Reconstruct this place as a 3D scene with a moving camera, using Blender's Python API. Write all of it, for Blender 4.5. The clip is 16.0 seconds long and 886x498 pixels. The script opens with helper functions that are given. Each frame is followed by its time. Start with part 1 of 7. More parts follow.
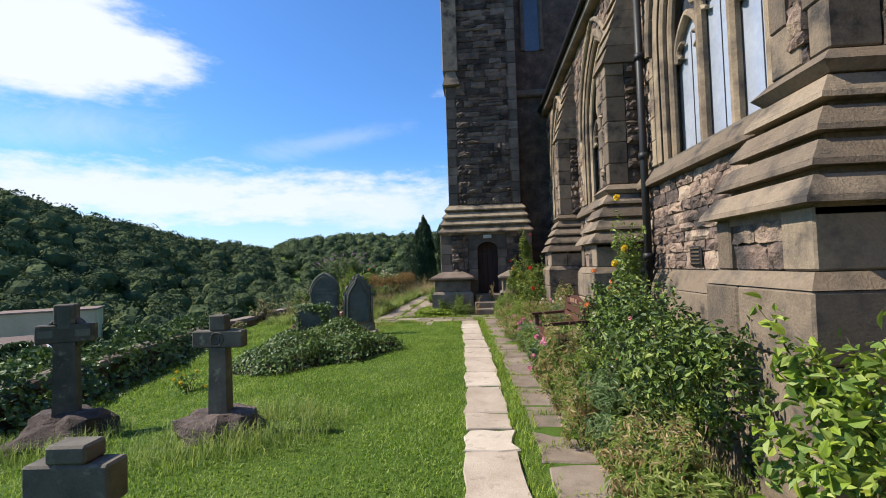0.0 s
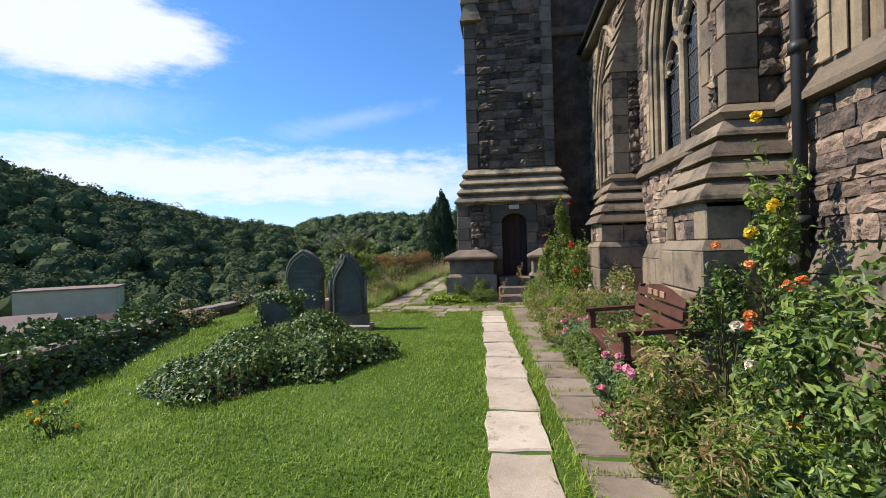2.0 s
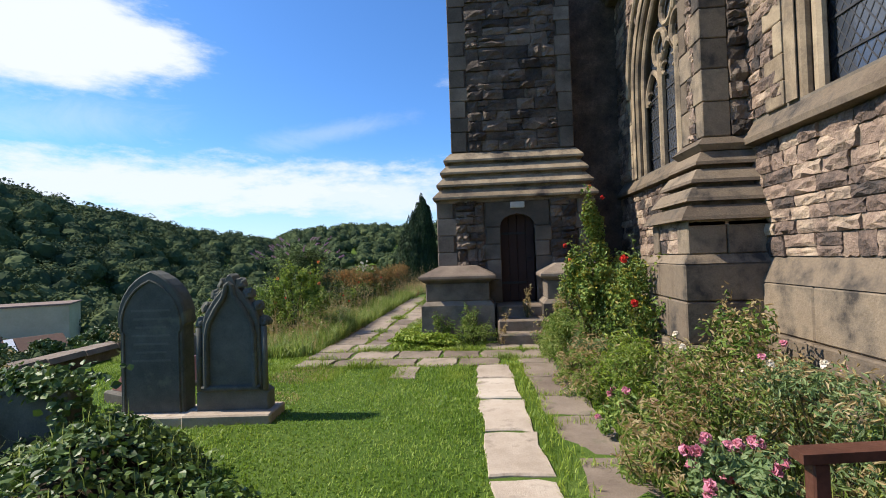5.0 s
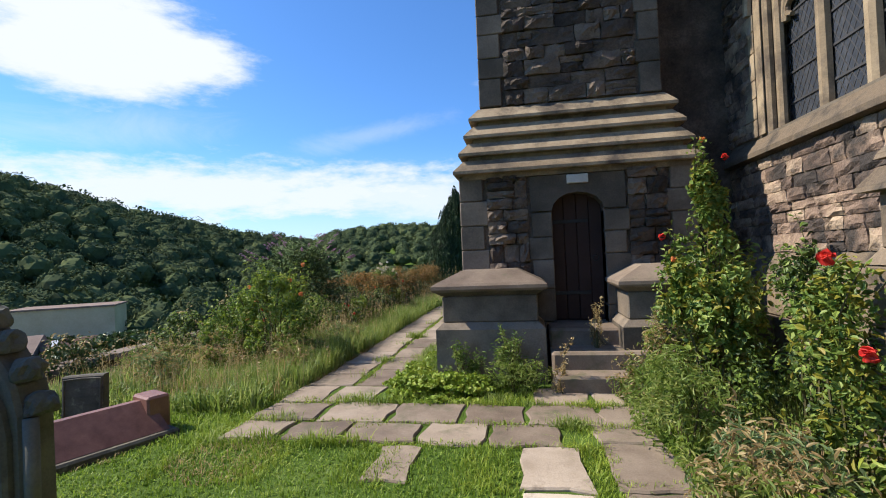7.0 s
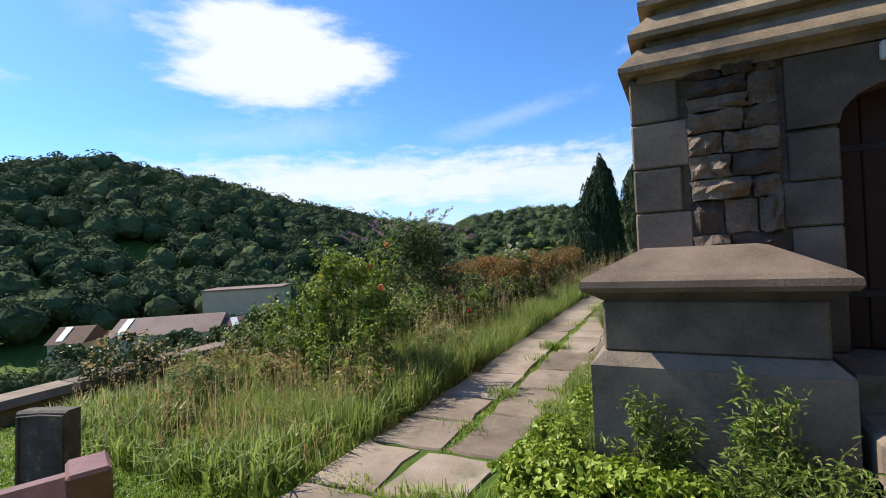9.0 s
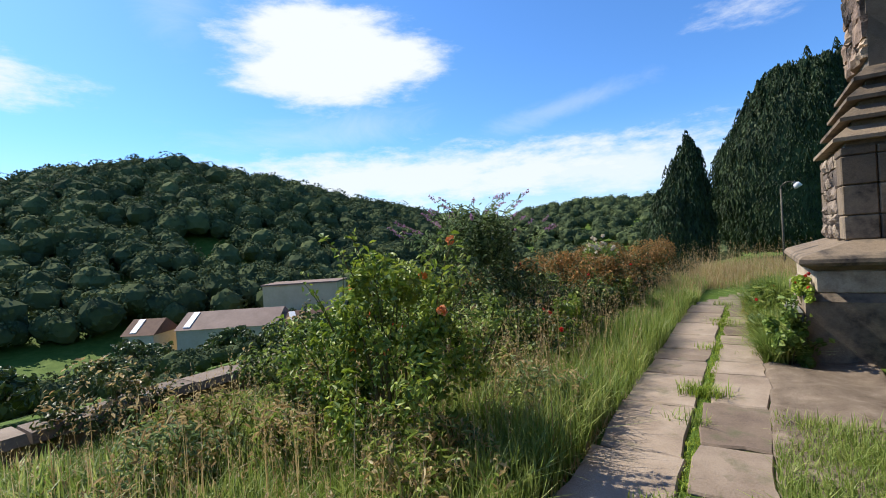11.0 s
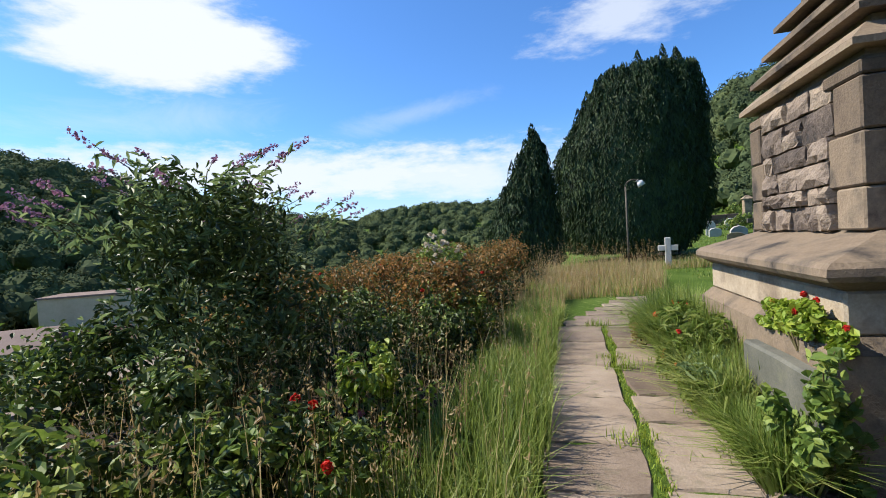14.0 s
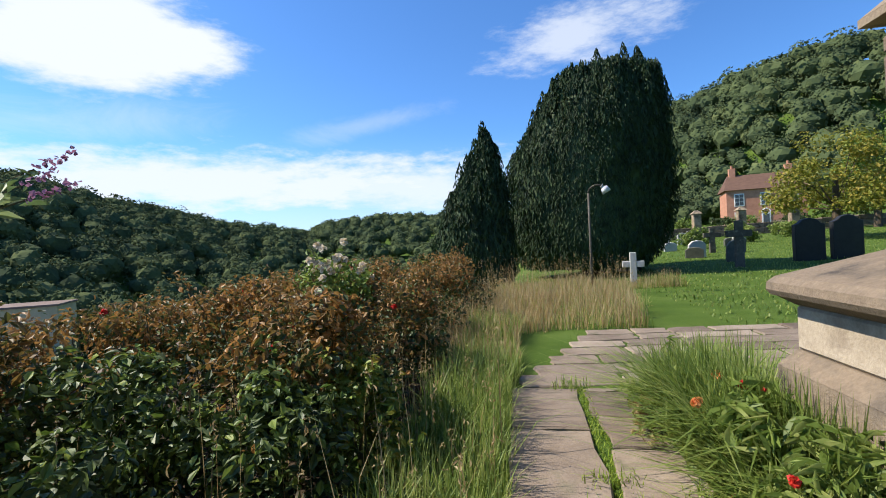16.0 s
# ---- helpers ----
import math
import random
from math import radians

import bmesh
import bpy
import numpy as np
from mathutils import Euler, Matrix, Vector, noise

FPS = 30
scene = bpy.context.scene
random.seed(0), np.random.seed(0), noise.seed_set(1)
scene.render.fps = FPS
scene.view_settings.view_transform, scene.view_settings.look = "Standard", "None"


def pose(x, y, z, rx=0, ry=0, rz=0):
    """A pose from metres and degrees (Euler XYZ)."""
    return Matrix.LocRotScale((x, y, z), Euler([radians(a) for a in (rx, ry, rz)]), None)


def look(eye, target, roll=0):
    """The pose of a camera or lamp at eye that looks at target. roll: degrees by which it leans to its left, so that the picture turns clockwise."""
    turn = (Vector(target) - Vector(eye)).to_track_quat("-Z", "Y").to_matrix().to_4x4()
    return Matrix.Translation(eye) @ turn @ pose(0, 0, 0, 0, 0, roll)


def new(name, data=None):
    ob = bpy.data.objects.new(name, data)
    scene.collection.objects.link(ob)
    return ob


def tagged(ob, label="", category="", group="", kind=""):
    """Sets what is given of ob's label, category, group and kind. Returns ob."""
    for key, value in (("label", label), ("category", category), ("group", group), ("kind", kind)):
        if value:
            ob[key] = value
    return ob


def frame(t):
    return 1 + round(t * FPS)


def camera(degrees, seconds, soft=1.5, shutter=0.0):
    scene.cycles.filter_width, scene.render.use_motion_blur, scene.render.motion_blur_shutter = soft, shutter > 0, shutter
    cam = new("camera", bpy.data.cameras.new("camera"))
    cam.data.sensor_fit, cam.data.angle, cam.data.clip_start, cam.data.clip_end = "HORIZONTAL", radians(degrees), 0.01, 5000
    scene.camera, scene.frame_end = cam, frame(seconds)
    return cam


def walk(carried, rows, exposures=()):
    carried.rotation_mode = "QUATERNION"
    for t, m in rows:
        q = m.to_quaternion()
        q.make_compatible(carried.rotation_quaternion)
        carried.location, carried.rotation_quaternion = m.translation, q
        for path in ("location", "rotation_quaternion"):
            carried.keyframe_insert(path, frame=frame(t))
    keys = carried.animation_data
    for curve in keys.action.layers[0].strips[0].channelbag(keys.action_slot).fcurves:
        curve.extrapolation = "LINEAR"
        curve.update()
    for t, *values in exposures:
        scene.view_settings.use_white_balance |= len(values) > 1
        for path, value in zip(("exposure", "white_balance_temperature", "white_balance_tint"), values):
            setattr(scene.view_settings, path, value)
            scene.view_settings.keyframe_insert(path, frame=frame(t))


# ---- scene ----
cam = camera(87.0, 16.0, soft=1.0)
PATH = [
    (0, (0.128, -0.04, 1.597), (-0.025, 1.953, 1.669), -1.8),
    (0.5, (0.096, 0.666, 1.568), (-0.065, 2.659, 1.625), -2.2),
    (1, (0.119, 1.364, 1.544), (-0.028, 3.359, 1.564), -2.3),
    (1.5, (0.084, 2.054, 1.526), (-0.115, 4.044, 1.532), -2.5),
    (2, (0.032, 2.695, 1.521), (-0.214, 4.68, 1.507), -1.7),
    (2.5, (-0.066, 3.322, 1.539), (-0.313, 5.306, 1.545), -2.3),
    (3, (-0.178, 3.942, 1.538), (-0.284, 5.939, 1.522), -2.3),
    (3.5, (-0.254, 4.537, 1.57), (-0.322, 6.536, 1.571), -3.0),
    (6, (-0.248, 8.079, 1.572), (-0.524, 10.059, 1.609), -1.8),
    (6.5, (-0.231, 8.781, 1.566), (-0.538, 10.757, 1.604), -2.3),
    (7, (-0.315, 9.43, 1.567), (-0.657, 11.4, 1.602), -2.4),
    (7.5, (-0.385, 10.16, 1.492), (-0.804, 12.115, 1.514), -2.6),
    (8, (-0.513, 10.792, 1.469), (-1.05, 12.718, 1.507), -2.7),
    (8.5, (-0.658, 11.445, 1.466), (-1.366, 13.315, 1.483), -2.9),
    (9, (-0.899, 12.041, 1.468), (-1.798, 13.828, 1.464), -3.2),
    (9.5, (-1.214, 12.576, 1.445), (-2.289, 14.263, 1.451), -2.7),
    (12, (-2.522, 14.554, 1.549), (-3.619, 16.226, 1.524), -3.8),
    (12.5, (-2.705, 15.212, 1.479), (-3.605, 16.998, 1.478), -3.1),
    (13, (-2.762, 15.845, 1.45), (-3.477, 17.712, 1.409), -3.3),
    (13.5, (-2.853, 16.43, 1.421), (-3.443, 18.341, 1.393), -3.4),
    (14, (-2.873, 17.078, 1.382), (-3.393, 19.009, 1.338), -3.4),
    (14.5, (-2.88, 17.688, 1.392), (-3.306, 19.641, 1.348), -3.5),
    (15, (-2.872, 18.318, 1.393), (-3.219, 20.287, 1.352), -3.1),
    (15.5, (-2.86, 18.891, 1.407), (-3.159, 20.868, 1.4), -3.4),
    (16, (-2.94, 19.529, 1.376), (-3.266, 21.502, 1.371), -2.7),
]
walk(cam, [(t, look(eye, target, roll)) for t, eye, target, roll in PATH])

# ---- light ----
SUN_EL, SUN_AZ = radians(46), radians(91)   # azimuth counted from +y towards -x
SUN_DIR = Vector((-math.sin(SUN_AZ) * math.cos(SUN_EL), math.cos(SUN_AZ) * math.cos(SUN_EL), math.sin(SUN_EL)))
sun_lamp = bpy.data.lights.new("sun", "SUN")
sun_lamp.energy, sun_lamp.angle, sun_lamp.color = 5.0, radians(0.53), (1.0, 0.92, 0.79)
sun_ob = new("sun", sun_lamp)
sun_ob.matrix_world = look(SUN_DIR * 50, (0, 0, 0))
scene.view_settings.exposure = 0.6

world = bpy.data.worlds.new("sky")
scene.world = world
world.use_nodes = True
wt = world.node_tree
wt.nodes.clear()


def wnode(kind, **values):
    n = wt.nodes.new(kind)
    for key, value in values.items():
        n.inputs[key].default_value = value
    return n


def wmath(op, a, b=None, clamp=False):
    n = wt.nodes.new("ShaderNodeMath")
    n.operation, n.use_clamp = op, clamp
    for i, s in enumerate((a, b)):
        if s is None:
            continue
        if isinstance(s, (int, float)):
            n.inputs[i].default_value = s
        else:
            wt.links.new(s, n.inputs[i])
    return n.outputs[0]


def wramp(value, lo, hi):
    n = wt.nodes.new("ShaderNodeMapRange")
    n.interpolation_type = "SMOOTHSTEP"
    wt.links.new(value, n.inputs["Value"])
    n.inputs["From Min"].default_value, n.inputs["From Max"].default_value = lo, hi
    return n.outputs["Result"]


sky = wt.nodes.new("ShaderNodeTexSky")
sky.sky_type, sky.sun_disc = "NISHITA", False
sky.sun_elevation, sky.sun_rotation = SUN_EL, -SUN_AZ
sky.altitude, sky.air_density, sky.dust_density, sky.ozone_density = 100, 1.0, 0.4, 3.0
wcoord = wt.nodes.new("ShaderNodeTexCoord")
wsep = wt.nodes.new("ShaderNodeSeparateXYZ")
wt.links.new(wcoord.outputs["Generated"], wsep.inputs[0])
w_az = wmath("MULTIPLY", wmath("ARCTAN2", wmath("MULTIPLY", wsep.outputs[0], -1.0), wsep.outputs[1]), 57.2958)
w_el = wmath("MULTIPLY", wmath("ARCSINE", wsep.outputs[2]), 57.2958)
wcomb = wt.nodes.new("ShaderNodeCombineXYZ")
wt.links.new(wmath("MULTIPLY", w_az, 0.35), wcomb.inputs[0])
wt.links.new(w_el, wcomb.inputs[1])


def wnoise(scale, detail, rough, offset=0.0, distortion=0.0):
    n = wt.nodes.new("ShaderNodeTexNoise")
    n.inputs["Scale"].default_value, n.inputs["Detail"].default_value = scale, detail
    n.inputs["Roughness"].default_value, n.inputs["Distortion"].default_value = rough, distortion
    add = wt.nodes.new("ShaderNodeVectorMath")
    add.inputs[1].default_value = (offset, offset * 0.7, 0)
    wt.links.new(wcomb.outputs[0], add.inputs[0])
    wt.links.new(add.outputs[0], n.inputs["Vector"])
    return n.outputs[0]


def cloud(az, el, half_az, half_el, noise_socket, ragged, slope=0.0, sharp=0.35):
    """An oval of cloud around a direction, its rim torn by noise."""
    da = wmath("SUBTRACT", w_az, az)
    de = wmath("SUBTRACT", wmath("SUBTRACT", w_el, el), wmath("MULTIPLY", da, slope))
    da, de = wmath("DIVIDE", da, half_az), wmath("DIVIDE", de, half_el)
    r = wmath("SQRT", wmath("ADD", wmath("MULTIPLY", da, da), wmath("MULTIPLY", de, de)))
    r = wmath("ADD", r, wmath("MULTIPLY", wmath("SUBTRACT", noise_socket, 0.5), ragged))
    return wmath("SUBTRACT", 1.0, wramp(r, 1.0 - sharp, 1.0 + sharp * 0.4))


n_big, n_mid, n_wisp = wnoise(0.25, 9, 0.62), wnoise(0.5, 8, 0.65, 9.0), wnoise(0.16, 9, 0.7, 31.0, 0.8)
cover = cloud(45.0, 21.8, 13.2, 5.6, n_big, 1.6, slope=0.06)
for piece in (
    wmath("MULTIPLY", cloud(36, 8.0, 42, 3.6, n_mid, 2.2, slope=-0.02, sharp=0.7), 0.93),
    wmath("MULTIPLY", cloud(14, 7.5, 16, 3.2, n_mid, 1.6, slope=0.05, sharp=0.7), 0.85),
    wmath("MULTIPLY", cloud(80, 17, 9, 2.6, n_mid, 1.8, sharp=0.6), 0.9),
    wmath("MULTIPLY", cloud(-8, 23, 9.5, 3.0, n_mid, 2.8, slope=-0.1, sharp=0.9), 0.7),
    wmath("MULTIPLY", cloud(18, 15, 8, 1.3, n_wisp, 3.0, slope=-0.2, sharp=1.0), 0.25),
    wmath("MULTIPLY", cloud(50, 13.5, 12, 2.2, n_wisp, 3.0, slope=-0.12, sharp=1.0), 0.28),
    wmath("MULTIPLY", cloud(62, 30, 4, 6, n_wisp, 2.0, sharp=1.0), 0.3),
):
    cover = wmath("MAXIMUM", cover, piece)
veil = wmath("MULTIPLY", wmath("SUBTRACT", 1.0, wramp(w_el, 0.0, 14.0)), 0.45)
cover = wmath("MAXIMUM", cover, veil)
wmix = wt.nodes.new("ShaderNodeMixRGB")
wt.links.new(cover, wmix.inputs[0])
tint = wt.nodes.new("ShaderNodeMixRGB")
tint.blend_type, tint.inputs[0].default_value, tint.inputs[2].default_value = "MULTIPLY", 1.0, (0.62, 1.0, 1.42, 1)
wt.links.new(sky.outputs[0], tint.inputs[1])
wt.links.new(tint.outputs[0], wmix.inputs[1])
wmix.inputs[2].default_value = (6.2, 6.6, 7.2, 1)
wback, wout = wnode("ShaderNodeBackground", Strength=0.1), wt.nodes.new("ShaderNodeOutputWorld")
wt.links.new(wmix.outputs[0], wback.inputs[0])
wt.links.new(wback.outputs[0], wout.inputs[0])

# ---- materials ----
MATS = {}


def material(name, colours, rough=0.85, scale=4.0, fine=40.0, bump=0.3, vary=0.35, spec=0.3, stains=None, metal=0.0,
             island=False, translucent=0.0, bump_size=0.01):
    """Two-scale procedural surface: a ramp of colours over broad noise, fine grain, per-piece variation, bump."""
    m = bpy.data.materials.new(name)
    m.use_nodes = True
    nt = m.node_tree
    b = nt.nodes["Principled BSDF"]
    b.inputs["Roughness"].default_value, b.inputs["Metallic"].default_value = rough, metal
    b.inputs["Specular IOR Level"].default_value = spec
    co = nt.nodes.new("ShaderNodeNewGeometry")

    def noise_node(s, detail=5.0):
        n = nt.nodes.new("ShaderNodeTexNoise")
        n.inputs["Scale"].default_value, n.inputs["Detail"].default_value, n.inputs["Roughness"].default_value = s, detail, 0.65
        nt.links.new(co.outputs["Position"], n.inputs["Vector"])
        return n.outputs[0]

    def math_node(op, a, c):
        n = nt.nodes.new("ShaderNodeMath")
        n.operation = op
        for i, s in enumerate((a, c)):
            if isinstance(s, (int, float)):
                n.inputs[i].default_value = s
            else:
                nt.links.new(s, n.inputs[i])
        return n.outputs[0]

    broad, grain = noise_node(scale), noise_node(fine, 3.0)
    info = nt.nodes.new("ShaderNodeObjectInfo")
    piece = co.outputs["Random Per Island"] if island else info.outputs["Random"]
    ramp = nt.nodes.new("ShaderNodeValToRGB")
    while len(ramp.color_ramp.elements) < len(colours):
        ramp.color_ramp.elements.new(0.5)
    for i, (e, c) in enumerate(zip(ramp.color_ramp.elements, colours)):
        e.position, e.color = i / max(1, len(colours) - 1), (*c, 1)
    mixv = math_node("ADD", math_node("MULTIPLY", piece, vary), math_node("MULTIPLY", math_node("SUBTRACT", broad, 0.5), 1.6))
    mixv = math_node("ADD", mixv, math_node("MULTIPLY", math_node("SUBTRACT", grain, 0.5), 0.7))
    nt.links.new(math_node("ADD", mixv, 0.5 - vary / 2), ramp.inputs[0])
    colour = ramp.outputs[0]
    if stains:
        s_col, s_scale, s_lo, s_hi = stains
        patch = nt.nodes.new("ShaderNodeMapRange")
        nt.links.new(noise_node(s_scale, 8.0), patch.inputs["Value"])
        patch.inputs["From Min"].default_value, patch.inputs["From Max"].default_value = s_lo, s_hi
        mx = nt.nodes.new("ShaderNodeMixRGB")
        nt.links.new(patch.outputs["Result"], mx.inputs[0])
        nt.links.new(colour, mx.inputs[1])
        mx.inputs[2].default_value = (*s_col, 1)
        colour = mx.outputs[0]
    nt.links.new(colour, b.inputs["Base Color"])
    if bump:
        bp = nt.nodes.new("ShaderNodeBump")
        bp.inputs["Strength"].default_value, bp.inputs["Distance"].default_value = bump, bump_size
        nt.links.new(math_node("ADD", grain, broad), bp.inputs["Height"])
        nt.links.new(bp.outputs[0], b.inputs["Normal"])
    if translucent:
        tr = nt.nodes.new("ShaderNodeBsdfTranslucent")
        nt.links.new(colour, tr.inputs["Color"])
        ms = nt.nodes.new("ShaderNodeMixShader")
        ms.inputs[0].default_value = translucent
        out = nt.nodes["Material Output"]
        nt.links.new(b.outputs[0], ms.inputs[1])
        nt.links.new(tr.outputs[0], ms.inputs[2])
        nt.links.new(ms.outputs[0], out.inputs["Surface"])
    MATS[name] = m
    return m


def leaf_material(name, colours, vary=0.9, rough=0.5, translucent=0.3, spec=0.35):
    return material(name, colours, rough=rough, scale=1.3, fine=30, bump=0, vary=vary, spec=spec, island=True, translucent=translucent)


M_ASHLAR = material("dressed_sandstone", [(0.1, 0.074, 0.052), (0.215, 0.163, 0.112), (0.33, 0.258, 0.178)], scale=2.6, fine=55, bump=0.55, vary=0.6,
                    stains=((0.05, 0.042, 0.036), 2.6, 0.46, 0.66), bump_size=0.012)
M_TRIM = material("window_sandstone", [(0.15, 0.11, 0.072), (0.28, 0.212, 0.138), (0.42, 0.33, 0.22)], scale=2.5, fine=55, bump=0.4, vary=0.5,
                  stains=((0.07, 0.055, 0.045), 2.0, 0.46, 0.66))
M_RUBBLE = material("red_rubble_stone", [(0.05, 0.042, 0.038), (0.155, 0.107, 0.083), (0.285, 0.2, 0.147), (0.43, 0.325, 0.23)], scale=3.0, fine=35, bump=0.9,
                    vary=0.85, bump_size=0.02, stains=((0.05, 0.042, 0.038), 1.9, 0.5, 0.64))
M_RUBBLE_J = material("red_rubble_stone_joined", [(0.05, 0.042, 0.038), (0.155, 0.107, 0.083), (0.285, 0.2, 0.147), (0.43, 0.325, 0.23)], scale=3.0, fine=35,
                      bump=0.9, vary=0.85, bump_size=0.02, island=True, stains=((0.05, 0.042, 0.038), 1.9, 0.5, 0.64))
# soot on the tower; on nave buttress south sides it stands for shade
M_DARKRUB = material("sooty_and_shaded_rubble_stone", [(0.03, 0.024, 0.02), (0.095, 0.07, 0.053), (0.21, 0.158, 0.118)], scale=3.0, fine=35, bump=0.9, vary=0.8,
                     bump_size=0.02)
M_DARKRUB_J = material("sooty_and_shaded_rubble_stone_joined", [(0.03, 0.024, 0.02), (0.095, 0.07, 0.053), (0.21, 0.158, 0.118)], scale=3.0, fine=35, bump=0.9,
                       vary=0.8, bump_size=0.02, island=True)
M_SOOT = material("sooty_dressed_stone", [(0.065, 0.054, 0.042), (0.135, 0.11, 0.085), (0.235, 0.188, 0.143)], scale=2.0, fine=50, bump=0.5, vary=0.6,
                  stains=((0.04, 0.037, 0.03), 1.5, 0.5, 0.8))
M_MORTAR = material("lime_mortar", [(0.08, 0.065, 0.05), (0.2, 0.165, 0.125)], scale=5, fine=80, bump=0.4)
M_SLAB = material("path_slab_stone", [(0.28, 0.22, 0.165), (0.42, 0.34, 0.265), (0.54, 0.46, 0.37)], scale=2.5, fine=70, bump=0.5, vary=0.6,
                  stains=((0.2, 0.155, 0.115), 5.0, 0.55, 0.7))
M_OLDSLAB = material("worn_brown_slab", [(0.11, 0.08, 0.06), (0.19, 0.144, 0.108), (0.275, 0.218, 0.165)], scale=2.5, fine=70, bump=0.5, vary=0.6,
                     stains=((0.11, 0.105, 0.06), 3.0, 0.55, 0.7))
M_PATHB = material("grey_brown_path_slab", [(0.165, 0.124, 0.092), (0.27, 0.21, 0.158), (0.37, 0.3, 0.23)], scale=2.5, fine=70, bump=0.5, vary=0.6, stains=((0.14, 0.13, 0.075), 3.0, 0.56, 0.72))
M_SOIL = material("soil", [(0.03, 0.021, 0.014), (0.075, 0.054, 0.035)], scale=4, fine=50, bump=0.8, bump_size=0.02, spec=0.1)
M_GRIT = material("pale_grit", [(0.12, 0.09, 0.065), (0.21, 0.165, 0.125), (0.34, 0.28, 0.215)], scale=6, fine=90, bump=0.9, bump_size=0.015, spec=0.1)
M_LAWN = material("mown_grass", [(0.042, 0.075, 0.012), (0.07, 0.12, 0.018), (0.115, 0.165, 0.035)], scale=0.8, fine=90, bump=0.8, bump_size=0.02, spec=0.1)
M_GRAVE = material("grey_slate_gravestone", [(0.06, 0.062, 0.05), (0.115, 0.115, 0.093), (0.18, 0.173, 0.138)], scale=3, fine=80, bump=0.2,
                   stains=((0.16, 0.16, 0.11), 3.5, 0.58, 0.7))
M_ROCK = material("rough_brown_rock", [(0.035, 0.026, 0.022), (0.085, 0.062, 0.052), (0.16, 0.12, 0.1)], scale=7, fine=40, bump=1.0, bump_size=0.03)
M_CROSS = material("weathered_grey_granite", [(0.045, 0.04, 0.032), (0.09, 0.079, 0.063), (0.15, 0.133, 0.105)], scale=5, fine=120, bump=0.25,
                   stains=((0.24, 0.23, 0.16), 7, 0.58, 0.7))
M_PALE = material("pale_cross_stone", [(0.4, 0.39, 0.36), (0.6, 0.58, 0.54)], scale=5, fine=60)
M_REDGRAN = material("red_granite", [(0.13, 0.058, 0.045), (0.22, 0.105, 0.08), (0.32, 0.17, 0.135)], scale=6, fine=150, rough=0.4, bump=0.1)
M_BENCH = material("brown_stained_wood", [(0.045, 0.018, 0.013), (0.085, 0.034, 0.022), (0.14, 0.06, 0.04)], scale=3, fine=45, rough=0.5, bump=0.2)
M_PLATE = material("brass_plate", [(0.35, 0.2, 0.12), (0.5, 0.3, 0.2)], rough=0.4, metal=0.3)
M_IRON = material("black_iron", [(0.012, 0.012, 0.013), (0.03, 0.03, 0.03)], rough=0.5, bump=0.1)
M_DOOR = material("dark_oak_door", [(0.02, 0.009, 0.007), (0.045, 0.02, 0.014)], scale=2, fine=30, rough=0.65)
M_LEAD = material("window_lead", [(0.03, 0.03, 0.033), (0.07, 0.07, 0.075)], rough=0.6)
M_GLASS = material("old_window_glass", [(0.03, 0.035, 0.045), (0.07, 0.08, 0.1)], rough=0.12, scale=1.2, fine=14, bump=0.12, vary=0.3, spec=0.9)
# pale blue base colour: dust with the sky's reflection painted in
M_DUSTYSKY = material("dusty_sky_tinted_glass", [(0.26, 0.29, 0.35), (0.42, 0.45, 0.5)], rough=0.2, scale=1.5, fine=14, bump=0.1, vary=0.3, spec=0.8)
M_WHITE = material("white_paint", [(0.6, 0.6, 0.58), (0.8, 0.8, 0.78)], rough=0.6, bump=0.05)
M_BRICK = material("orange_brick", [(0.36, 0.16, 0.1), (0.48, 0.23, 0.15), (0.56, 0.3, 0.2)], scale=1.5, fine=12)
M_ROOFTILE = material("brown_roof_tile", [(0.09, 0.05, 0.035), (0.16, 0.09, 0.06)], scale=2, fine=12, bump=0.6)
M_SHEET = material("pale_metal_sheet", [(0.16, 0.115, 0.095), (0.27, 0.2, 0.165)], scale=0.4, fine=4, rough=0.8, spec=0.15)
M_TAN = material("tan_cladding", [(0.46, 0.38, 0.24), (0.62, 0.53, 0.36)], scale=0.4, fine=4, rough=0.85, spec=0.1)
M_CREAM = material("limewashed_stone", [(0.27, 0.215, 0.15), (0.44, 0.365, 0.27), (0.58, 0.5, 0.39)], scale=3.0, fine=60, bump=0.4, vary=0.4, stains=((0.2, 0.155, 0.115), 2.6, 0.52, 0.66))
M_BARK = material("bark", [(0.05, 0.035, 0.022), (0.12, 0.09, 0.06)], scale=6, fine=40, bump=0.8)
M_STEM = material("green_brown_stem", [(0.06, 0.07, 0.02), (0.13, 0.1, 0.05)], scale=6, fine=40)
L_GRASS = leaf_material("grass_blade", [(0.1, 0.175, 0.016), (0.2, 0.31, 0.033), (0.38, 0.46, 0.1)], translucent=0.45)
L_TALL = leaf_material("tall_grass_blade", [(0.12, 0.18, 0.03), (0.23, 0.31, 0.065), (0.4, 0.43, 0.14)], translucent=0.45)
L_STRAW = leaf_material("dry_grass_stalk", [(0.3, 0.2, 0.09), (0.45, 0.34, 0.16), (0.55, 0.44, 0.24)], translucent=0.4)
L_ROSE = leaf_material("rose_leaf", [(0.075, 0.13, 0.02), (0.16, 0.24, 0.045), (0.31, 0.37, 0.085)], translucent=0.3)
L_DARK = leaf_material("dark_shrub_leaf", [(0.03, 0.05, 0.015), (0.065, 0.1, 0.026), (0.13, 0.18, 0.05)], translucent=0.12)
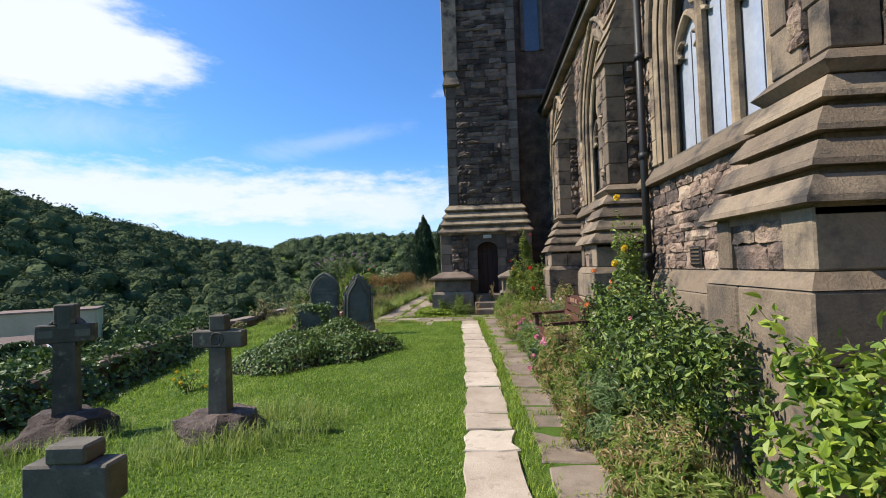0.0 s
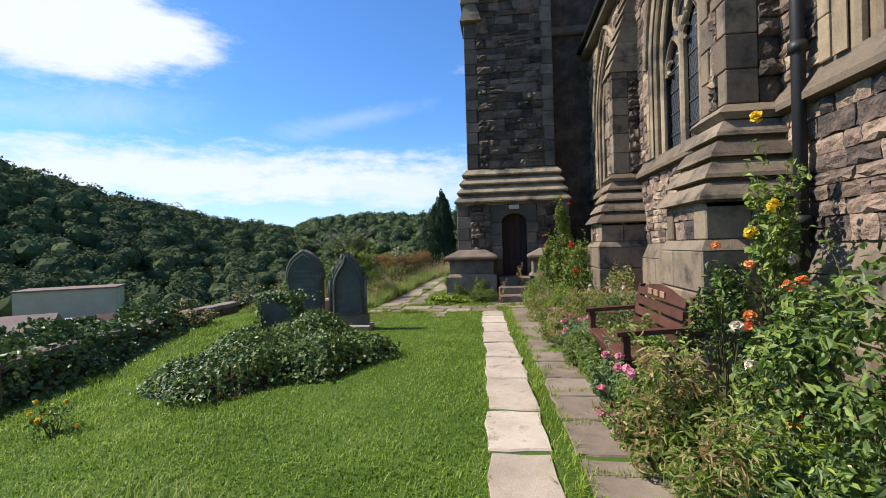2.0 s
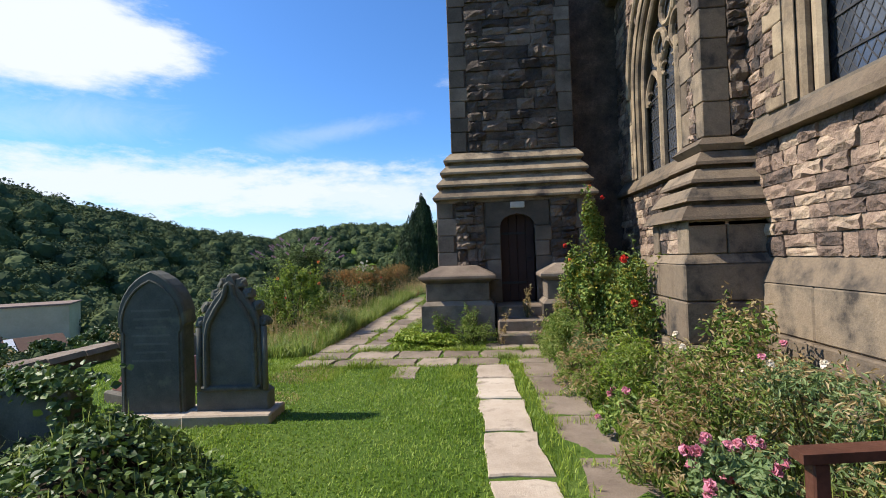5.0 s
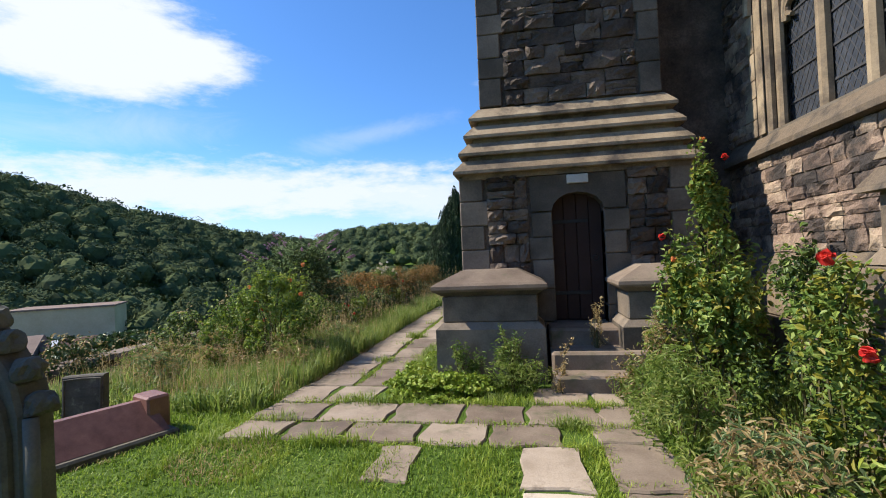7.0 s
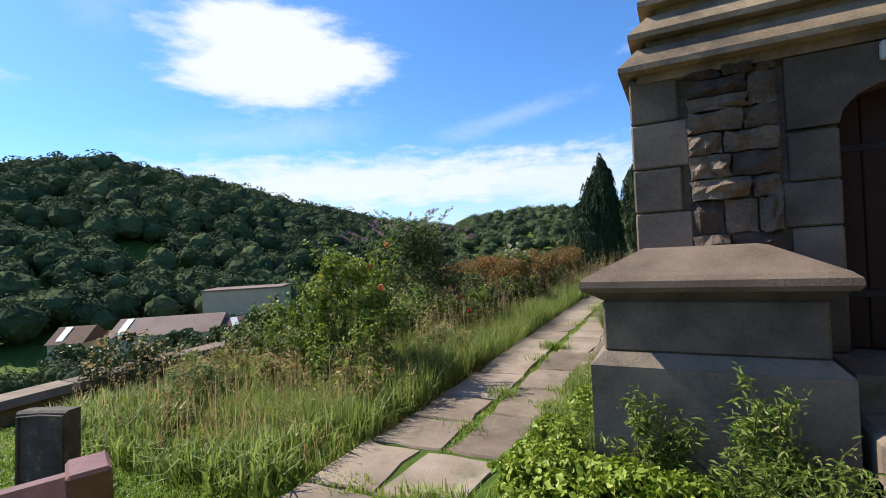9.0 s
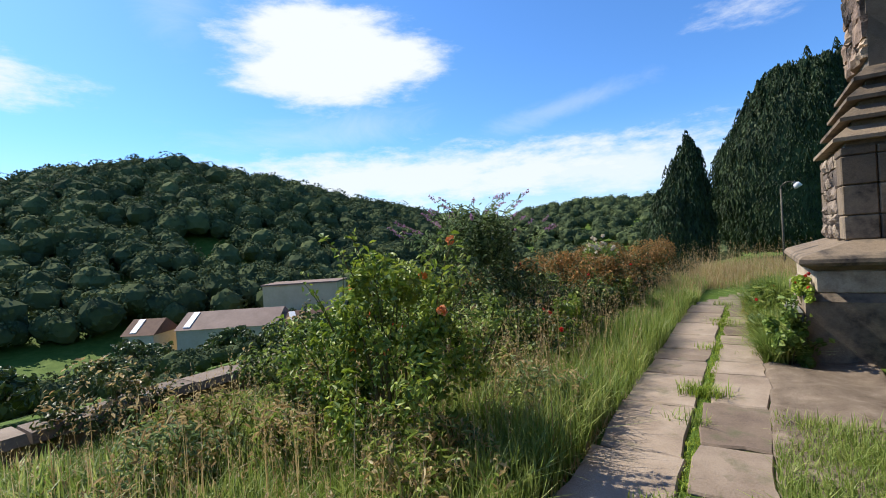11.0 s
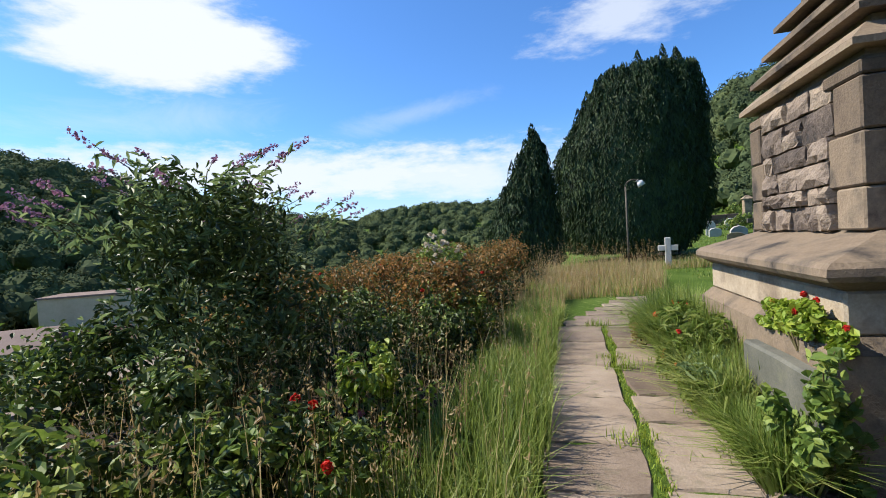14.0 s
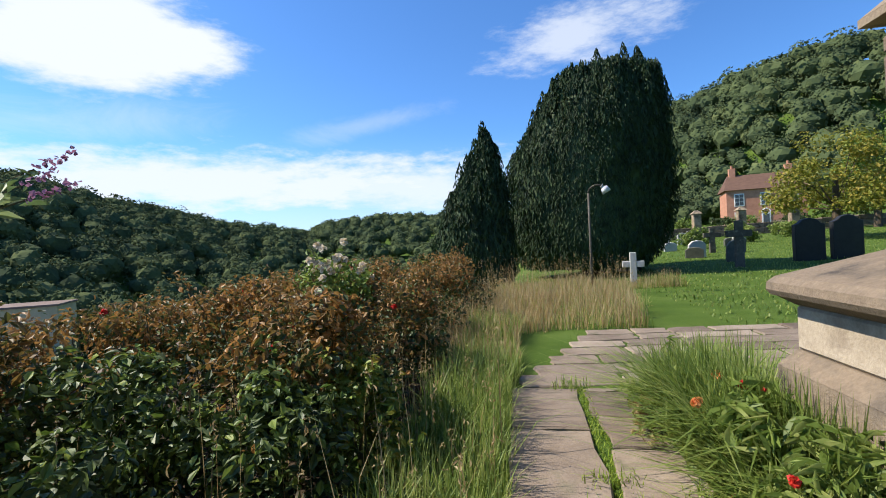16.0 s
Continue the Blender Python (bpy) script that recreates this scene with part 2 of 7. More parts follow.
L_IVY = leaf_material("ivy_leaf", [(0.03, 0.06, 0.012), (0.065, 0.12, 0.022), (0.16, 0.22, 0.055)], rough=0.46, translucent=0.2, spec=0.35)
L_LIME = leaf_material("bright_yellow_green_leaf", [(0.14, 0.22, 0.02), (0.24, 0.33, 0.035), (0.35, 0.4, 0.06)])
L_RUST = leaf_material("rust_orange_leaf", [(0.1, 0.1, 0.028), (0.24, 0.14, 0.042), (0.46, 0.24, 0.075)], translucent=0.35)
L_GREY = leaf_material("grey_green_leaf", [(0.11, 0.17, 0.06), (0.2, 0.28, 0.11), (0.31, 0.38, 0.17)], translucent=0.4)
L_YEW = leaf_material("yew_needle_tuft", [(0.014, 0.03, 0.012), (0.03, 0.06, 0.02), (0.06, 0.1, 0.035)], translucent=0.05, rough=0.7)
L_WOOD = material("woodland_leaf", [(0.03, 0.044, 0.026), (0.058, 0.08, 0.038), (0.092, 0.118, 0.05), (0.15, 0.168, 0.068)], rough=0.95, scale=0.09, fine=0.5, bump=0, vary=0.3, spec=0.05, island=True, translucent=0.06)
L_YELLOW = leaf_material("yellowing_leaf", [(0.14, 0.17, 0.02), (0.24, 0.24, 0.03), (0.34, 0.26, 0.04)])
P_PINK = leaf_material("pink_petal", [(0.55, 0.16, 0.23), (0.75, 0.34, 0.42)])
P_RED = leaf_material("red_petal", [(0.5, 0.02, 0.02), (0.7, 0.05, 0.03)])
P_ORANGE = leaf_material("orange_petal", [(0.7, 0.2, 0.05), (0.85, 0.38, 0.15)])
P_YELLOW = leaf_material("yellow_petal", [(0.75, 0.5, 0.02), (0.85, 0.65, 0.06)])
P_CREAM = leaf_material("cream_petal", [(0.65, 0.55, 0.4), (0.8, 0.72, 0.58)])
P_MAUVE = leaf_material("mauve_petal", [(0.3, 0.14, 0.24), (0.42, 0.24, 0.36)])

# ---- geometry tools ----
class Geo:
    """Collects faces and turns them into one mesh."""

    def __init__(self):
        self.v, self.f = [], []

    def add(self, verts, faces, m=None):
        base = len(self.v)
        self.v.extend(verts if m is None else [tuple(m @ Vector(p)) for p in verts])
        self.f.extend([tuple(i + base for i in f) for f in faces])
        return self

    def box(self, x0, x1, y0, y1, z0, z1, bevel=0.012, m=None):
        return self.add(*cham_box(x0, x1, y0, y1, z0, z1, bevel), m)

    def prism(self, low, high, m=None):
        """Two loops of as many points, joined by sides and closed."""
        n = len(low)
        faces = [tuple(reversed(range(n))), tuple(range(n, 2 * n))]
        faces += [(i, (i + 1) % n, n + (i + 1) % n, n + i) for i in range(n)]
        return self.add(list(low) + list(high), faces, m)

    def loft(self, loops):
        """Loops of as many points each, skinned one to the next and closed at both ends."""
        n, base = len(loops[0]), len(self.v)
        for loop in loops:
            self.v.extend(loop)
        for j in range(len(loops) - 1):
            a = base + j * n
            self.f.extend([(a + i, a + (i + 1) % n, a + n + (i + 1) % n, a + n + i) for i in range(n)])
        self.f.append(tuple(base + i for i in reversed(range(n))))
        self.f.append(tuple(base + (len(loops) - 1) * n + i for i in range(n)))
        return self

    def tube(self, points, radius, sides=6, tip=None):
        """A round bar along points; tip: its radius at the end."""
        pts = [Vector(p) for p in points]
        tip = radius if tip is None else tip
        base = len(self.v)
        for i, p in enumerate(pts):
            d = (pts[min(i + 1, len(pts) - 1)] - pts[max(i - 1, 0)]).normalized()
            a = d.orthogonal().normalized()
            b = d.cross(a)
            r = radius + (tip - radius) * i / max(1, len(pts) - 1)
            for k in range(sides):
                t = 2 * math.pi * k / sides
                self.v.append(tuple(p + (a * math.cos(t) + b * math.sin(t)) * r))
        for i in range(len(pts) - 1):
            for k in range(sides):
                k2 = (k + 1) % sides
                self.f.append((base + i * sides + k, base + i * sides + k2, base + (i + 1) * sides + k2, base + (i + 1) * sides + k))
        self.f.append(tuple(base + k for k in reversed(range(sides))))
        self.f.append(tuple(base + (len(pts) - 1) * sides + k for k in range(sides)))
        return self

    def bar(self, points, w, d, normal):
        """A rectangular moulding along points; w across in the plane, d out along the normal, its outer edges chamfered."""
        pts, n = [Vector(p) for p in points], Vector(normal)
        base, k = len(self.v), 6
        for i, p in enumerate(pts):
            t = (pts[min(i + 1, len(pts) - 1)] - pts[max(i - 1, 0)]).normalized()
            s = t.cross(n).normalized()
            for a, c in ((-0.5, 0), (-0.5, 0.6), (-0.22, 1), (0.22, 1), (0.5, 0.6), (0.5, 0)):
                self.v.append(tuple(p + s * (a * w) + n * (c * d)))
        for i in range(len(pts) - 1):
            for j in range(k):
                j2 = (j + 1) % k
                self.f.append((base + i * k + j, base + i * k + j2, base + (i + 1) * k + j2, base + (i + 1) * k + j))
        self.f.append(tuple(base + j for j in reversed(range(k))))
        self.f.append(tuple(base + (len(pts) - 1) * k + j for j in range(k)))
        return self

    def mesh(self, name, mat, smooth=False):
        me = bpy.data.meshes.new(name)
        me.from_pydata(self.v, [], self.f)
        me.materials.append(mat)
        if smooth:
            me.polygons.foreach_set("use_smooth", [True] * len(me.polygons))
        bm = bmesh.new()
        bm.from_mesh(me)
        bmesh.ops.recalc_face_normals(bm, faces=bm.faces)
        bm.to_mesh(me)
        bm.free()
        me.update()
        return me


def cham_box(x0, x1, y0, y1, z0, z1, k=0.012):
    """A box with chamfered edges: 24 corners, 26 faces."""
    k = min(k, (x1 - x0) * 0.3, (y1 - y0) * 0.3, (z1 - z0) * 0.3)
    X, Y, Z = (x0, x1), (y0, y1), (z0, z1)
    verts, idx = [], {}
    for i in (0, 1):
        for j in (0, 1):
            for l in (0, 1):
                sx, sy, sz = (1, -1)[i] * k, (1, -1)[j] * k, (1, -1)[l] * k
                for ax, off in ((0, (0, sy, sz)), (1, (sx, 0, sz)), (2, (sx, sy, 0))):
                    idx[i, j, l, ax] = len(verts)
                    verts.append((X[i] + off[0], Y[j] + off[1], Z[l] + off[2]))
    faces = []
    ring = ((0, 0), (1, 0), (1, 1), (0, 1))
    for s in (0, 1):
        faces.append(tuple(idx[s, a, b, 0] for a, b in ring))
        faces.append(tuple(idx[a, s, b, 1] for a, b in ring))
        faces.append(tuple(idx[a, b, s, 2] for a, b in ring))
    for a in (0, 1):
        for b in (0, 1):
            faces.append((idx[0, a, b, 1], idx[1, a, b, 1], idx[1, a, b, 2], idx[0, a, b, 2]))
            faces.append((idx[a, 0, b, 0], idx[a, 1, b, 0], idx[a, 1, b, 2], idx[a, 0, b, 2]))
            faces.append((idx[a, b, 0, 0], idx[a, b, 1, 0], idx[a, b, 1, 1], idx[a, b, 0, 1]))
    for i in (0, 1):
        for j in (0, 1):
            for l in (0, 1):
                faces.append((idx[i, j, l, 0], idx[i, j, l, 1], idx[i, j, l, 2]))
    return verts, faces


def put(name, geo, mat, parent=None, smooth=False, label="", category="", group="", kind=""):
    """One object from a Geo or a mesh."""
    ob = new(name, geo.mesh(name, mat, smooth) if isinstance(geo, Geo) else geo)
    if parent is not None:
        ob.parent = parent
    return tagged(ob, label, category, group, kind)


def thing(name, x, y, z, label, category, group="", kind="", rz=0.0):
    ob = new(name)
    ob.matrix_basis = pose(x, y, z, 0, 0, rz)
    return tagged(ob, label, category, group, kind)


def rng(seed):
    return np.random.default_rng(abs(seed))


def mesh_np(name, verts, faces, mat, smooth=False):
    """A mesh from arrays; faces of one size."""
    me = bpy.data.meshes.new(name)
    n, k = faces.shape
    me.vertices.add(len(verts))
    me.vertices.foreach_set("co", np.ascontiguousarray(verts, dtype=np.float32).ravel())
    me.loops.add(n * k)
    me.loops.foreach_set("vertex_index", faces.astype(np.int32).ravel())
    me.polygons.add(n)
    me.polygons.foreach_set("loop_start", np.arange(0, n * k, k, dtype=np.int32))
    me.polygons.foreach_set("use_smooth", np.full(n, smooth))
    me.materials.append(mat)
    me.update(calc_edges=True)
    me.validate()
    return me


def unit(a):
    return a / np.maximum(np.linalg.norm(a, axis=-1, keepdims=True), 1e-9)


def leaves(points, normals, size, r, slim=0.55, curl=0.18, jitter=0.6, up=None):
    """Folded leaves, six corners and four triangles each, at points, facing about their normals."""
    n = len(points)
    nrm = unit(normals + r.normal(0, jitter, (n, 3)))
    ref = r.normal(0, 1, (n, 3)) if up is None else up + r.normal(0, 0.45, (n, 3))
    t = unit(ref - nrm * np.sum(ref * nrm, 1, keepdims=True))
    s = np.cross(nrm, t)
    ln = (size * r.uniform(0.55, 1.25, n))[:, None]
    w = ln * slim
    p = points
    v = np.stack([p - t * ln * 0.5,
                  p + s * w * 0.5 - t * ln * 0.08 + nrm * ln * curl * 0.6,
                  p + s * w * 0.34 + t * ln * 0.26 + nrm * ln * curl * 0.4,
                  p + t * ln * 0.5 - nrm * ln * curl * 0.6,
                  p - s * w * 0.34 + t * ln * 0.26 + nrm * ln * curl * 0.4,
                  p - s * w * 0.5 - t * ln * 0.08 + nrm * ln * curl * 0.6], 1).reshape(-1, 3)
    base = (np.arange(n) * 6)[:, None, None]
    f = np.array([[0, 1, 2], [0, 2, 3], [0, 3, 4], [0, 4, 5]])[None] + base
    return v, f.reshape(-1, 3)


def blades(points, height, r, width=0.006, lean=0.35, wind=(0.0, 0.0)):
    """Grass blades: a bent strip of three triangles each."""
    n = len(points)
    h = (height * r.uniform(0.55, 1.25, n))[:, None]
    a = r.uniform(0, 2 * math.pi, n)
    d = np.stack([np.cos(a), np.sin(a), np.zeros(n)], 1)
    s = np.stack([-np.sin(a), np.cos(a), np.zeros(n)], 1) * width * 0.5 * r.uniform(0.7, 1.3, n)[:, None]
    k = (np.abs(r.normal(0, lean, n)))[:, None]
    off = d * k * h + np.array([wind[0], wind[1], 0.0]) * h
    z = np.array([0.0, 0.0, 1.0])
    mid, top = points + off * 0.35 + z * h * 0.55, points + off + z * h * (1.0 - 0.25 * np.minimum(k, 1.2))
    v = np.stack([points - s, points + s, mid + s * 0.8, mid - s * 0.8, top], 1).reshape(-1, 3)
    base = (np.arange(n) * 5)[:, None, None]
    f = np.array([[0, 1, 2], [0, 2, 3], [3, 2, 4]])[None] + base
    return v, f.reshape(-1, 3)


def merge(parts):
    vs, fs, base = [], [], 0
    for v, f in parts:
        vs.append(v)
        fs.append(f + base)
        base += len(v)
    return np.concatenate(vs), np.concatenate(fs)


def rock_mesh(name, mat, seed, nu=4, nz=3, rough=0.16):
    """A rock-faced building stone in the unit cube: front at y=-1, back at y=0."""
    r = rng(seed)
    verts, faces = [], []
    for j in range(nz + 1):
        for i in range(nu + 1):
            u, w = i / nu, j / nz
            rim = i in (0, nu) or j in (0, nz)
            verts.append((u - 0.5 + r.uniform(-0.035, 0.035), (-0.7 if rim else -0.92) + r.normal(0, rough * (0.7 if rim else 0.9)), w - 0.5 + r.uniform(-0.05, 0.05)))
    for j in range(nz):
        for i in range(nu):
            a = j * (nu + 1) + i
            faces.append((a, a + 1, a + nu + 2, a + nu + 1))
    rim = [i for i in range(nu + 1)] + [(j + 1) * (nu + 1) - 1 for j in range(1, nz + 1)]
    rim += [nz * (nu + 1) + i for i in reversed(range(nu))] + [j * (nu + 1) for j in reversed(range(1, nz))]
    b = len(verts)
    verts += [(verts[i][0], 0.0, verts[i][2]) for i in rim]
    k = len(rim)
    faces += [(rim[(i + 1) % k], rim[i], b + i, b + (i + 1) % k) for i in range(k)]
    me = bpy.data.meshes.new(name)
    me.from_pydata(verts, [], faces)
    me.materials.append(mat)
    return me


def courses(u0, u1, z0, z1, seed, h=(0.13, 0.26), w=(0.2, 0.55), keep=None):
    """Random-coursed stones that fill a rectangle: (u, z, width, height) each."""
    r, out, z = rng(seed), [], z0
    while z < z1 - 0.04:
        hh = min(r.uniform(*h), z1 - z)
        if z1 - z - hh < 0.07:
            hh = z1 - z
        u = u0
        while u < u1 - 0.02:
            ww = min(r.uniform(*w), u1 - u)
            if u1 - u - ww < 0.1:
                ww = u1 - u
            if hh > 0.2 and r.random() < 0.3:
                cut = hh * r.uniform(0.4, 0.6)
                pieces = [(u, z, ww, cut), (u, z + cut, ww, hh - cut)]
            else:
                pieces = [(u, z, ww, hh)]
            for a, b, c, d in pieces:
                if keep is None or keep(a + c / 2, b + d / 2, c, d):
                    out.append((a + c / 2, b + d / 2, c, d))
            u += ww
        z += hh
    return out


def lay_stones(parent, stones, origin, turn, variants, joined_mat, limit, near, seed, depth=0.04):
    """Lays stones on a wall plane. origin: the plane's zero; turn: degrees about z (0: front to -y). The nearest become parts, the rest one mesh."""
    r = rng(seed)
    base = Matrix.Translation(origin) @ Matrix.Rotation(radians(turn), 4, "Z")
    order = sorted(range(len(stones)), key=lambda i: near(stones[i]))
    rest = Geo()
    for n, i in enumerate(order):
        u, z, w, h = stones[i]
        g = 0.012
        m = base @ Matrix.Translation((u, 0.012, z)) @ Matrix.Diagonal((w - g, depth * r.uniform(0.6, 1.5) + 0.012, h - g, 1))
        if r.random() < 0.5:
            m = m @ Matrix.Rotation(math.pi, 4, "Y")
        me = variants[int(r.integers(len(variants)))]
        if n < limit:
            ob = new("stone", me)
            ob.parent = parent
            ob.matrix_parent_inverse = parent.matrix_basis.inverted()
            ob.matrix_basis = m
        else:
            rest.add([v.co[:] for v in me.vertices], [p.vertices[:] for p in me.polygons], m)
    if rest.v:
        ob = put("stonework", rest, joined_mat, parent, kind="stuff")
        ob.matrix_parent_inverse = parent.matrix_basis.inverted()

# ---- ground and distance ----
RIDGE = ((-180, 5, 200), (-100, 11, 150), (-60, 15, 140), (-34, 17, 130), (-27, 17.2, 130), (-22, 16, 130), (-16, 14.4, 140), (-9, 9.5, 200),
         (-2, 4.8, 380), (10, 4.8, 420), (17, 5.1, 420), (23, 4.4, 420), (25.5, 3.3, 420), (28, 3.9, 330), (35, 4.7, 270), (39, 5.8, 240),
         (43.7, 6.5, 220), (48, 8.0, 210), (54.5, 9.6, 200), (63, 11.2, 200), (72, 10.0, 200), (76, 8.6, 200), (90, 6.5, 200), (130, 5, 200), (180, 5, 200))
R_AZ, R_EL, R_DI = (np.array(c, dtype=float) for c in zip(*RIDGE))
EYE_X, EYE_Y = -1.5, 14.0
WALL_Y, WALL_XS = (-40.0, 0.0, 5.5, 12.5, 20.0, 34.0, 60.0), (-3.0, -4.9, -6.0, -7.4, -7.7, -9.0, -12.0)   # line of the boundary wall


def smooth(a, b, x):
    t = np.clip((x - a) / (b - a), 0, 1)
    return t * t * (3 - 2 * t)


def ground_z(x, y):
    """Height of the ground: churchyard terrace, drop to the valley, wooded ridges."""
    x, y = np.asarray(x, float), np.asarray(y, float)
    dx, dy = x - EYE_X, y - EYE_Y
    d, az = np.hypot(dx, dy), np.degrees(np.arctan2(-dx, dy))
    el, rd = np.interp(az, R_AZ, R_EL), np.interp(az, R_AZ, R_DI)
    south = 1 - smooth(8, 13, y)
    near = -(0.03 + 0.07 * south) * np.clip(-x - 2.6, 0, 6) + 0.012 * np.sin(x * 2.1 + y * 1.3) * smooth(0.6, 1.5, np.abs(x + 1.2))
    west = smooth(0.15, 3.0, np.interp(y, WALL_Y, WALL_XS) - x)
    valley = -1.6 - 11.0 * smooth(10, 60, -x + 0.25 * np.clip(y - 40, 0, 200))
    east_rise = 0.035 * np.clip(y - 33, 0, 90) * smooth(-3, 6, x) + 0.03 * np.clip(x - 8, 0, 60)
    low = near * (1 - west) + valley * west
    far_n = smooth(34, 90, y) * smooth(2, -10, x)
    low = low * (1 - far_n) + np.minimum(low, -9.0) * far_n + east_rise
    ridge = 1.5 + rd * np.tan(np.radians(el)) - 6.0 - 0.028 * (rd - 100)
    up = smooth(np.interp(az, (-14, 0), (0.7, 0.36)), 1.0, d / rd)
    z = low * (1 - up) + ridge * up
    return np.where(d > rd, ridge - (d - rd) * 0.06, z)


def axis_steps(lo, hi, fine_lo, fine_hi, fine, grow=1.16):
    c = list(np.arange(fine_lo, fine_hi + fine / 2, fine))
    s = fine
    while c[-1] < hi:
        s *= grow
        c.append(c[-1] + s)
    s = fine
    while c[0] > lo:
        s *= grow
        c.insert(0, c[0] - s)
    return np.array(c)


gx, gy = axis_steps(-2200, 2200, -9, 4, 0.25), axis_steps(-1500, 2600, -3, 30, 0.3)
GX, GY = np.meshgrid(gx, gy)
gv = np.stack([GX.ravel(), GY.ravel(), ground_z(GX, GY).ravel()], 1)
ga = (np.arange(len(gy) - 1)[:, None] * len(gx) + np.arange(len(gx) - 1)[None]).ravel()
gf = np.stack([ga, ga + 1, ga + 1 + len(gx), ga + len(gx)], 1)
ground = put("ground", mesh_np("ground", gv, gf, M_LAWN, True), None, label="grassy churchyard ground falling to a wooded valley", category="ground", kind="structure")


def blob_mesh(seed, sub=2, bump=0.28):
    bm = bmesh.new()
    bmesh.ops.create_icosphere(bm, subdivisions=sub, radius=1.0)
    for v in bm.verts:
        n = noise.noise(v.co * 1.7 + Vector((seed * 7.1, 0, 0))) * bump + noise.noise(v.co * 4.3 + Vector((seed * 3.3, 5, 0))) * bump * 0.6
        v.co *= 1 + n
        v.co.z *= 0.95
    v, f = np.array([p.co[:] for p in bm.verts]), np.array([[q.index for q in p.verts] for p in bm.faces])
    bm.free()
    return v, f


def tufts(points, normals, size, r, jitter=0.4):
    """Leaf masses seen from afar: a folded diamond of two triangles each."""
    n = len(points)
    nrm = unit(normals + r.normal(0, jitter, (n, 3)))
    ref = r.normal(0, 1, (n, 3))
    t = unit(ref - nrm * np.sum(ref * nrm, 1, keepdims=True))
    s = np.cross(nrm, t)
    a = size[:, None]
    v = np.stack([points - t * a, points + s * a * 0.75 - nrm * a * 0.3, points + t * a, points - s * a * 0.75 - nrm * a * 0.3], 1).reshape(-1, 3)
    b = (np.arange(n) * 4)[:, None, None]
    return v, (np.array([[0, 1, 2], [0, 2, 3]])[None] + b).reshape(-1, 3)


def crowns(name, x, y, z, s, seed, label, per=300, tuft=0.075, tall=1.0, lobes=8):
    """Many tree crowns as one object: rounded lobes with a dark core each, and leaf masses over their outer side."""
    r, n = rng(seed), len(x)
    cores = [blob_mesh(seed + i, 2, 0.3) for i in range(6)]
    c0 = np.stack([x, y, z + s * r.uniform(0.55, 0.85, n) * tall], 1)
    d = unit(r.normal(0, 1, (n, lobes, 3)) + np.array([0, 0, 0.25]))
    off = d * r.uniform(0.3, 0.55, (n, lobes, 1)) * s[:, None, None] * np.array([1, 1, 0.75 * tall])
    off[:, 0] *= 0.25
    rad = s[:, None] * r.uniform(0.3, 0.46, (n, lobes))
    rad[:, 0] = s * 0.56
    parts = []
    for i in range(n):
        v, f = cores[i % 6]
        parts.append((v * s[i] * np.array([0.54, 0.54, 0.52 * tall]) + c0[i], f))
    t, l = np.repeat(np.arange(n), per), r.integers(0, lobes, n * per)
    d = unit(r.normal(0, 1, (n * per, 3)) + np.array([0, 0, 0.4]))
    p = off[t, l] + d * (rad[t, l] * r.uniform(0.88, 1.08, n * per))[:, None]
    gap = np.linalg.norm(p[:, None] - off[t], axis=2) / rad[t]
    k = gap.min(1) > 0.86
    parts.append(tufts(p[k] + c0[t[k]], d[k], s[t[k]] * tuft * r.uniform(0.5, 1.3, int(k.sum())), r, 0.32))
    v, f = merge(parts)
    return put(name, mesh_np(name, v, f, L_WOOD), None, label=label, category="woodland", kind="stuff")


def woodland(name, count, az0, az1, seed, label, d0=0.42, size=(2.6, 5.2), keep=None):
    r = rng(seed)
    az = r.uniform(az0, az1, count)
    rd = np.interp(az, R_AZ, R_DI)
    d = rd * np.sqrt(r.uniform(d0 ** 2, 1.04, count))
    x, y = EYE_X - np.sin(np.radians(az)) * d, EYE_Y + np.cos(np.radians(az)) * d
    s = r.uniform(*size, count) * (0.8 + 0.2 * d / 200)
    k = np.ones(count, bool) if keep is None else np.array([bool(keep(a, b)) for a, b in zip(x, y)])
    return crowns(name, x[k], y[k], ground_z(x[k], y[k]), s[k], seed + 5, label)


woodland("woodland", 1500, 24, 92, 11, "dense dark green broadleaf wood on the valley side", d0=0.36, size=(3.4, 6.4), keep=lambda x, y: not (-95 < x < -25 and 15 < y < 75 and math.hypot(x, y - 14) < 92))
woodland("woodland", 1000, -3, 28, 12, "distant green woods along a low ridge", d0=0.22, size=(3.6, 6.6))
woodland("woodland", 800, -62, -2, 13, "sunlit wooded hillside behind the brick house", d0=0.6, size=(2.8, 5.2), keep=lambda x, y: y > 100 or x > 55 or (y > 84 and x < 17))
woodland("woodland", 170, -26, -10, 17, "trees at the foot of the wooded hillside", d0=0.5, size=(2.2, 4.2), keep=lambda x, y: y > 76 and not (16 < x < 48 and y < 106))
r = rng(14)
bx, by = r.uniform(-70, -11, 850), r.uniform(-6, 66, 850)
bd = np.hypot(bx + 1.2, by - 12.6)
bs = r.uniform(0.9, 2.3, 850)
top_ok = 1.0 - 0.118 * bd - ground_z(bx, by)
bs = np.minimum(bs, top_ok / 1.9)
bk = (bs > 0.4) & ~((np.hypot(bx + 58, by - 47) < 6)) & ~(np.hypot(bx + 66, by - 66) < 9)
fx = np.linspace(-73, -57, 9)
fy = 62.0 + (fx + 71) * 0.62 - 3.6
crowns("scrub", fx, fy, ground_z(fx, fy), r.uniform(2.9, 3.6, 9), 16, "bushy trees before the long valley building", per=460, tuft=0.08)
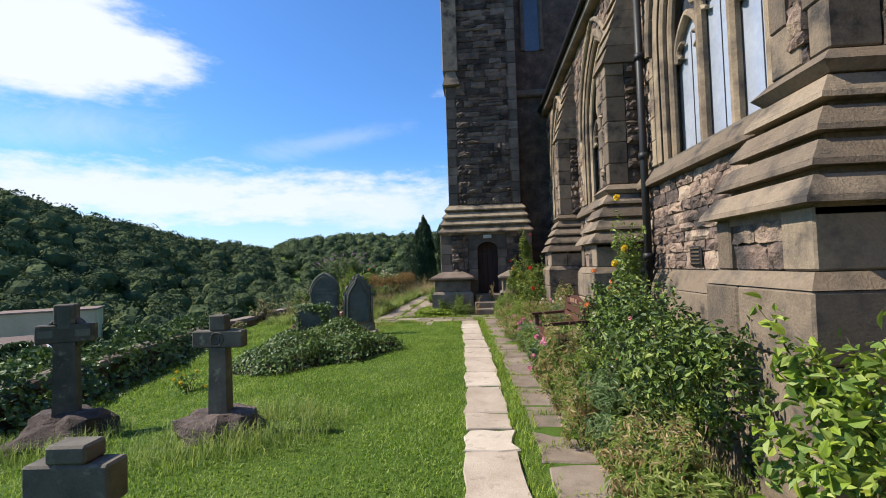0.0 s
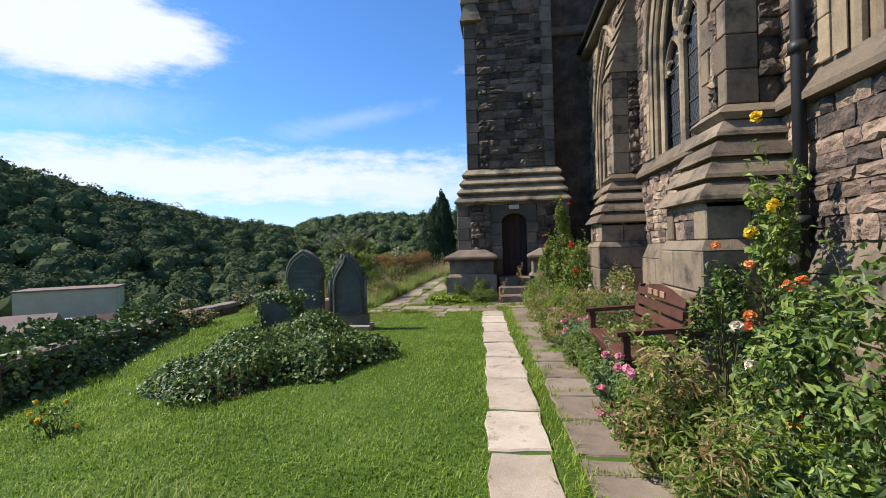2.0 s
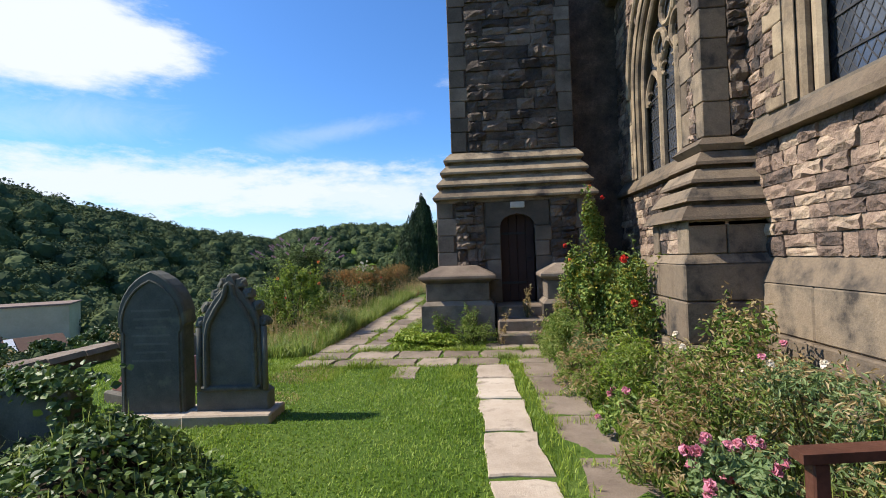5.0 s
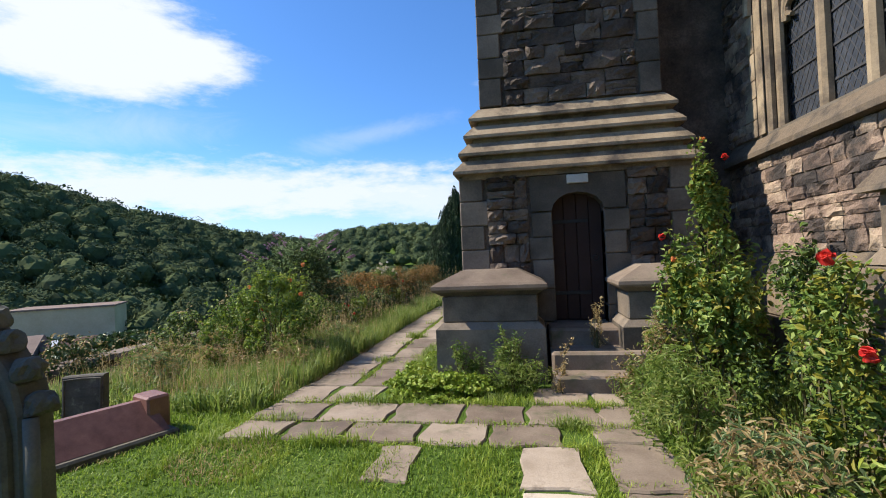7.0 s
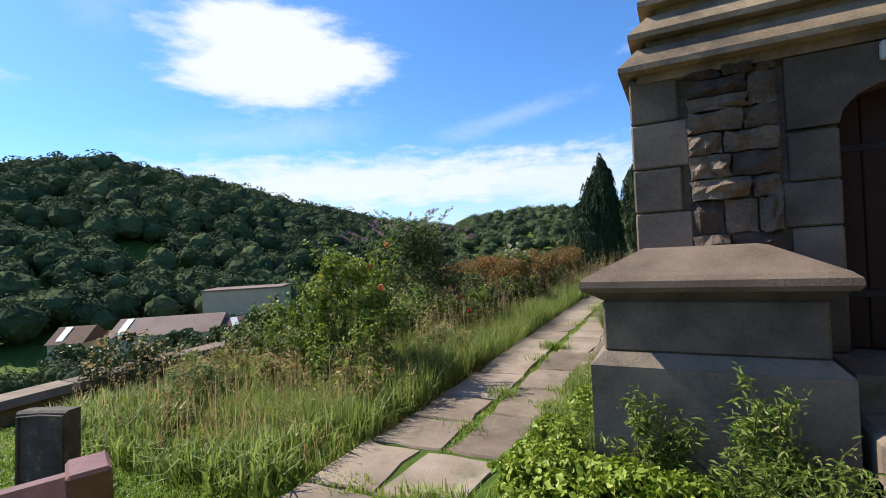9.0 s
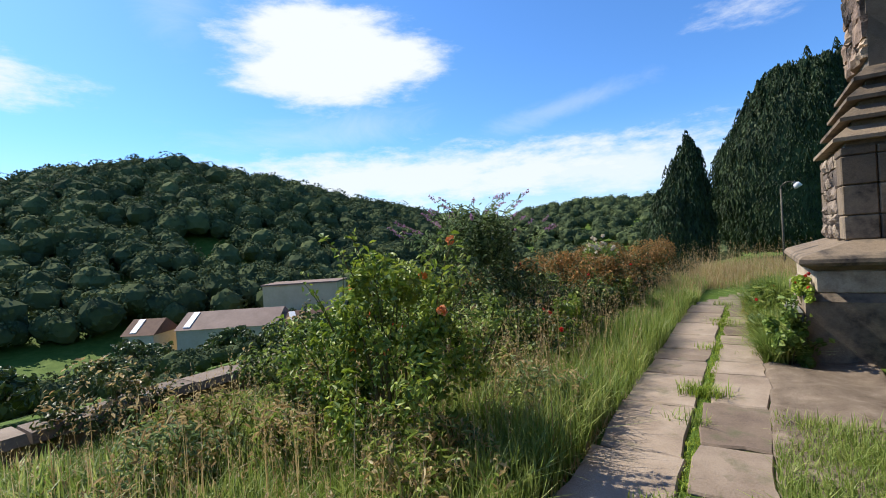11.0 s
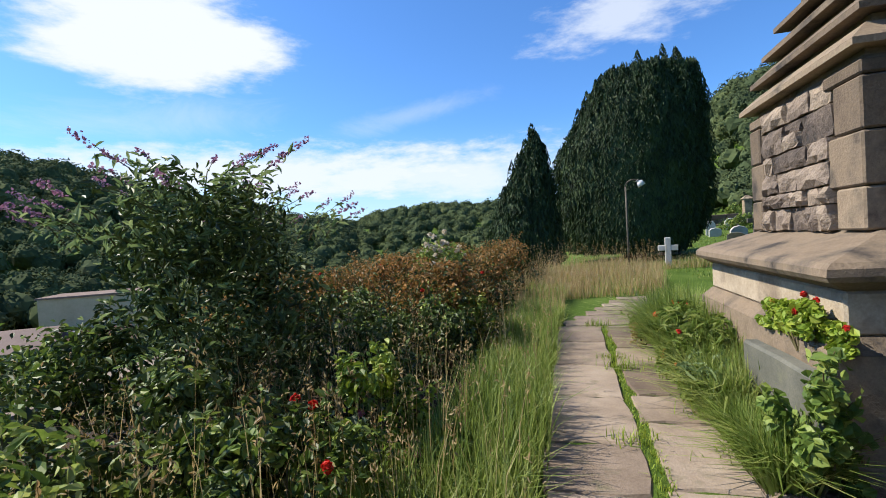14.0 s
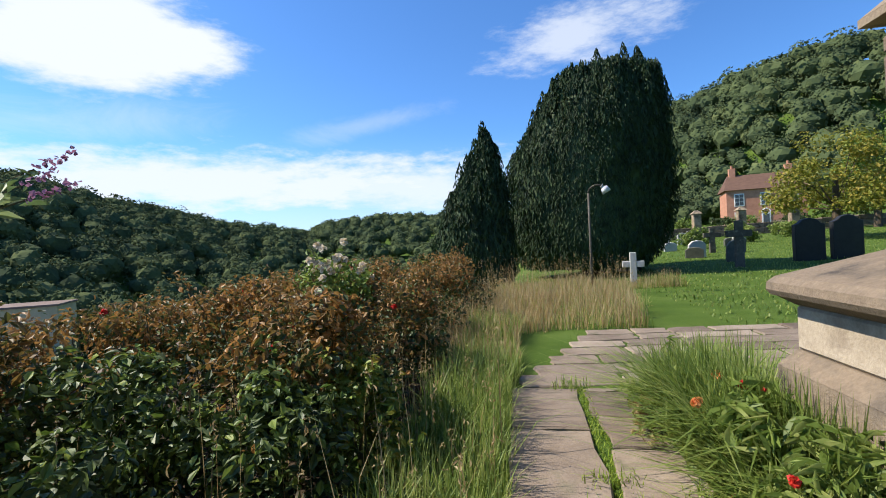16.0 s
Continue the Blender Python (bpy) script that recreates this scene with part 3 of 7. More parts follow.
crowns("scrub", bx[bk], by[bk], ground_z(bx[bk], by[bk]), bs[bk], 15, "scrub and garden trees on the valley slope", per=340, tuft=0.085)

# ---- church ----
STONES_RED = [rock_mesh("stone_red", M_RUBBLE, 100 + i) for i in range(14)]
M_BROWNRUB = material("brown_rubble_stone", [(0.045, 0.038, 0.034), (0.12, 0.093, 0.075), (0.23, 0.18, 0.14), (0.32, 0.255, 0.19)], scale=3.0, fine=35, bump=0.9, vary=0.85, bump_size=0.02)
STONES_BROWN = [rock_mesh("stone_brown", M_BROWNRUB, 230 + i, rough=0.11) for i in range(12)]
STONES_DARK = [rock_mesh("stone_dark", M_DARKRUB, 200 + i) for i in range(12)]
WALL_X, NAVE_TOP = 2.75, 7.0
WINDOWS = (5.45, 10.03, 14.65)     # centres along the nave wall
WIN_HW, WIN_SILL, WIN_SPRING = 1.22, 2.95, 4.55


def arch_points(yc, hw, spring, n=9, k=1.28):
    """A two-centred pointed arch from one springing over the apex to the other: (y, z) each."""
    rad, out = hw * 2 * k / 1.28 * 0.82, []
    c = rad - hw
    top = math.acos(c / rad)
    for i in range(n + 1):
        a = top * i / n
        out.append((yc + c - rad * math.cos(a), spring + rad * math.sin(a)))
    return out + [(2 * yc - y, z) for y, z in reversed(out[:-1])]


APEX = max(z for y, z in arch_points(0, WIN_HW, WIN_SPRING))


def in_window(y, z, grow=0.0):
    for yc in WINDOWS:
        if abs(y - yc) < WIN_HW + grow and z > WIN_SILL - grow:
            if z < WIN_SPRING:
                return True
            rad = WIN_HW * 2 * 0.82
            c = rad - WIN_HW
            if math.hypot(abs(y - yc) + c, z - WIN_SPRING) < rad + grow:
                return True
    return False


def nave_wall():
    """The long wall with its pointed openings cut through it."""
    g, x0, x1 = Geo(), WALL_X, WALL_X + 0.7
    g.box(x0, x1, -6, 18.2, -0.3, WIN_SILL, 0.0)
    edges = [-6.0] + [e for yc in WINDOWS for e in (yc - WIN_HW, yc + WIN_HW)] + [18.2]
    for a, b in zip(edges[::2], edges[1::2]):
        g.box(x0, x1, a, b, WIN_SILL, NAVE_TOP, 0.0)
    for yc in WINDOWS:
        pts = [(yc - WIN_HW, WIN_SILL + 1.6)] + arch_points(yc, WIN_HW, WIN_SPRING) + [(yc + WIN_HW, WIN_SILL + 1.6)]
        for (ya, za), (yb, zb) in zip(pts, pts[1:]):
            if abs(yb - ya) < 1e-4:
                continue
            g.prism([(x0, ya, za), (x0, yb, zb), (x0, yb, NAVE_TOP), (x0, ya, NAVE_TOP)], [(x1, ya, za), (x1, yb, zb), (x1, yb, NAVE_TOP), (x1, ya, NAVE_TOP)])
    wall = put("wall_nave", g, M_MORTAR, label="nave wall of reddish rubble stone with pointed windows", category="wall", kind="structure")
    # dressed base courses
    for k, (za, zb, out) in enumerate(((-0.2, 0.7, 0.16), (0.7, 1.2, 0.12))):
        y = -6.0
        r = rng(40 + k)
        while y < 18:
            w = min(r.uniform(0.8, 1.5), 18.2 - y)
            put("base_block", Geo().box(x0 - out, x0 + 0.02, y, y + w - 0.008, za, zb - 0.008, 0.015), M_ASHLAR, wall)
            y += w
    put("base_chamfer", Geo().prism([(x0 - 0.12, -6, 1.2), (x0 - 0.12, 18.2, 1.2), (x0 + 0.02, 18.2, 1.2), (x0 + 0.02, -6, 1.2)],
                                    [(x0 - 0.01, -6, 1.45), (x0 - 0.01, 18.2, 1.45), (x0 + 0.02, 18.2, 1.45), (x0 + 0.02, -6, 1.45)]), M_ASHLAR, wall)
    put("sill_course", Geo().prism([(x0 - 0.13, -6, 2.68), (x0 - 0.13, 18.2, 2.68), (x0 + 0.02, 18.2, 2.66), (x0 + 0.02, -6, 2.66)],
                                   [(x0 - 0.13, -6, 2.74), (x0 - 0.13, 18.2, 2.74), (x0 + 0.02, 18.2, 2.95), (x0 + 0.02, -6, 2.95)]), M_ASHLAR, wall)
    low = courses(-18.2, 6, 1.46, 2.66, 51, h=(0.1, 0.22), w=(0.16, 0.48))
    lay_stones(wall, low, (x0, 0, 0), -90, STONES_RED, M_RUBBLE_J, 300, lambda s: abs(-s[0] - 8.0), 52)
    high = courses(-18.2, 6, 2.96, 6.8, 53, h=(0.1, 0.2), w=(0.15, 0.4), keep=lambda u, z, w, h: not (in_window(-u - w / 2 + 0.02, z, 0.2) or in_window(-u + w / 2 - 0.02, z, 0.2) or in_window(-u, z + h / 2, 0.2)))
    lay_stones(wall, high, (x0, 0, 0), -90, STONES_RED, M_RUBBLE_J, 0, lambda s: 0, 54)
    put("eaves_course", Geo().box(x0 - 0.22, x0 + 0.1, -6, 18.2, 6.85, 7.05, 0.03), M_SOOT, wall)
    roof = Geo().prism([(x0 - 0.3, -6, 7.06), (x0 - 0.3, 18.2, 7.06), (x0 - 0.3, 18.2, 7.16), (x0 - 0.3, -6, 7.16)],
                       [(x0 + 5, -6, 11.0), (x0 + 5, 18.2, 11.0), (x0 + 5, 18.2, 11.1), (x0 + 5, -6, 11.1)])
    put("roof_nave", roof, M_ROOFTILE, label="steep nave roof of dark tiles above stone eaves", category="roof", kind="structure")
    gutter = Geo().tube([(x0 - 0.28, -6, 7.08), (x0 - 0.28, 18.2, 7.08)], 0.07, 8)
    put("gutter", gutter, M_IRON, label="black iron gutter along the nave eaves", category="gutter", kind="structure")
    # walls that close the building
    put("wall_nave_far", Geo().box(x0 + 9.3, x0 + 10, -6, 18.2, -0.3, 7, 0.0), M_MORTAR, label="far stone wall of the nave", category="wall", kind="structure")
    put("wall_nave_end", Geo().box(x0, x0 + 10, -6.7, -6, -0.3, 7, 0.0), M_MORTAR, label="end wall of the nave in rubble stone", category="wall", kind="structure")
    put("wall_nave_north", Geo().box(x0 + 0.72, x0 + 9.28, 17.5, 18.2, -0.3, 7.1, 0.0), M_MORTAR, label="inner end wall of the nave against the tower", category="wall", kind="structure")
    for ya in (-6.6, 17.6):
        put("gable", Geo().prism([(x0, ya, 7.06), (x0 + 10, ya, 7.06), (x0 + 5, ya, 10.95)], [(x0, ya + 0.5, 7.06), (x0 + 10, ya + 0.5, 7.06), (x0 + 5, ya + 0.5, 10.95)]), M_MORTAR, wall)
    roof2 = Geo().prism([(x0 + 5, -6, 11.0), (x0 + 5, 18.2, 11.0), (x0 + 5, 18.2, 11.1), (x0 + 5, -6, 11.1)],
                        [(x0 + 10.3, -6, 7.0), (x0 + 10.3, 18.2, 7.0), (x0 + 10.3, 18.2, 7.1), (x0 + 10.3, -6, 7.1)])
    put("roof_far", roof2, M_ROOFTILE, label="far slope of the nave roof", category="roof", kind="structure")


def window(yc, diamond):
    """A three-light traceried window set into the nave wall."""
    w = thing("window_%d" % (1 + WINDOWS.index(yc)), WALL_X, yc, WIN_SILL, "pointed three-light stone window with tracery and leaded glass", "window", kind="structure")
    w.matrix_basis = w.matrix_basis @ Matrix.Diagonal((0.6, 1, 1, 1))   # shallow reveal
    def arch(hw, spring, x, centre=0.0):
        return [(x, y, z - WIN_SILL) for y, z in arch_points(centre, hw, spring)]
    zs = WIN_SPRING - WIN_SILL
    for x, hw, bw, d in ((-0.03, WIN_HW + 0.07, 0.16, 0.03), (0.12, WIN_HW - 0.02, 0.12, 0.12), (0.26, WIN_HW - 0.11, 0.12, 0.12)):
        pts = [(x, -hw, 0.0)] + arch(hw, WIN_SPRING, x) + [(x, hw, 0.0)]
        put("frame_moulding", Geo().bar(pts, bw, d, (-1, 0, 0)), M_TRIM, w)
    put("hood_mould", Geo().bar(arch(WIN_HW + 0.26, WIN_SPRING, -0.03), 0.1, 0.12, (-1, 0, 0)), M_TRIM, w)
    # jamb blocks of uneven length beside the opening
    r = rng(int(yc * 10))
    for side in (-1, 1):
        z = 0.0
        while z < zs - 0.05:
            h = min(r.uniform(0.22, 0.38), zs - z)
            ln = r.choice([0.14, 0.3])
            a, b = side * (WIN_HW + 0.18), side * (WIN_HW + 0.18 + ln)
            put("jamb_block", Geo().box(-0.055, 0.0, min(a, b), max(a, b), z, z + h - 0.008, 0.01), M_TRIM, w)
            z += h
    put("sill", Geo().prism([(-0.14, -WIN_HW, -0.2), (-0.14, WIN_HW, -0.2), (0.4, WIN_HW, -0.2), (0.4, -WIN_HW, -0.2)],
                            [(-0.14, -WIN_HW, -0.17), (-0.14, WIN_HW, -0.17), (0.4, WIN_HW, 0.1), (0.4, -WIN_HW, 0.1)]), M_ASHLAR, w)
    lw = (WIN_HW - 0.16) * 2 / 3
    for s in (-0.5, 0.5):
        put("mullion", Geo().bar([(0.36, s * lw, 0.0), (0.36, s * lw, zs + 0.42)], 0.13, 0.16, (-1, 0, 0)), M_TRIM, w)
    for k in (-1, 0, 1):
        sp = WIN_SPRING - (0.0 if k == 0 else 0.3)
        put("light_head", Geo().bar(arch(lw / 2, sp, 0.36, k * lw), 0.1, 0.13, (-1, 0, 0)), M_TRIM, w)
        g = Geo()
        for side in (-1, 1):
            c = k * lw + side * lw * 0.22
            zc = sp - WIN_SILL + 0.12
            g.bar([(0.34, c + side * lw * 0.2 * math.cos(a), zc + 0.1 * math.sin(a)) for a in np.linspace(-1.4, 1.6, 6)], 0.05, 0.09, (-1, 0, 0))
        put("cusp", g, M_TRIM, w)
    for side in (-1, 1):
        c, zc = side * lw * 0.55, zs + 0.55
        ring = [(0.36, c + 0.26 * math.cos(a), zc + 0.3 * math.sin(a)) for a in np.linspace(0, 2 * math.pi, 13)]
        put("tracery_ring", Geo().bar(ring, 0.09, 0.13, (-1, 0, 0)), M_TRIM, w)
    ring = [(0.36, 0.26 * math.cos(a), zs + 1.08 + 0.26 * math.sin(a)) for a in np.linspace(0, 2 * math.pi, 13)]
    put("tracery_ring", Geo().bar(ring, 0.09, 0.13, (-1, 0, 0)), M_TRIM, w)
    # glass in its lights, with lead and saddle bars
    for k in (-1, 0, 1):
        a, b = k * lw - lw / 2 - 0.005 - 0.08 * (k == -1), k * lw + lw / 2 + 0.005 + 0.08 * (k == 1)
        # plain panes have the reflected sky in their base colour
        put("pane", Geo().box(0.40, 0.412, a, b, 0.02, zs + (0.5 if k == 0 else 0.2), 0.0), M_GLASS if diamond else M_DUSTYSKY, w)
        lead = Geo()
        z = 0.3
        while z < zs and diamond:
            lead.box(0.375, 0.395, a, b, z, z + 0.025, 0.0)
            z += 0.36
        if diamond:
            for i in range(-6, 14):
                for s in (-1, 1):
                    pts = []
                    for t in np.linspace(0, 1, 9):
                        yy, zz = a + (b - a) * t, i * 0.16 + (t if s > 0 else 1 - t) * (b - a) * 1.5
                        if 0.03 < zz < zs:
                            pts.append((0.397, yy, zz))
                    if len(pts) > 1:
                        lead.tube([pts[0], pts[-1]], 0.007, 4)
        else:
            lead.box(0.385, 0.398, (a + b) / 2 - 0.006, (a + b) / 2 + 0.006, 0.02, zs, 0.0)
        put("leading", lead, M_LEAD, w)
    head = Geo()
    pts = arch(WIN_HW - 0.1, WIN_SPRING - 0.1, 0.42)
    head.add(pts + [(0.432, y, z) for x, y, z in pts], [tuple(range(len(pts))), tuple(range(2 * len(pts) - 1, len(pts) - 1, -1))])
    put("tracery_glass", head, M_GLASS, w)


def buttress(y0, mats=(M_ASHLAR, STONES_RED)):
    """A stepped wall buttress: base, chamfered plinth, four weathering courses, shaft, raking top."""
    y1 = y0 + 1.07
    dress = mats[0]
    b = thing("buttress", WALL_X, y0, 0, "stepped sandstone buttress with four sloping weathered courses", "buttress", "buttresses of the nave", "structure")
    inv = b.matrix_basis.inverted()

    def pc(name, g, mat=dress):
        o = put(name, g, mat, b)
        o.matrix_parent_inverse = inv
        return o
    def frus(xa, ya, yb, za, xb, yc, yd, zb):
        return Geo().prism([(xa, ya, za), (WALL_X, ya, za), (WALL_X, yb, za), (xa, yb, za)], [(xb, yc, zb), (WALL_X, yc, zb), (WALL_X, yd, zb), (xb, yd, zb)])
    f = 1.85
    pc("base_block", Geo().box(f - 0.04, WALL_X, y0 - 0.1, y1 + 0.1, -0.2, 0.55, 0.02))
    ym = y0 + 0.45
    for za, zb in ((0.56, 1.0), (1.008, 1.4)):
        pc("base_block", Geo().box(f, WALL_X, y0 - 0.04, ym - 0.004, za, zb, 0.015))
        pc("base_block", Geo().box(f, WALL_X, ym + 0.004, y1 + 0.04, za, zb, 0.015))
        ym = y0 + 0.68
    pc("base_chamfer", frus(f, y0 - 0.04, y1 + 0.04, 1.405, f + 0.06, y0 + 0.02, y1 - 0.02, 1.5))
    fx = f + 0.07
    pc("core", Geo().box(fx + 0.05, WALL_X, y0 + 0.08, y1 - 0.08, 1.5, 1.86, 0.0), M_MORTAR)
    for a, c in ((y0 + 0.02, y0 + 0.3), (y1 - 0.2, y1 - 0.02)):
        pc("quoin", Geo().box(fx, fx + 0.4, a, c, 1.505, 1.86, 0.012))
    pc("quoin", Geo().box(fx + 0.41, WALL_X, y0 + 0.02, y0 + 0.3, 1.505, 1.86, 0.012))
    lay_stones(b, courses(-(y1 - 0.2), -(y0 + 0.3), 1.51, 1.86, int(y0 * 7) + 1, h=(0.15, 0.2), w=(0.2, 0.4)), (fx + 0.045, 0, 0), -90, STONES_RED, M_RUBBLE_J, 20, lambda s: 0, 3)
    # weathering courses: each a sloped slab with an overhanging nose
    x, ya, yb, z = f - 0.02, y0 - 0.07, y1 + 0.07, 1.82
    for i in range(4):
        pc("weathering_course", frus(x + 0.1, ya + 0.09, yb - 0.09, z - 0.01, x + 0.1, ya + 0.09, yb - 0.09, z + 0.055))
        pc("weathering_course", frus(x, ya, yb, z + 0.05, x + 0.012, ya + 0.01, yb - 0.01, z + 0.085))
        pc("weathering_course", frus(x + 0.012, ya + 0.01, yb - 0.01, z + 0.086, x + 0.1, ya + 0.085, yb - 0.085, z + 0.205))
        x, ya, yb, z = x + 0.085, ya + 0.07, yb - 0.07, z + 0.205
    pc("string_course", frus(x + 0.02, ya + 0.0, yb - 0.0, z + 0.01, x - 0.04, ya - 0.04, yb + 0.04, z + 0.07))
    pc("string_course", frus(x - 0.04, ya - 0.04, yb + 0.04, z + 0.072, x + 0.05, ya + 0.04, yb - 0.04, z + 0.16))
    sx, sa, sb = x + 0.06, ya + 0.05, yb - 0.05
    zz, top = z + 0.17, 4.75
    pc("core", Geo().box(sx + 0.04, WALL_X, sa + 0.04, sb - 0.04, zz, top, 0.0), M_MORTAR)
    r = rng(int(y0 * 13) + 5)
    z, k = zz, 0
    while z < top - 0.05:
        h = min(r.uniform(0.26, 0.4), top - z)
        wide = (0.3, 0.17) if k % 2 else (0.17, 0.3)
        pc("quoin", Geo().box(sx, sx + 0.3, sa, sa + wide[0], z + 0.004, z + h - 0.004, 0.01))
        pc("quoin", Geo().box(sx, sx + 0.3, sb - wide[1], sb, z + 0.004, z + h - 0.004, 0.01))
        z, k = z + h, k + 1
    sd = int(abs(y0) * 17)
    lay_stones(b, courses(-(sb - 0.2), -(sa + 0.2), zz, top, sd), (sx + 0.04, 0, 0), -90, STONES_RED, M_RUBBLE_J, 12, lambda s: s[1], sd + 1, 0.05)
    # south side in darker stone than the west: its shade is in the colour
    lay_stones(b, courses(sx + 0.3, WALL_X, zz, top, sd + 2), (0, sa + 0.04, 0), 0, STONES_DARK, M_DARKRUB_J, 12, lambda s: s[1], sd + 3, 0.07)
    n = 7
    for i in range(n):
        xa, za = sx + (WALL_X - 0.05 - sx) * i / n, top + 1.95 * i / n
        xb = sx + (WALL_X - 0.02 - sx) * (i + 1) / n
        pc("raking_course", Geo().prism([(xa - 0.05, sa - 0.04, za), (WALL_X, sa - 0.04, za), (WALL_X, sb + 0.04, za), (xa - 0.05, sb + 0.04, za)],
                                        [(xb - 0.02, sa - 0.04, za + 0.272), (WALL_X, sa - 0.04, za + 0.272), (WALL_X, sb + 0.04, za + 0.272), (xb - 0.02, sb + 0.04, za + 0.272)]))


nave_wall()
for i, yc in enumerate(WINDOWS):
    window(yc, i > 0)
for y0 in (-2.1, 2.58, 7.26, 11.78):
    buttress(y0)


def downpipe(y):
    g = thing("downpipe", WALL_X - 0.12, y, 0, "black cast-iron rainwater pipe on the nave wall", "pipe", "rainwater pipes", "structure")
    put("pipe", Geo().tube([(0, 0, 0.2), (0, 0, 6.9)], 0.055, 10), M_IRON, g, True)
    for z in (1.6, 3.1, 4.6, 6.1):
        put("collar", Geo().tube([(0, 0, z), (0, 0, z + 0.09)], 0.075, 10), M_IRON, g, True)


downpipe(7.1)
for y, z in ((5.75, 1.62), (9.1, 1.08)):
    v = thing("air_vent", WALL_X - 0.02, y, z, "small rusty iron ventilation grille set in the wall", "vent", "wall vents")
    put("grille_frame", Geo().box(-0.03, 0.05, -0.14, 0.14, -0.12, 0.12, 0.01), M_IRON, v)
    for i in range(5):
        put("grille_bar", Geo().box(-0.042, -0.03, -0.12, 0.12, -0.1 + i * 0.045, -0.08 + i * 0.045, 0.003), M_BARK, v)


def hipped(x0, x1, y0, y1, z0, X0, X1, Y0, Y1, z1):
    return Geo().prism([(x0, y0, z0), (x1, y0, z0), (x1, y1, z0), (x0, y1, z0)], [(X0, Y0, z1), (X1, Y0, z1), (X1, Y1, z1), (X0, Y1, z1)])


def weathered_roof(parent, x0, x1, y0, y1, z0, X0, X1, Y0, Y1, z1, n=4, mat=None):
    """Sloped stone courses, each with a nose standing proud of the one above."""
    inv = parent.matrix_basis.inverted()
    dz = (z1 - z0) / n
    L = lambda a, b, t: a + (b - a) * t
    for i in range(n):
        t0, t1 = i / n, (i + 1) / n
        e = 0.06
        n_ = [L(x0, X0, t0) + 0.06, L(x1, X1, t0) - 0.06, L(y0, Y0, t0) + 0.06, L(y1, Y1, t0) - 0.06]
        a = [L(x0, X0, t0) - e, L(x1, X1, t0) + e, L(y0, Y0, t0) - e, L(y1, Y1, t0) + e]
        c = [L(x0, X0, t1), L(x1, X1, t1), L(y0, Y0, t1), L(y1, Y1, t1)]
        for g in (hipped(*n_, z0 + dz * i - 0.01, *n_, z0 + dz * i + 0.07), hipped(*a, z0 + dz * i + 0.06, *a, z0 + dz * i + 0.1), hipped(*a, z0 + dz * i + 0.101, *c, z0 + dz * (i + 1) - 0.004)):
            o = put("weathering_course", g, mat or M_ASHLAR, parent)
            o.matrix_parent_inverse = inv


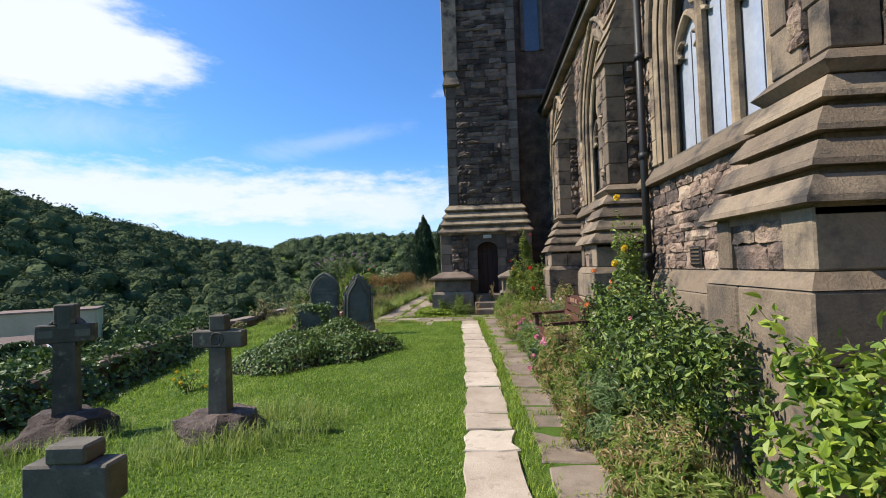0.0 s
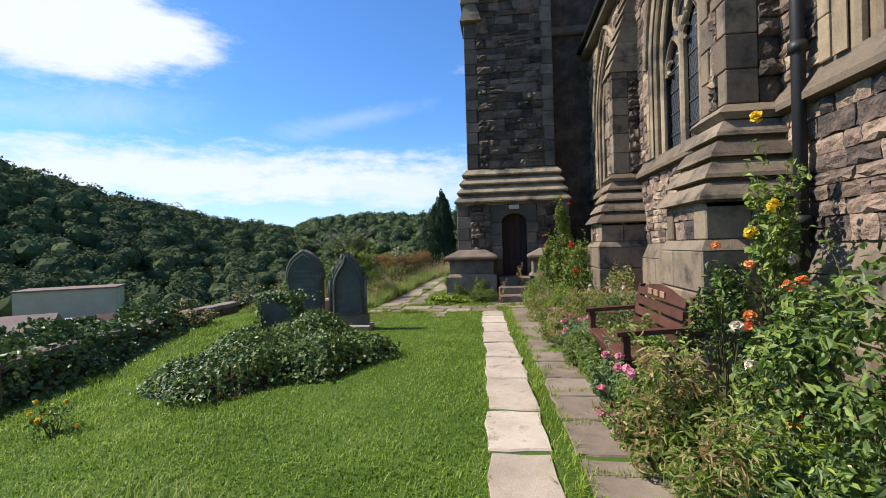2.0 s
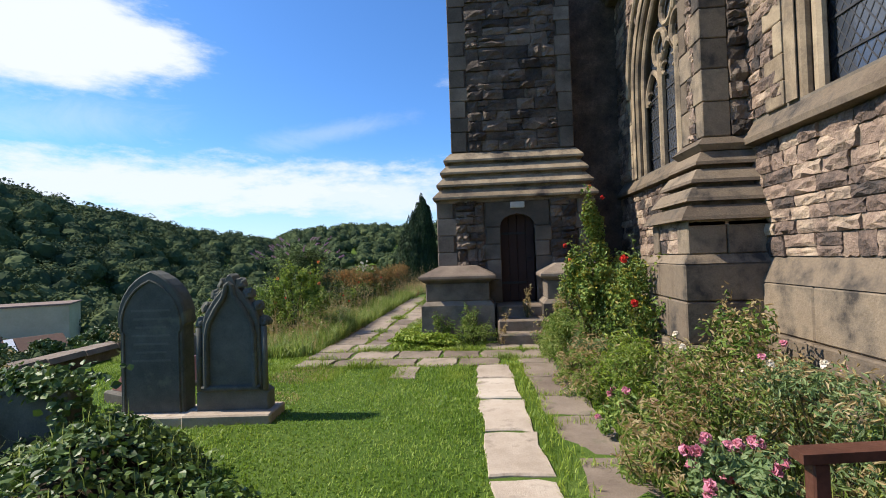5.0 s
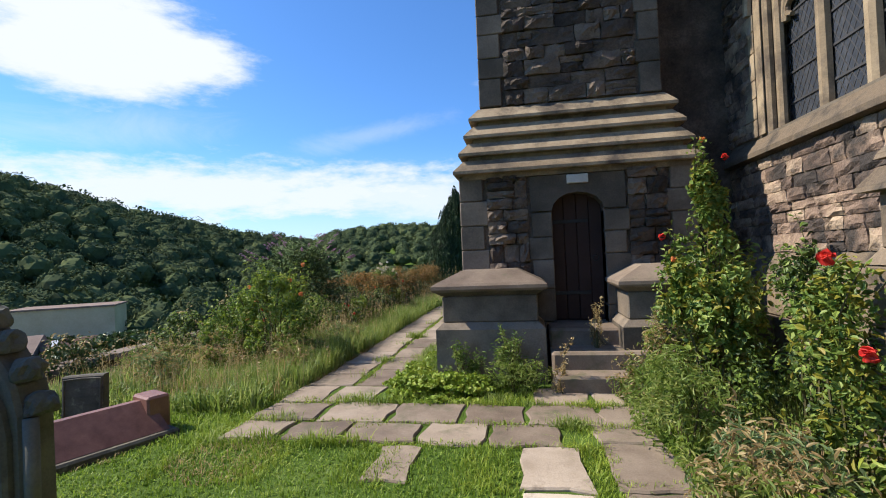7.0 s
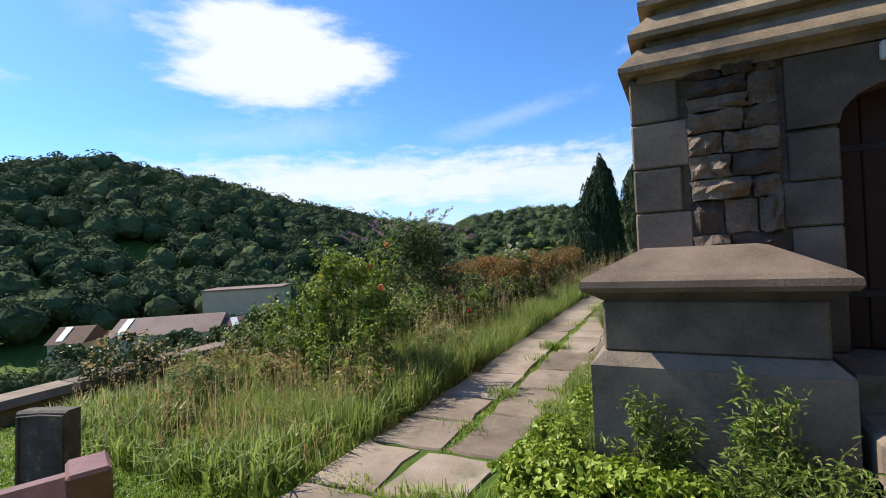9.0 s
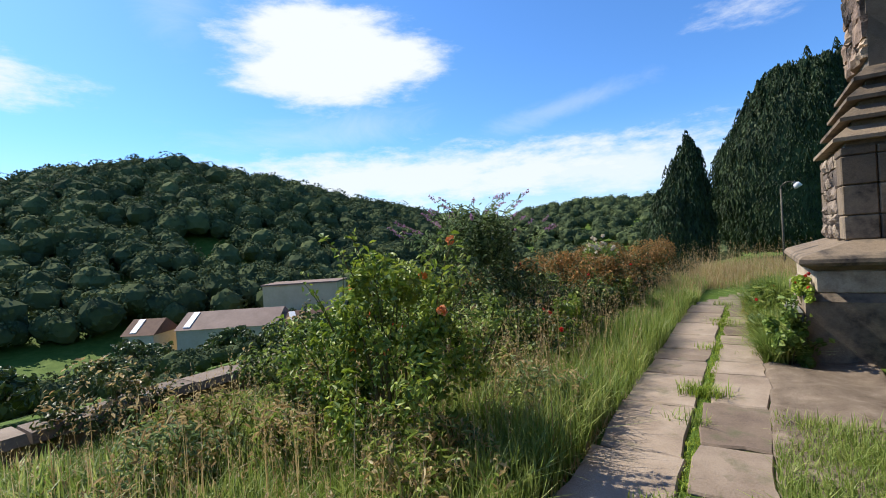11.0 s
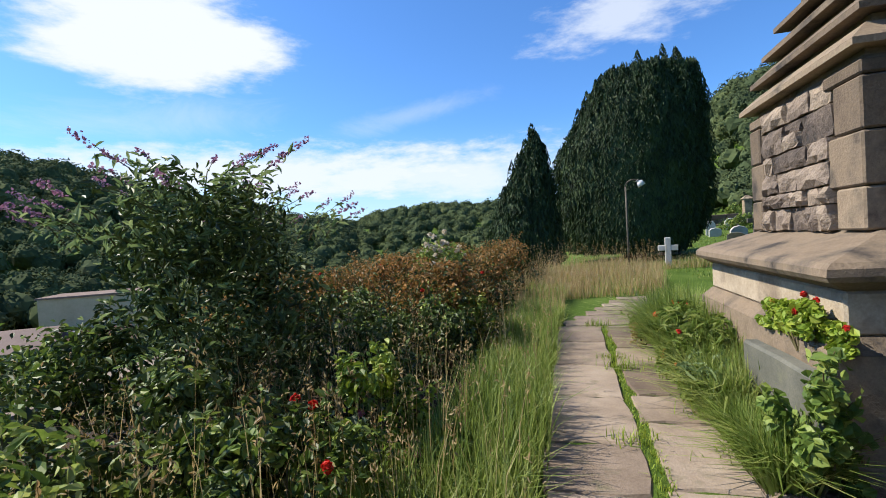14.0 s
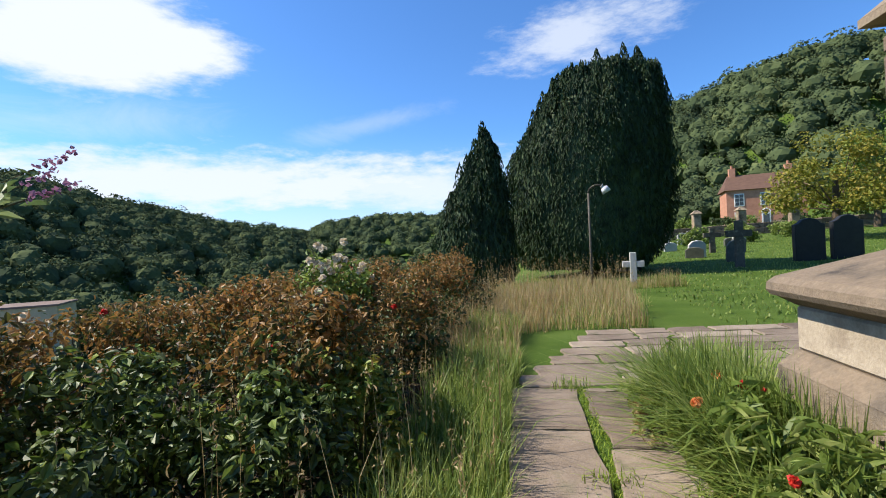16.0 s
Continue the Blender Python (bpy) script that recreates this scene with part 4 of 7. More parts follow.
def tower():
    core = put("wall_tower", Geo().box(0.35, 6.5, 16.9, 21.8, -0.3, 16, 0.0), M_DARKRUB, label="tall blackened stone church tower", category="tower", kind="structure")
    slit = thing("window_tower", 2.3, 16.9, 9.3, "narrow lancet opening with blue glass in the tower", "window", kind="structure")
    put("pane", Geo().box(-0.28, 0.28, -0.03, 0.05, 0, 2.4, 0.0), M_GLASS, slit)
    put("frame_moulding", Geo().bar([(-0.34, 0, 0), (-0.34, 0, 2.2), (0, 0, 2.8), (0.34, 0, 2.2), (0.34, 0, 0)], 0.16, 0.1, (0, -1, 0)), M_SOOT, slit)
    put("string_tower", Geo().box(0.25, 6.6, 16.75, 21.9, 7.6, 7.85, 0.05), M_SOOT, label="projecting sooty string course round the tower", category="trim", kind="structure")
    # south-west buttress with the little door
    X0, X1, Y0, Y1 = -1.18, 1.93, 15.95, 17.7
    dl, dr, dt = 0.08, 0.76, 2.42
    g = Geo()
    g.box(X0 + 0.05, dl, Y0 + 0.05, Y1, -0.2, 2.7, 0.0)
    g.box(dr, X1 - 0.05, Y0 + 0.05, Y1, -0.2, 2.7, 0.0)
    g.box(dl, dr, Y0 + 0.05, Y1, dt, 2.7, 0.0)
    g.box(dl, dr, Y0 + 0.6, Y1, -0.2, dt, 0.0)
    g.box(-0.84, 1.6, 16.2, Y1 - 0.3, 3.6, 15.0, 0.0)
    b = put("wall_tower_buttress", g, M_DARKRUB, label="blackened tower buttress with a small door at its foot", category="wall", kind="structure")
    r = rng(77)

    def qcol(x, w, za, zb, front, side, mat, deep=0.5):
        z, k = za, 0
        while z < zb - 0.05:
            h = min(r.uniform(0.28, 0.45), zb - z)
            ww = w * (1.08 if k % 2 else 0.92)
            a, c = (x, x + ww) if side < 0 else (x - ww, x)
            put("quoin", Geo().box(a, c, front, front + deep, z + 0.004, z + h - 0.004, 0.012), mat, b)
            z, k = z + h, k + 1
    qcol(X0, 0.36, 0.2, 2.68, Y0, -1, M_SOOT)
    qcol(X1, 0.35, 0.2, 2.68, Y0, 1, M_SOOT)
    qcol(dl, 0.3, 0.2, dt - 0.3, Y0 - 0.01, 1, M_SOOT, 0.6)
    qcol(dr, 0.3, 0.2, dt - 0.3, Y0 - 0.01, -1, M_SOOT, 0.6)
    head = [(dl - 0.28, Y0 - 0.01, dt - 0.28), (dl, Y0 - 0.01, dt - 0.28)]
    head += [(0.42 - 0.34 * math.cos(a), Y0 - 0.01, dt - 0.28 + 0.24 * math.sin(a)) for a in np.linspace(0.35, math.pi - 0.35, 7)]
    head += [(dr, Y0 - 0.01, dt - 0.28), (dr + 0.28, Y0 - 0.01, dt - 0.28), (dr + 0.28, Y0 - 0.01, 2.62), (dl - 0.28, Y0 - 0.01, 2.62)]
    put("door_head", Geo().prism(head, [(x, Y0 + 0.55, z) for x, y, z in head]), M_SOOT, b)
    st = courses(-0.8, -0.24, 0.3, 2.66, 81, h=(0.14, 0.26), w=(0.2, 0.4)) + courses(1.07, 1.57, 0.3, 2.66, 82, h=(0.14, 0.26), w=(0.2, 0.4))
    lay_stones(b, st, (0, Y0 + 0.05, 0), 0, STONES_DARK, M_DARKRUB_J, 60, lambda s: 0, 83, 0.09)
    side = courses(-Y1 + 0.05, -Y0 - 0.5, 0.3, 2.66, 84, h=(0.16, 0.28))
    lay_stones(b, side, (X0 + 0.05, 0, 0), -90, STONES_RED, M_RUBBLE_J, 60, lambda s: 0, 85, 0.06)
    weathered_roof(b, X0 - 0.0, X1, Y0 - 0.08, Y1, 2.64, -0.88, 1.65, 16.15, Y1 - 0.2, 3.68, 4, M_TRIM)
    st = courses(-0.5, 1.3, 3.7, 14.9, 86, h=(0.14, 0.26), w=(0.2, 0.6))
    lay_stones(b, st, (0, 16.2, 0), 0, STONES_DARK, M_DARKRUB_J, 120, lambda s: s[1], 87, 0.07)
    qcol(-0.86, 0.35, 3.7, 14.9, 16.15, -1, M_SOOT, 1.2)
    qcol(1.62, 0.3, 3.7, 14.9, 16.15, 1, M_SOOT, 1.2)
    # gabled set-off high on the corner
    put("setoff", Geo().prism([(-0.95, 16.0, 7.9), (-0.35, 16.0, 7.9), (-0.35, 17.2, 7.9), (-0.95, 17.2, 7.9)], [(-0.75, 16.13, 8.6), (-0.55, 16.13, 8.6), (-0.55, 17.1, 8.6), (-0.75, 17.1, 8.6)]), M_ASHLAR, b)
    put("setoff", Geo().box(-0.93, -0.4, 16.04, 17.2, 8.4, 15, 0.02), M_ASHLAR, b)
    # stone name plaque
    pl = thing("plaque", 0.43, Y0 - 0.03, 2.55, "small pale stone plaque above the tower door", "plaque")
    put("slab", Geo().box(-0.14, 0.14, -0.03, 0.02, -0.06, 0.06, 0.01), M_PALE, pl)
    door = thing("door_1", dl, Y0 + 0.24, 0.62, "dark oak plank door, closed, deep in a shaded arch", "door", kind="structure")
    for i in range(4):
        w = (dr - dl) / 4
        put("plank", Geo().box(i * w + 0.0015, (i + 1) * w - 0.0015, 0, 0.06, 0, dt - 0.62, 0.008), M_DOOR, door)
    for z in (0.35, 1.35):
        put("strap_hinge", Geo().box(0.0, 0.5, -0.012, 0.004, z, z + 0.05, 0.004), M_IRON, door)
    put("handle", Geo().tube([(0.58 + 0.04 * math.cos(a), -0.02, 0.85 + 0.04 * math.sin(a)) for a in np.linspace(0, 2 * math.pi, 10)], 0.008, 5), M_IRON, door)
    # steps up to the door
    for i, (ya, zt, xe) in enumerate(((14.72, 0.2, 1.6), (15.02, 0.4, 1.35), (15.45, 0.61, 0.86))):
        put("step_%d" % (i + 1), Geo().box(-0.05, xe, ya, 16.5 if i == 2 else 15.5, -0.2, zt, 0.03), M_OLDSLAB, label="worn stone step leading to the tower door", category="step", kind="structure")


def pier(x0, x1, y0, y1, label, z_cap=1.13, z_top=1.38, inset=0.33, mat=M_SOOT, body_mat=None, recess=0.1, north=0.0):
    """A plinth: base, recessed body, roll-edged sloping cap."""
    p = thing("pier", (x0 + x1) / 2, (y0 + y1) / 2, 0, label, "plinth", "plinths of the tower", "structure")
    inv = p.matrix_basis.inverted()
    L = [("base_block", hipped(x0 + 0.02, x1 - 0.02, y0 + 0.03, y1, -0.3, x0 + 0.02, x1 - 0.02, y0 + 0.03, y1, 0.66)),
         ("base_chamfer", hipped(x0 + 0.02, x1 - 0.02, y0 + 0.03, y1, 0.662, x0 + recess, x1 - 0.1, y0 + recess, y1, 0.74)),
         ("body", Geo().box(x0 + recess, x1 - 0.1, y0 + recess, y1, 0.742, z_cap - 0.06, 0.015)),
         ("cap_mould", hipped(x0 + recess, x1 - 0.1, y0 + recess, y1, z_cap - 0.058, x0 + 0.02, x1 - 0.02, y0 + 0.02, y1, z_cap - 0.002))]
    for name, g in L:
        o = put(name, g, (body_mat or mat) if name == "body" else mat, p)
        o.matrix_parent_inverse = inv
    cap = Geo()
    ring = ((0.0, 0.0), (-0.02, 0.03), (-0.015, 0.07), (0.02, 0.1))
    prof = [(o, z_cap + dz) for o, dz in ring] + [(inset, z_top)]
    cap.loft([[(x0 + o, y0 + o, z), (x1 - o, y0 + o, z), (x1 - o, y1 - o * north, z), (x0 + o, y1 - o * north, z)] for o, z in prof])
    o = put("cap", cap, M_ASHLAR if mat is not M_SOOT else M_OLDSLAB, p)
    o.matrix_parent_inverse = inv
    return p


def north_buttress():
    X0, X1, Y0, Y1 = -1.18, 0.4, 20.38, 22.1
    b = put("wall_north_buttress", Geo().box(X0 + 0.05, X1, Y0 + 0.05, Y1 - 0.05, -0.2, 2.32, 0.0).box(-0.85, X1, 20.7, 21.8, 3.2, 15, 0.0), M_MORTAR,
            label="tower buttress of rubble panels between dressed quoins", category="wall", kind="structure")
    r, z, k = rng(91), 1.28, 0
    while z < 2.28:
        h = min(r.uniform(0.24, 0.34), 2.295 - z)
        w = 0.42 if k % 2 else 0.3
        put("quoin", Geo().box(X0, X0 + 0.3, Y0, Y0 + w, z + 0.004, z + h - 0.004, 0.012), M_ASHLAR, b)
        put("quoin", Geo().box(X0 + 0.31, X0 + 0.75, Y0, Y0 + 0.3, z + 0.004, z + h - 0.004, 0.012), M_ASHLAR, b)
        put("quoin", Geo().box(X0, X0 + 0.3, Y1 - w * 0.7, Y1, z + 0.004, z + h - 0.004, 0.012), M_ASHLAR, b)
        z, k = z + h, k + 1
    lay_stones(b, courses(-(Y1 - 0.26), -(Y0 + 0.36), 1.28, 2.29, 92, h=(0.12, 0.22), w=(0.18, 0.48)), (X0 + 0.05, 0, 0), -90, STONES_BROWN, M_RUBBLE_J, 80, lambda s: 0, 93, 0.07)
    lay_stones(b, courses(X0 + 0.76, X1, 1.28, 2.29, 94, h=(0.12, 0.24)), (0, Y0 + 0.05, 0), 0, STONES_RED, M_RUBBLE_J, 40, lambda s: 0, 95, 0.06)
    weathered_roof(b, X0, X1, Y0, Y1, 2.3, -0.87, X1 - 0.0, 20.68, 21.82, 3.2, 4)
    lay_stones(b, courses(-21.8, -20.7, 3.3, 8, 96), (-0.85, 0, 0), -90, STONES_RED, M_RUBBLE_J, 0, lambda s: 0, 97, 0.06)
    pier(-1.61, 0.4, 19.86, 22.32, "broad stone plinth with a worn roll-edged sloping cap", 1.04, 1.28, 0.5, M_ASHLAR, M_CREAM, 0.12, north=0.35)


tower()
pier(-1.46, -0.08, 15.12, 16.0, "dark stone plinth with sloping cap flanking the tower steps")
pier(0.76, 2.1, 15.12, 16.0, "dark stone plinth with sloping cap half hidden by a rose")
north_buttress()

# ---- paths ----
def slab(parent, quad, top, mat, seed, thick=0.08, name="slab"):
    """A paving stone from four corners, its rim uneven and chamfered."""
    r = rng(seed)
    q = []
    for (xa, ya), (xb, yb) in zip(quad, quad[1:] + quad[:1]):
        for t in (0.0, 0.33, 0.67):
            q.append(Vector((xa + (xb - xa) * t + r.normal(0, 0.017), ya + (yb - ya) * t + r.normal(0, 0.017))))
    c = sum(q, Vector((0, 0))) / len(q)
    tilt = r.normal(0, 0.008, 2)
    g = Geo()
    lo = [(p.x, p.y, top - thick) for p in q]
    mid = [(p.x, p.y, top - 0.014 + tilt @ (p - c)) for p in q]
    up = [(*(c + (p - c) * 0.965), top + tilt @ (p - c)) for p in q]
    g.prism(lo, mid)
    g.prism(mid, up)
    return put(name, g, mat, parent)


def path_mid(y):
    return float(np.interp(y, (-3, 3.2, 7.5, 12.6), (0.27, 0.205, 0.09, -0.17)))


p_light = thing("path", 0, 0, 0, "straight path of pale worn stone slabs set in grass", "path", kind="structure")
y, k = -2.4, 0
cuts = [-2.4, -1.5, -0.6, 0.35, 1.3, 2.1, 3.0, 3.96, 4.49, 5.0, 6.07, 6.96, 7.92, 8.94, 9.9, 10.75, 11.7, 12.55, 13.25]
for k, (a, b) in enumerate(zip(cuts, cuts[1:])):
    slab(p_light, [(path_mid(a) - 0.235, a + 0.025), (path_mid(a) + 0.225, a + 0.025), (path_mid(b) + 0.225, b - 0.025), (path_mid(b) - 0.23, b - 0.025)], 0.025, M_SLAB, 300 + k)
p_old = thing("path", 0, 0, 0, "sunken strip of brown overgrown paving slabs", "path", kind="structure")
a = -2.0
r = rng(33)
k = 0
while a < 13.6:
    b = a + r.uniform(0.6, 1.0)
    m = path_mid(a) + 0.58
    slab(p_old, [(m - 0.19, a + 0.02), (m + 0.3, a + 0.02), (m + 0.3, b - 0.02), (m - 0.2, b - 0.02)], 0.012, M_OLDSLAB, 340 + k)
    a, k = b, k + 1
p_cross = thing("path", 0, 14, 0, "uneven paving of mixed stone slabs before the tower", "path", kind="structure")
inv = p_cross.matrix_basis.inverted()
rows = ((12.62, 13.2, -1.55, -0.5, 0.42), (13.27, 13.72, -3.15, 0.0, 0.62), (13.76, 14.3, -3.15, 0.75, 0.66), (14.34, 14.95, -3.15, -1.9, 0.62), (14.34, 14.9, -0.3, 0.85, 0.55))
k = 0
for ya, yb, xa, xb, w in rows:
    x = xa
    while x < xb - 0.2:
        ww = min(w * r.uniform(0.85, 1.2), xb - x)
        if not (ya < 13 and r.random() < 0.45):
            slab(p_cross, [(x + 0.02, ya), (x + ww - 0.02, ya), (x + ww - 0.02, yb), (x + 0.02, yb)], 0.02, M_PATHB if r.random() < 0.6 else M_OLDSLAB, 400 + k).matrix_parent_inverse = inv
        x, k = x + ww, k + 1
p_north = thing("path", -2.6, 19, 0, "two rows of worn flagstones with a grassy joint", "path", kind="structure")
inv = p_north.matrix_basis.inverted()
for x0, x1, y0, y1, seed in ((-3.08, -2.5, 14.98, 24.0, 44), (-2.43, -1.98, 14.98, 24.0, 45)):
    r, y, k = rng(seed), y0, 0
    while y < y1 - 0.1:
        ln = min(r.uniform(0.5, 1.05), y1 - y)
        slab(p_north, [(x0 + r.uniform(-0.03, 0.03), y + 0.015), (x1, y + 0.015), (x1 + r.uniform(-0.02, 0.02), y + ln - 0.015), (x0, y + ln - 0.015)], 0.02,
             M_PATHB if r.random() < (0.6 if y < 17 else 0.3) else M_OLDSLAB, seed * 10 + k).matrix_parent_inverse = inv
        y, k = y + ln, k + 1
p_terrace = thing("path", -1.2, 25, 0, "broad terrace of long grey flagstones", "paving", kind="structure")
inv = p_terrace.matrix_basis.inverted()
r, k = rng(46), 0
for j in range(7):
    ya, x, xe = 24.02 + 0.4 * j, -3.0 + 0.16 * j, 0.5 + 0.22 * j
    while x < xe:
        w = r.uniform(0.45, 1.05)
        slope = 0.1
        slab(p_terrace, [(x + 0.015, ya + slope * (x + 3)), (x + w - 0.015, ya + slope * (x + w + 3)), (x + w - 0.015, ya + 0.375 + slope * (x + w + 3)), (x + 0.015, ya + 0.375 + slope * (x + 3))],
             0.02, M_OLDSLAB if r.random() < 0.6 else M_PATHB, 600 + k).matrix_parent_inverse = inv
        x, k = x + w, k + 1

# bare soil and grit beside the tower, and the flower bed
def soil_patch(name, x0, x1, y0, y1, z, label, mat):
    xs, ys = np.linspace(x0, x1, 16), np.linspace(y0, y1, 40)
    X, Y = np.meshgrid(xs, ys)
    Z = z + 0.02 * np.sin(X * 7 + Y * 3) + 0.015 * np.sin(Y * 11 - X * 5)
    Z[:, 0] = Z[:, -1] = Z[0] = Z[-1] = -0.05
    i = (np.arange(39)[:, None] * 16 + np.arange(15)[None]).ravel()
    put(name, mesh_np(name, np.stack([X.ravel(), Y.ravel(), Z.ravel()], 1), np.stack([i, i + 1, i + 17, i + 16], 1), mat, True), None, label=label, category="soil", kind="structure")


def shaded_soil(name, x0, x1, y0, y1, label):
    X, Y = np.meshgrid(np.linspace(x0, x1, 30), np.linspace(y0, y1, 60))
    edge = np.minimum(np.minimum(X - x0, x1 + 0.25 * np.sin(Y * 2.7) - X), np.minimum(Y - y0, y1 - Y))
    Z = ground_z(X, Y) + np.where(edge > 0.2, 0.03 + 0.015 * np.sin(X * 9) * np.sin(Y * 7), -0.05)
    i = (np.arange(59)[:, None] * 30 + np.arange(29)[None]).ravel()
    put(name, mesh_np(name, np.stack([X.ravel(), Y.ravel(), Z.ravel()], 1), np.stack([i, i + 1, i + 31, i + 30], 1), M_SOIL, True), None, label=label, category="soil", kind="structure")


shaded_soil("shrub_bed", -7.9, -3.75, 19.3, 31.5, "dark leaf-littered soil beneath the shrubs")
soil_patch("flower_bed", 0.98, 2.7, -3, 15.0, 0.04, "dark soil of the overgrown flower bed along the church", M_SOIL)
soil_patch("soil_strip", -2.03, -1.0, 15.0, 22.9, 0.035, "gritty bare soil strip at the foot of the tower", M_GRIT)

# ---- boundary wall ----
bw = thing("boundary_wall", -7.5, 15, 0, "low mossy stone boundary wall with flat coping", "wall", kind="structure")
inv = bw.matrix_basis.inverted()
ys = list(np.arange(-6, 36.1, 0.75))
r = rng(47)
for ya, yb in zip(ys, ys[1:]):
    xa, xb = float(np.interp(ya, WALL_Y, WALL_XS)), float(np.interp(yb, WALL_Y, WALL_XS))
    top = float(np.interp((ya + yb) / 2, (-6, 5, 12, 36), (0.15, 0.12, 0.06, -0.1))) + r.normal(0, 0.008)
    put("wall_block", Geo().prism([(xa - 0.2, ya + 0.005, -2.5), (xa + 0.16, ya + 0.005, -2.5), (xb + 0.16, yb - 0.005, -2.5), (xb - 0.2, yb - 0.005, -2.5)],
                                  [(xa - 0.2, ya + 0.005, top), (xa + 0.16, ya + 0.005, top), (xb + 0.16, yb - 0.005, top), (xb - 0.2, yb - 0.005, top)]), M_DARKRUB, bw).matrix_parent_inverse = inv
    put("coping_stone", Geo().prism([(xa - 0.26, ya + 0.008, top + 0.004), (xa + 0.22, ya + 0.008, top + 0.004), (xb + 0.22, yb - 0.008, top + 0.004), (xb - 0.26, yb - 0.008, top + 0.004)],
                                    [(xa - 0.22, ya + 0.02, top + 0.09), (xa + 0.17, ya + 0.02, top + 0.09), (xb + 0.17, yb - 0.02, top + 0.09), (xb - 0.22, yb - 0.02, top + 0.09)]), M_OLDSLAB, bw).matrix_parent_inverse = inv


# ---- graves ----
def gz(x, y):
    return float(ground_z(x, y))


def boulder(rx, ry, h, seed):
    bm = bmesh.new()
    bmesh.ops.create_icosphere(bm, subdivisions=3, radius=1)
    for v in bm.verts:
        n = noise.noise(v.co * 1.4 + Vector((seed, 0, 0))) * 0.35 + noise.noise(v.co * 4 + Vector((0, seed, 0))) * 0.16
        v.co = v.co * (1 + n)
        v.co = Vector((v.co.x * rx, v.co.y * ry, max(v.co.z, -0.5) * h))
        v.co.z = min(v.co.z, h * 0.95)
    me = bpy.data.meshes.new("rock")
    bm.to_mesh(me)
    bm.free()
    me.materials.append(M_ROCK)
    return me


def stone_cross(x, y, z, h, arm, arm_z, w, d, label, rock=None, tilt=(0, 0, 0), ring=True, celtic=False):
    c = new("stone_cross")
    c.matrix_basis = pose(x, y, z, *tilt)
    tagged(c, label, "gravestone", "stone crosses on the lawn")
    if rock:
        put("rock_base", boulder(rock[0], rock[1], rock[2], x * 3), None, c).location = (0, 0, 0)
    g0 = rock[2] * 0.7 if rock else 0.0
    L = [("shaft", Geo().prism([(-w * 0.56, -d / 2, g0), (w * 0.56, -d / 2, g0), (w * 0.56, d / 2, g0), (-w * 0.56, d / 2, g0)], [(-w / 2, -d * 0.45, arm_z - w * 0.5), (w / 2, -d * 0.45, arm_z - w * 0.5), (w / 2, d * 0.45, arm_z - w * 0.5), (-w / 2, d * 0.45, arm_z - w * 0.5)])),
         ("crossbar", Geo().box(-arm, arm, -d * 0.46, d * 0.46, arm_z - w * 0.498, arm_z + w * 0.5, 0.012)),
         ("head", Geo().box(-w / 2, w / 2, -d * 0.45, d * 0.45, arm_z + w * 0.502, h, 0.012))]
    for n_, g in L:
        put(n_, g, M_CROSS, c)
    if ring:
        put("medallion", Geo().tube([(0.065 * math.cos(a), -d * 0.47, arm_z + 0.065 * math.sin(a)) for a in np.linspace(0, 2 * math.pi, 15)], 0.011, 5), M_CROSS, c)
        put("monogram", Geo().tube([(-0.03, -d * 0.47, arm_z - 0.03), (-0.03, -d * 0.47, arm_z + 0.03), (0.03, -d * 0.47, arm_z - 0.03), (0.03, -d * 0.47, arm_z + 0.03)], 0.008, 4), M_CROSS, c)
    if celtic:
        put("ring", Geo().bar([(0.17 * math.cos(a), d * 0.3, arm_z + 0.17 * math.sin(a)) for a in np.linspace(0, 2 * math.pi, 21)], 0.05, d * 0.6, (0, -1, 0)), M_CROSS, c)
        put("carved_panel", Geo().box(-w * 0.3, w * 0.3, -d * 0.5, -d * 0.4, h - 0.27, h - 0.05, 0.01), M_GRAVE, c)
        for s in (-1, 1):
            put("carved_panel", Geo().box(min(s * 0.1, s * (arm - 0.03)), max(s * 0.1, s * (arm - 0.03)), -d * 0.5, -d * 0.4, arm_z - 0.04, arm_z + 0.04, 0.01), M_GRAVE, c)
    return c


stone_cross(-2.5, 4.5, gz(-2.5, 4.5) - 0.02, 1.19, 0.26, 0.95, 0.17, 0.13, "weathered granite cross with a round monogram on a rough boulder", (0.4, 0.34, 0.27))
stone_cross(-4.46, 4.83, gz(-4.46, 4.83) - 0.03, 1.52, 0.27, 1.2, 0.2, 0.17, "ringed celtic stone cross on a rough boulder base", (0.52, 0.45, 0.36), ring=False, celtic=True, tilt=(0, 0, 24))
stone_cross(-1.86, 2.12, gz(-1.86, 2.12) - 0.13, 0.93, 0.21, 0.74, 0.2, 0.16, "squat dark granite cross standing in the lawn", None, ring=False, tilt=(0, 0, 3))


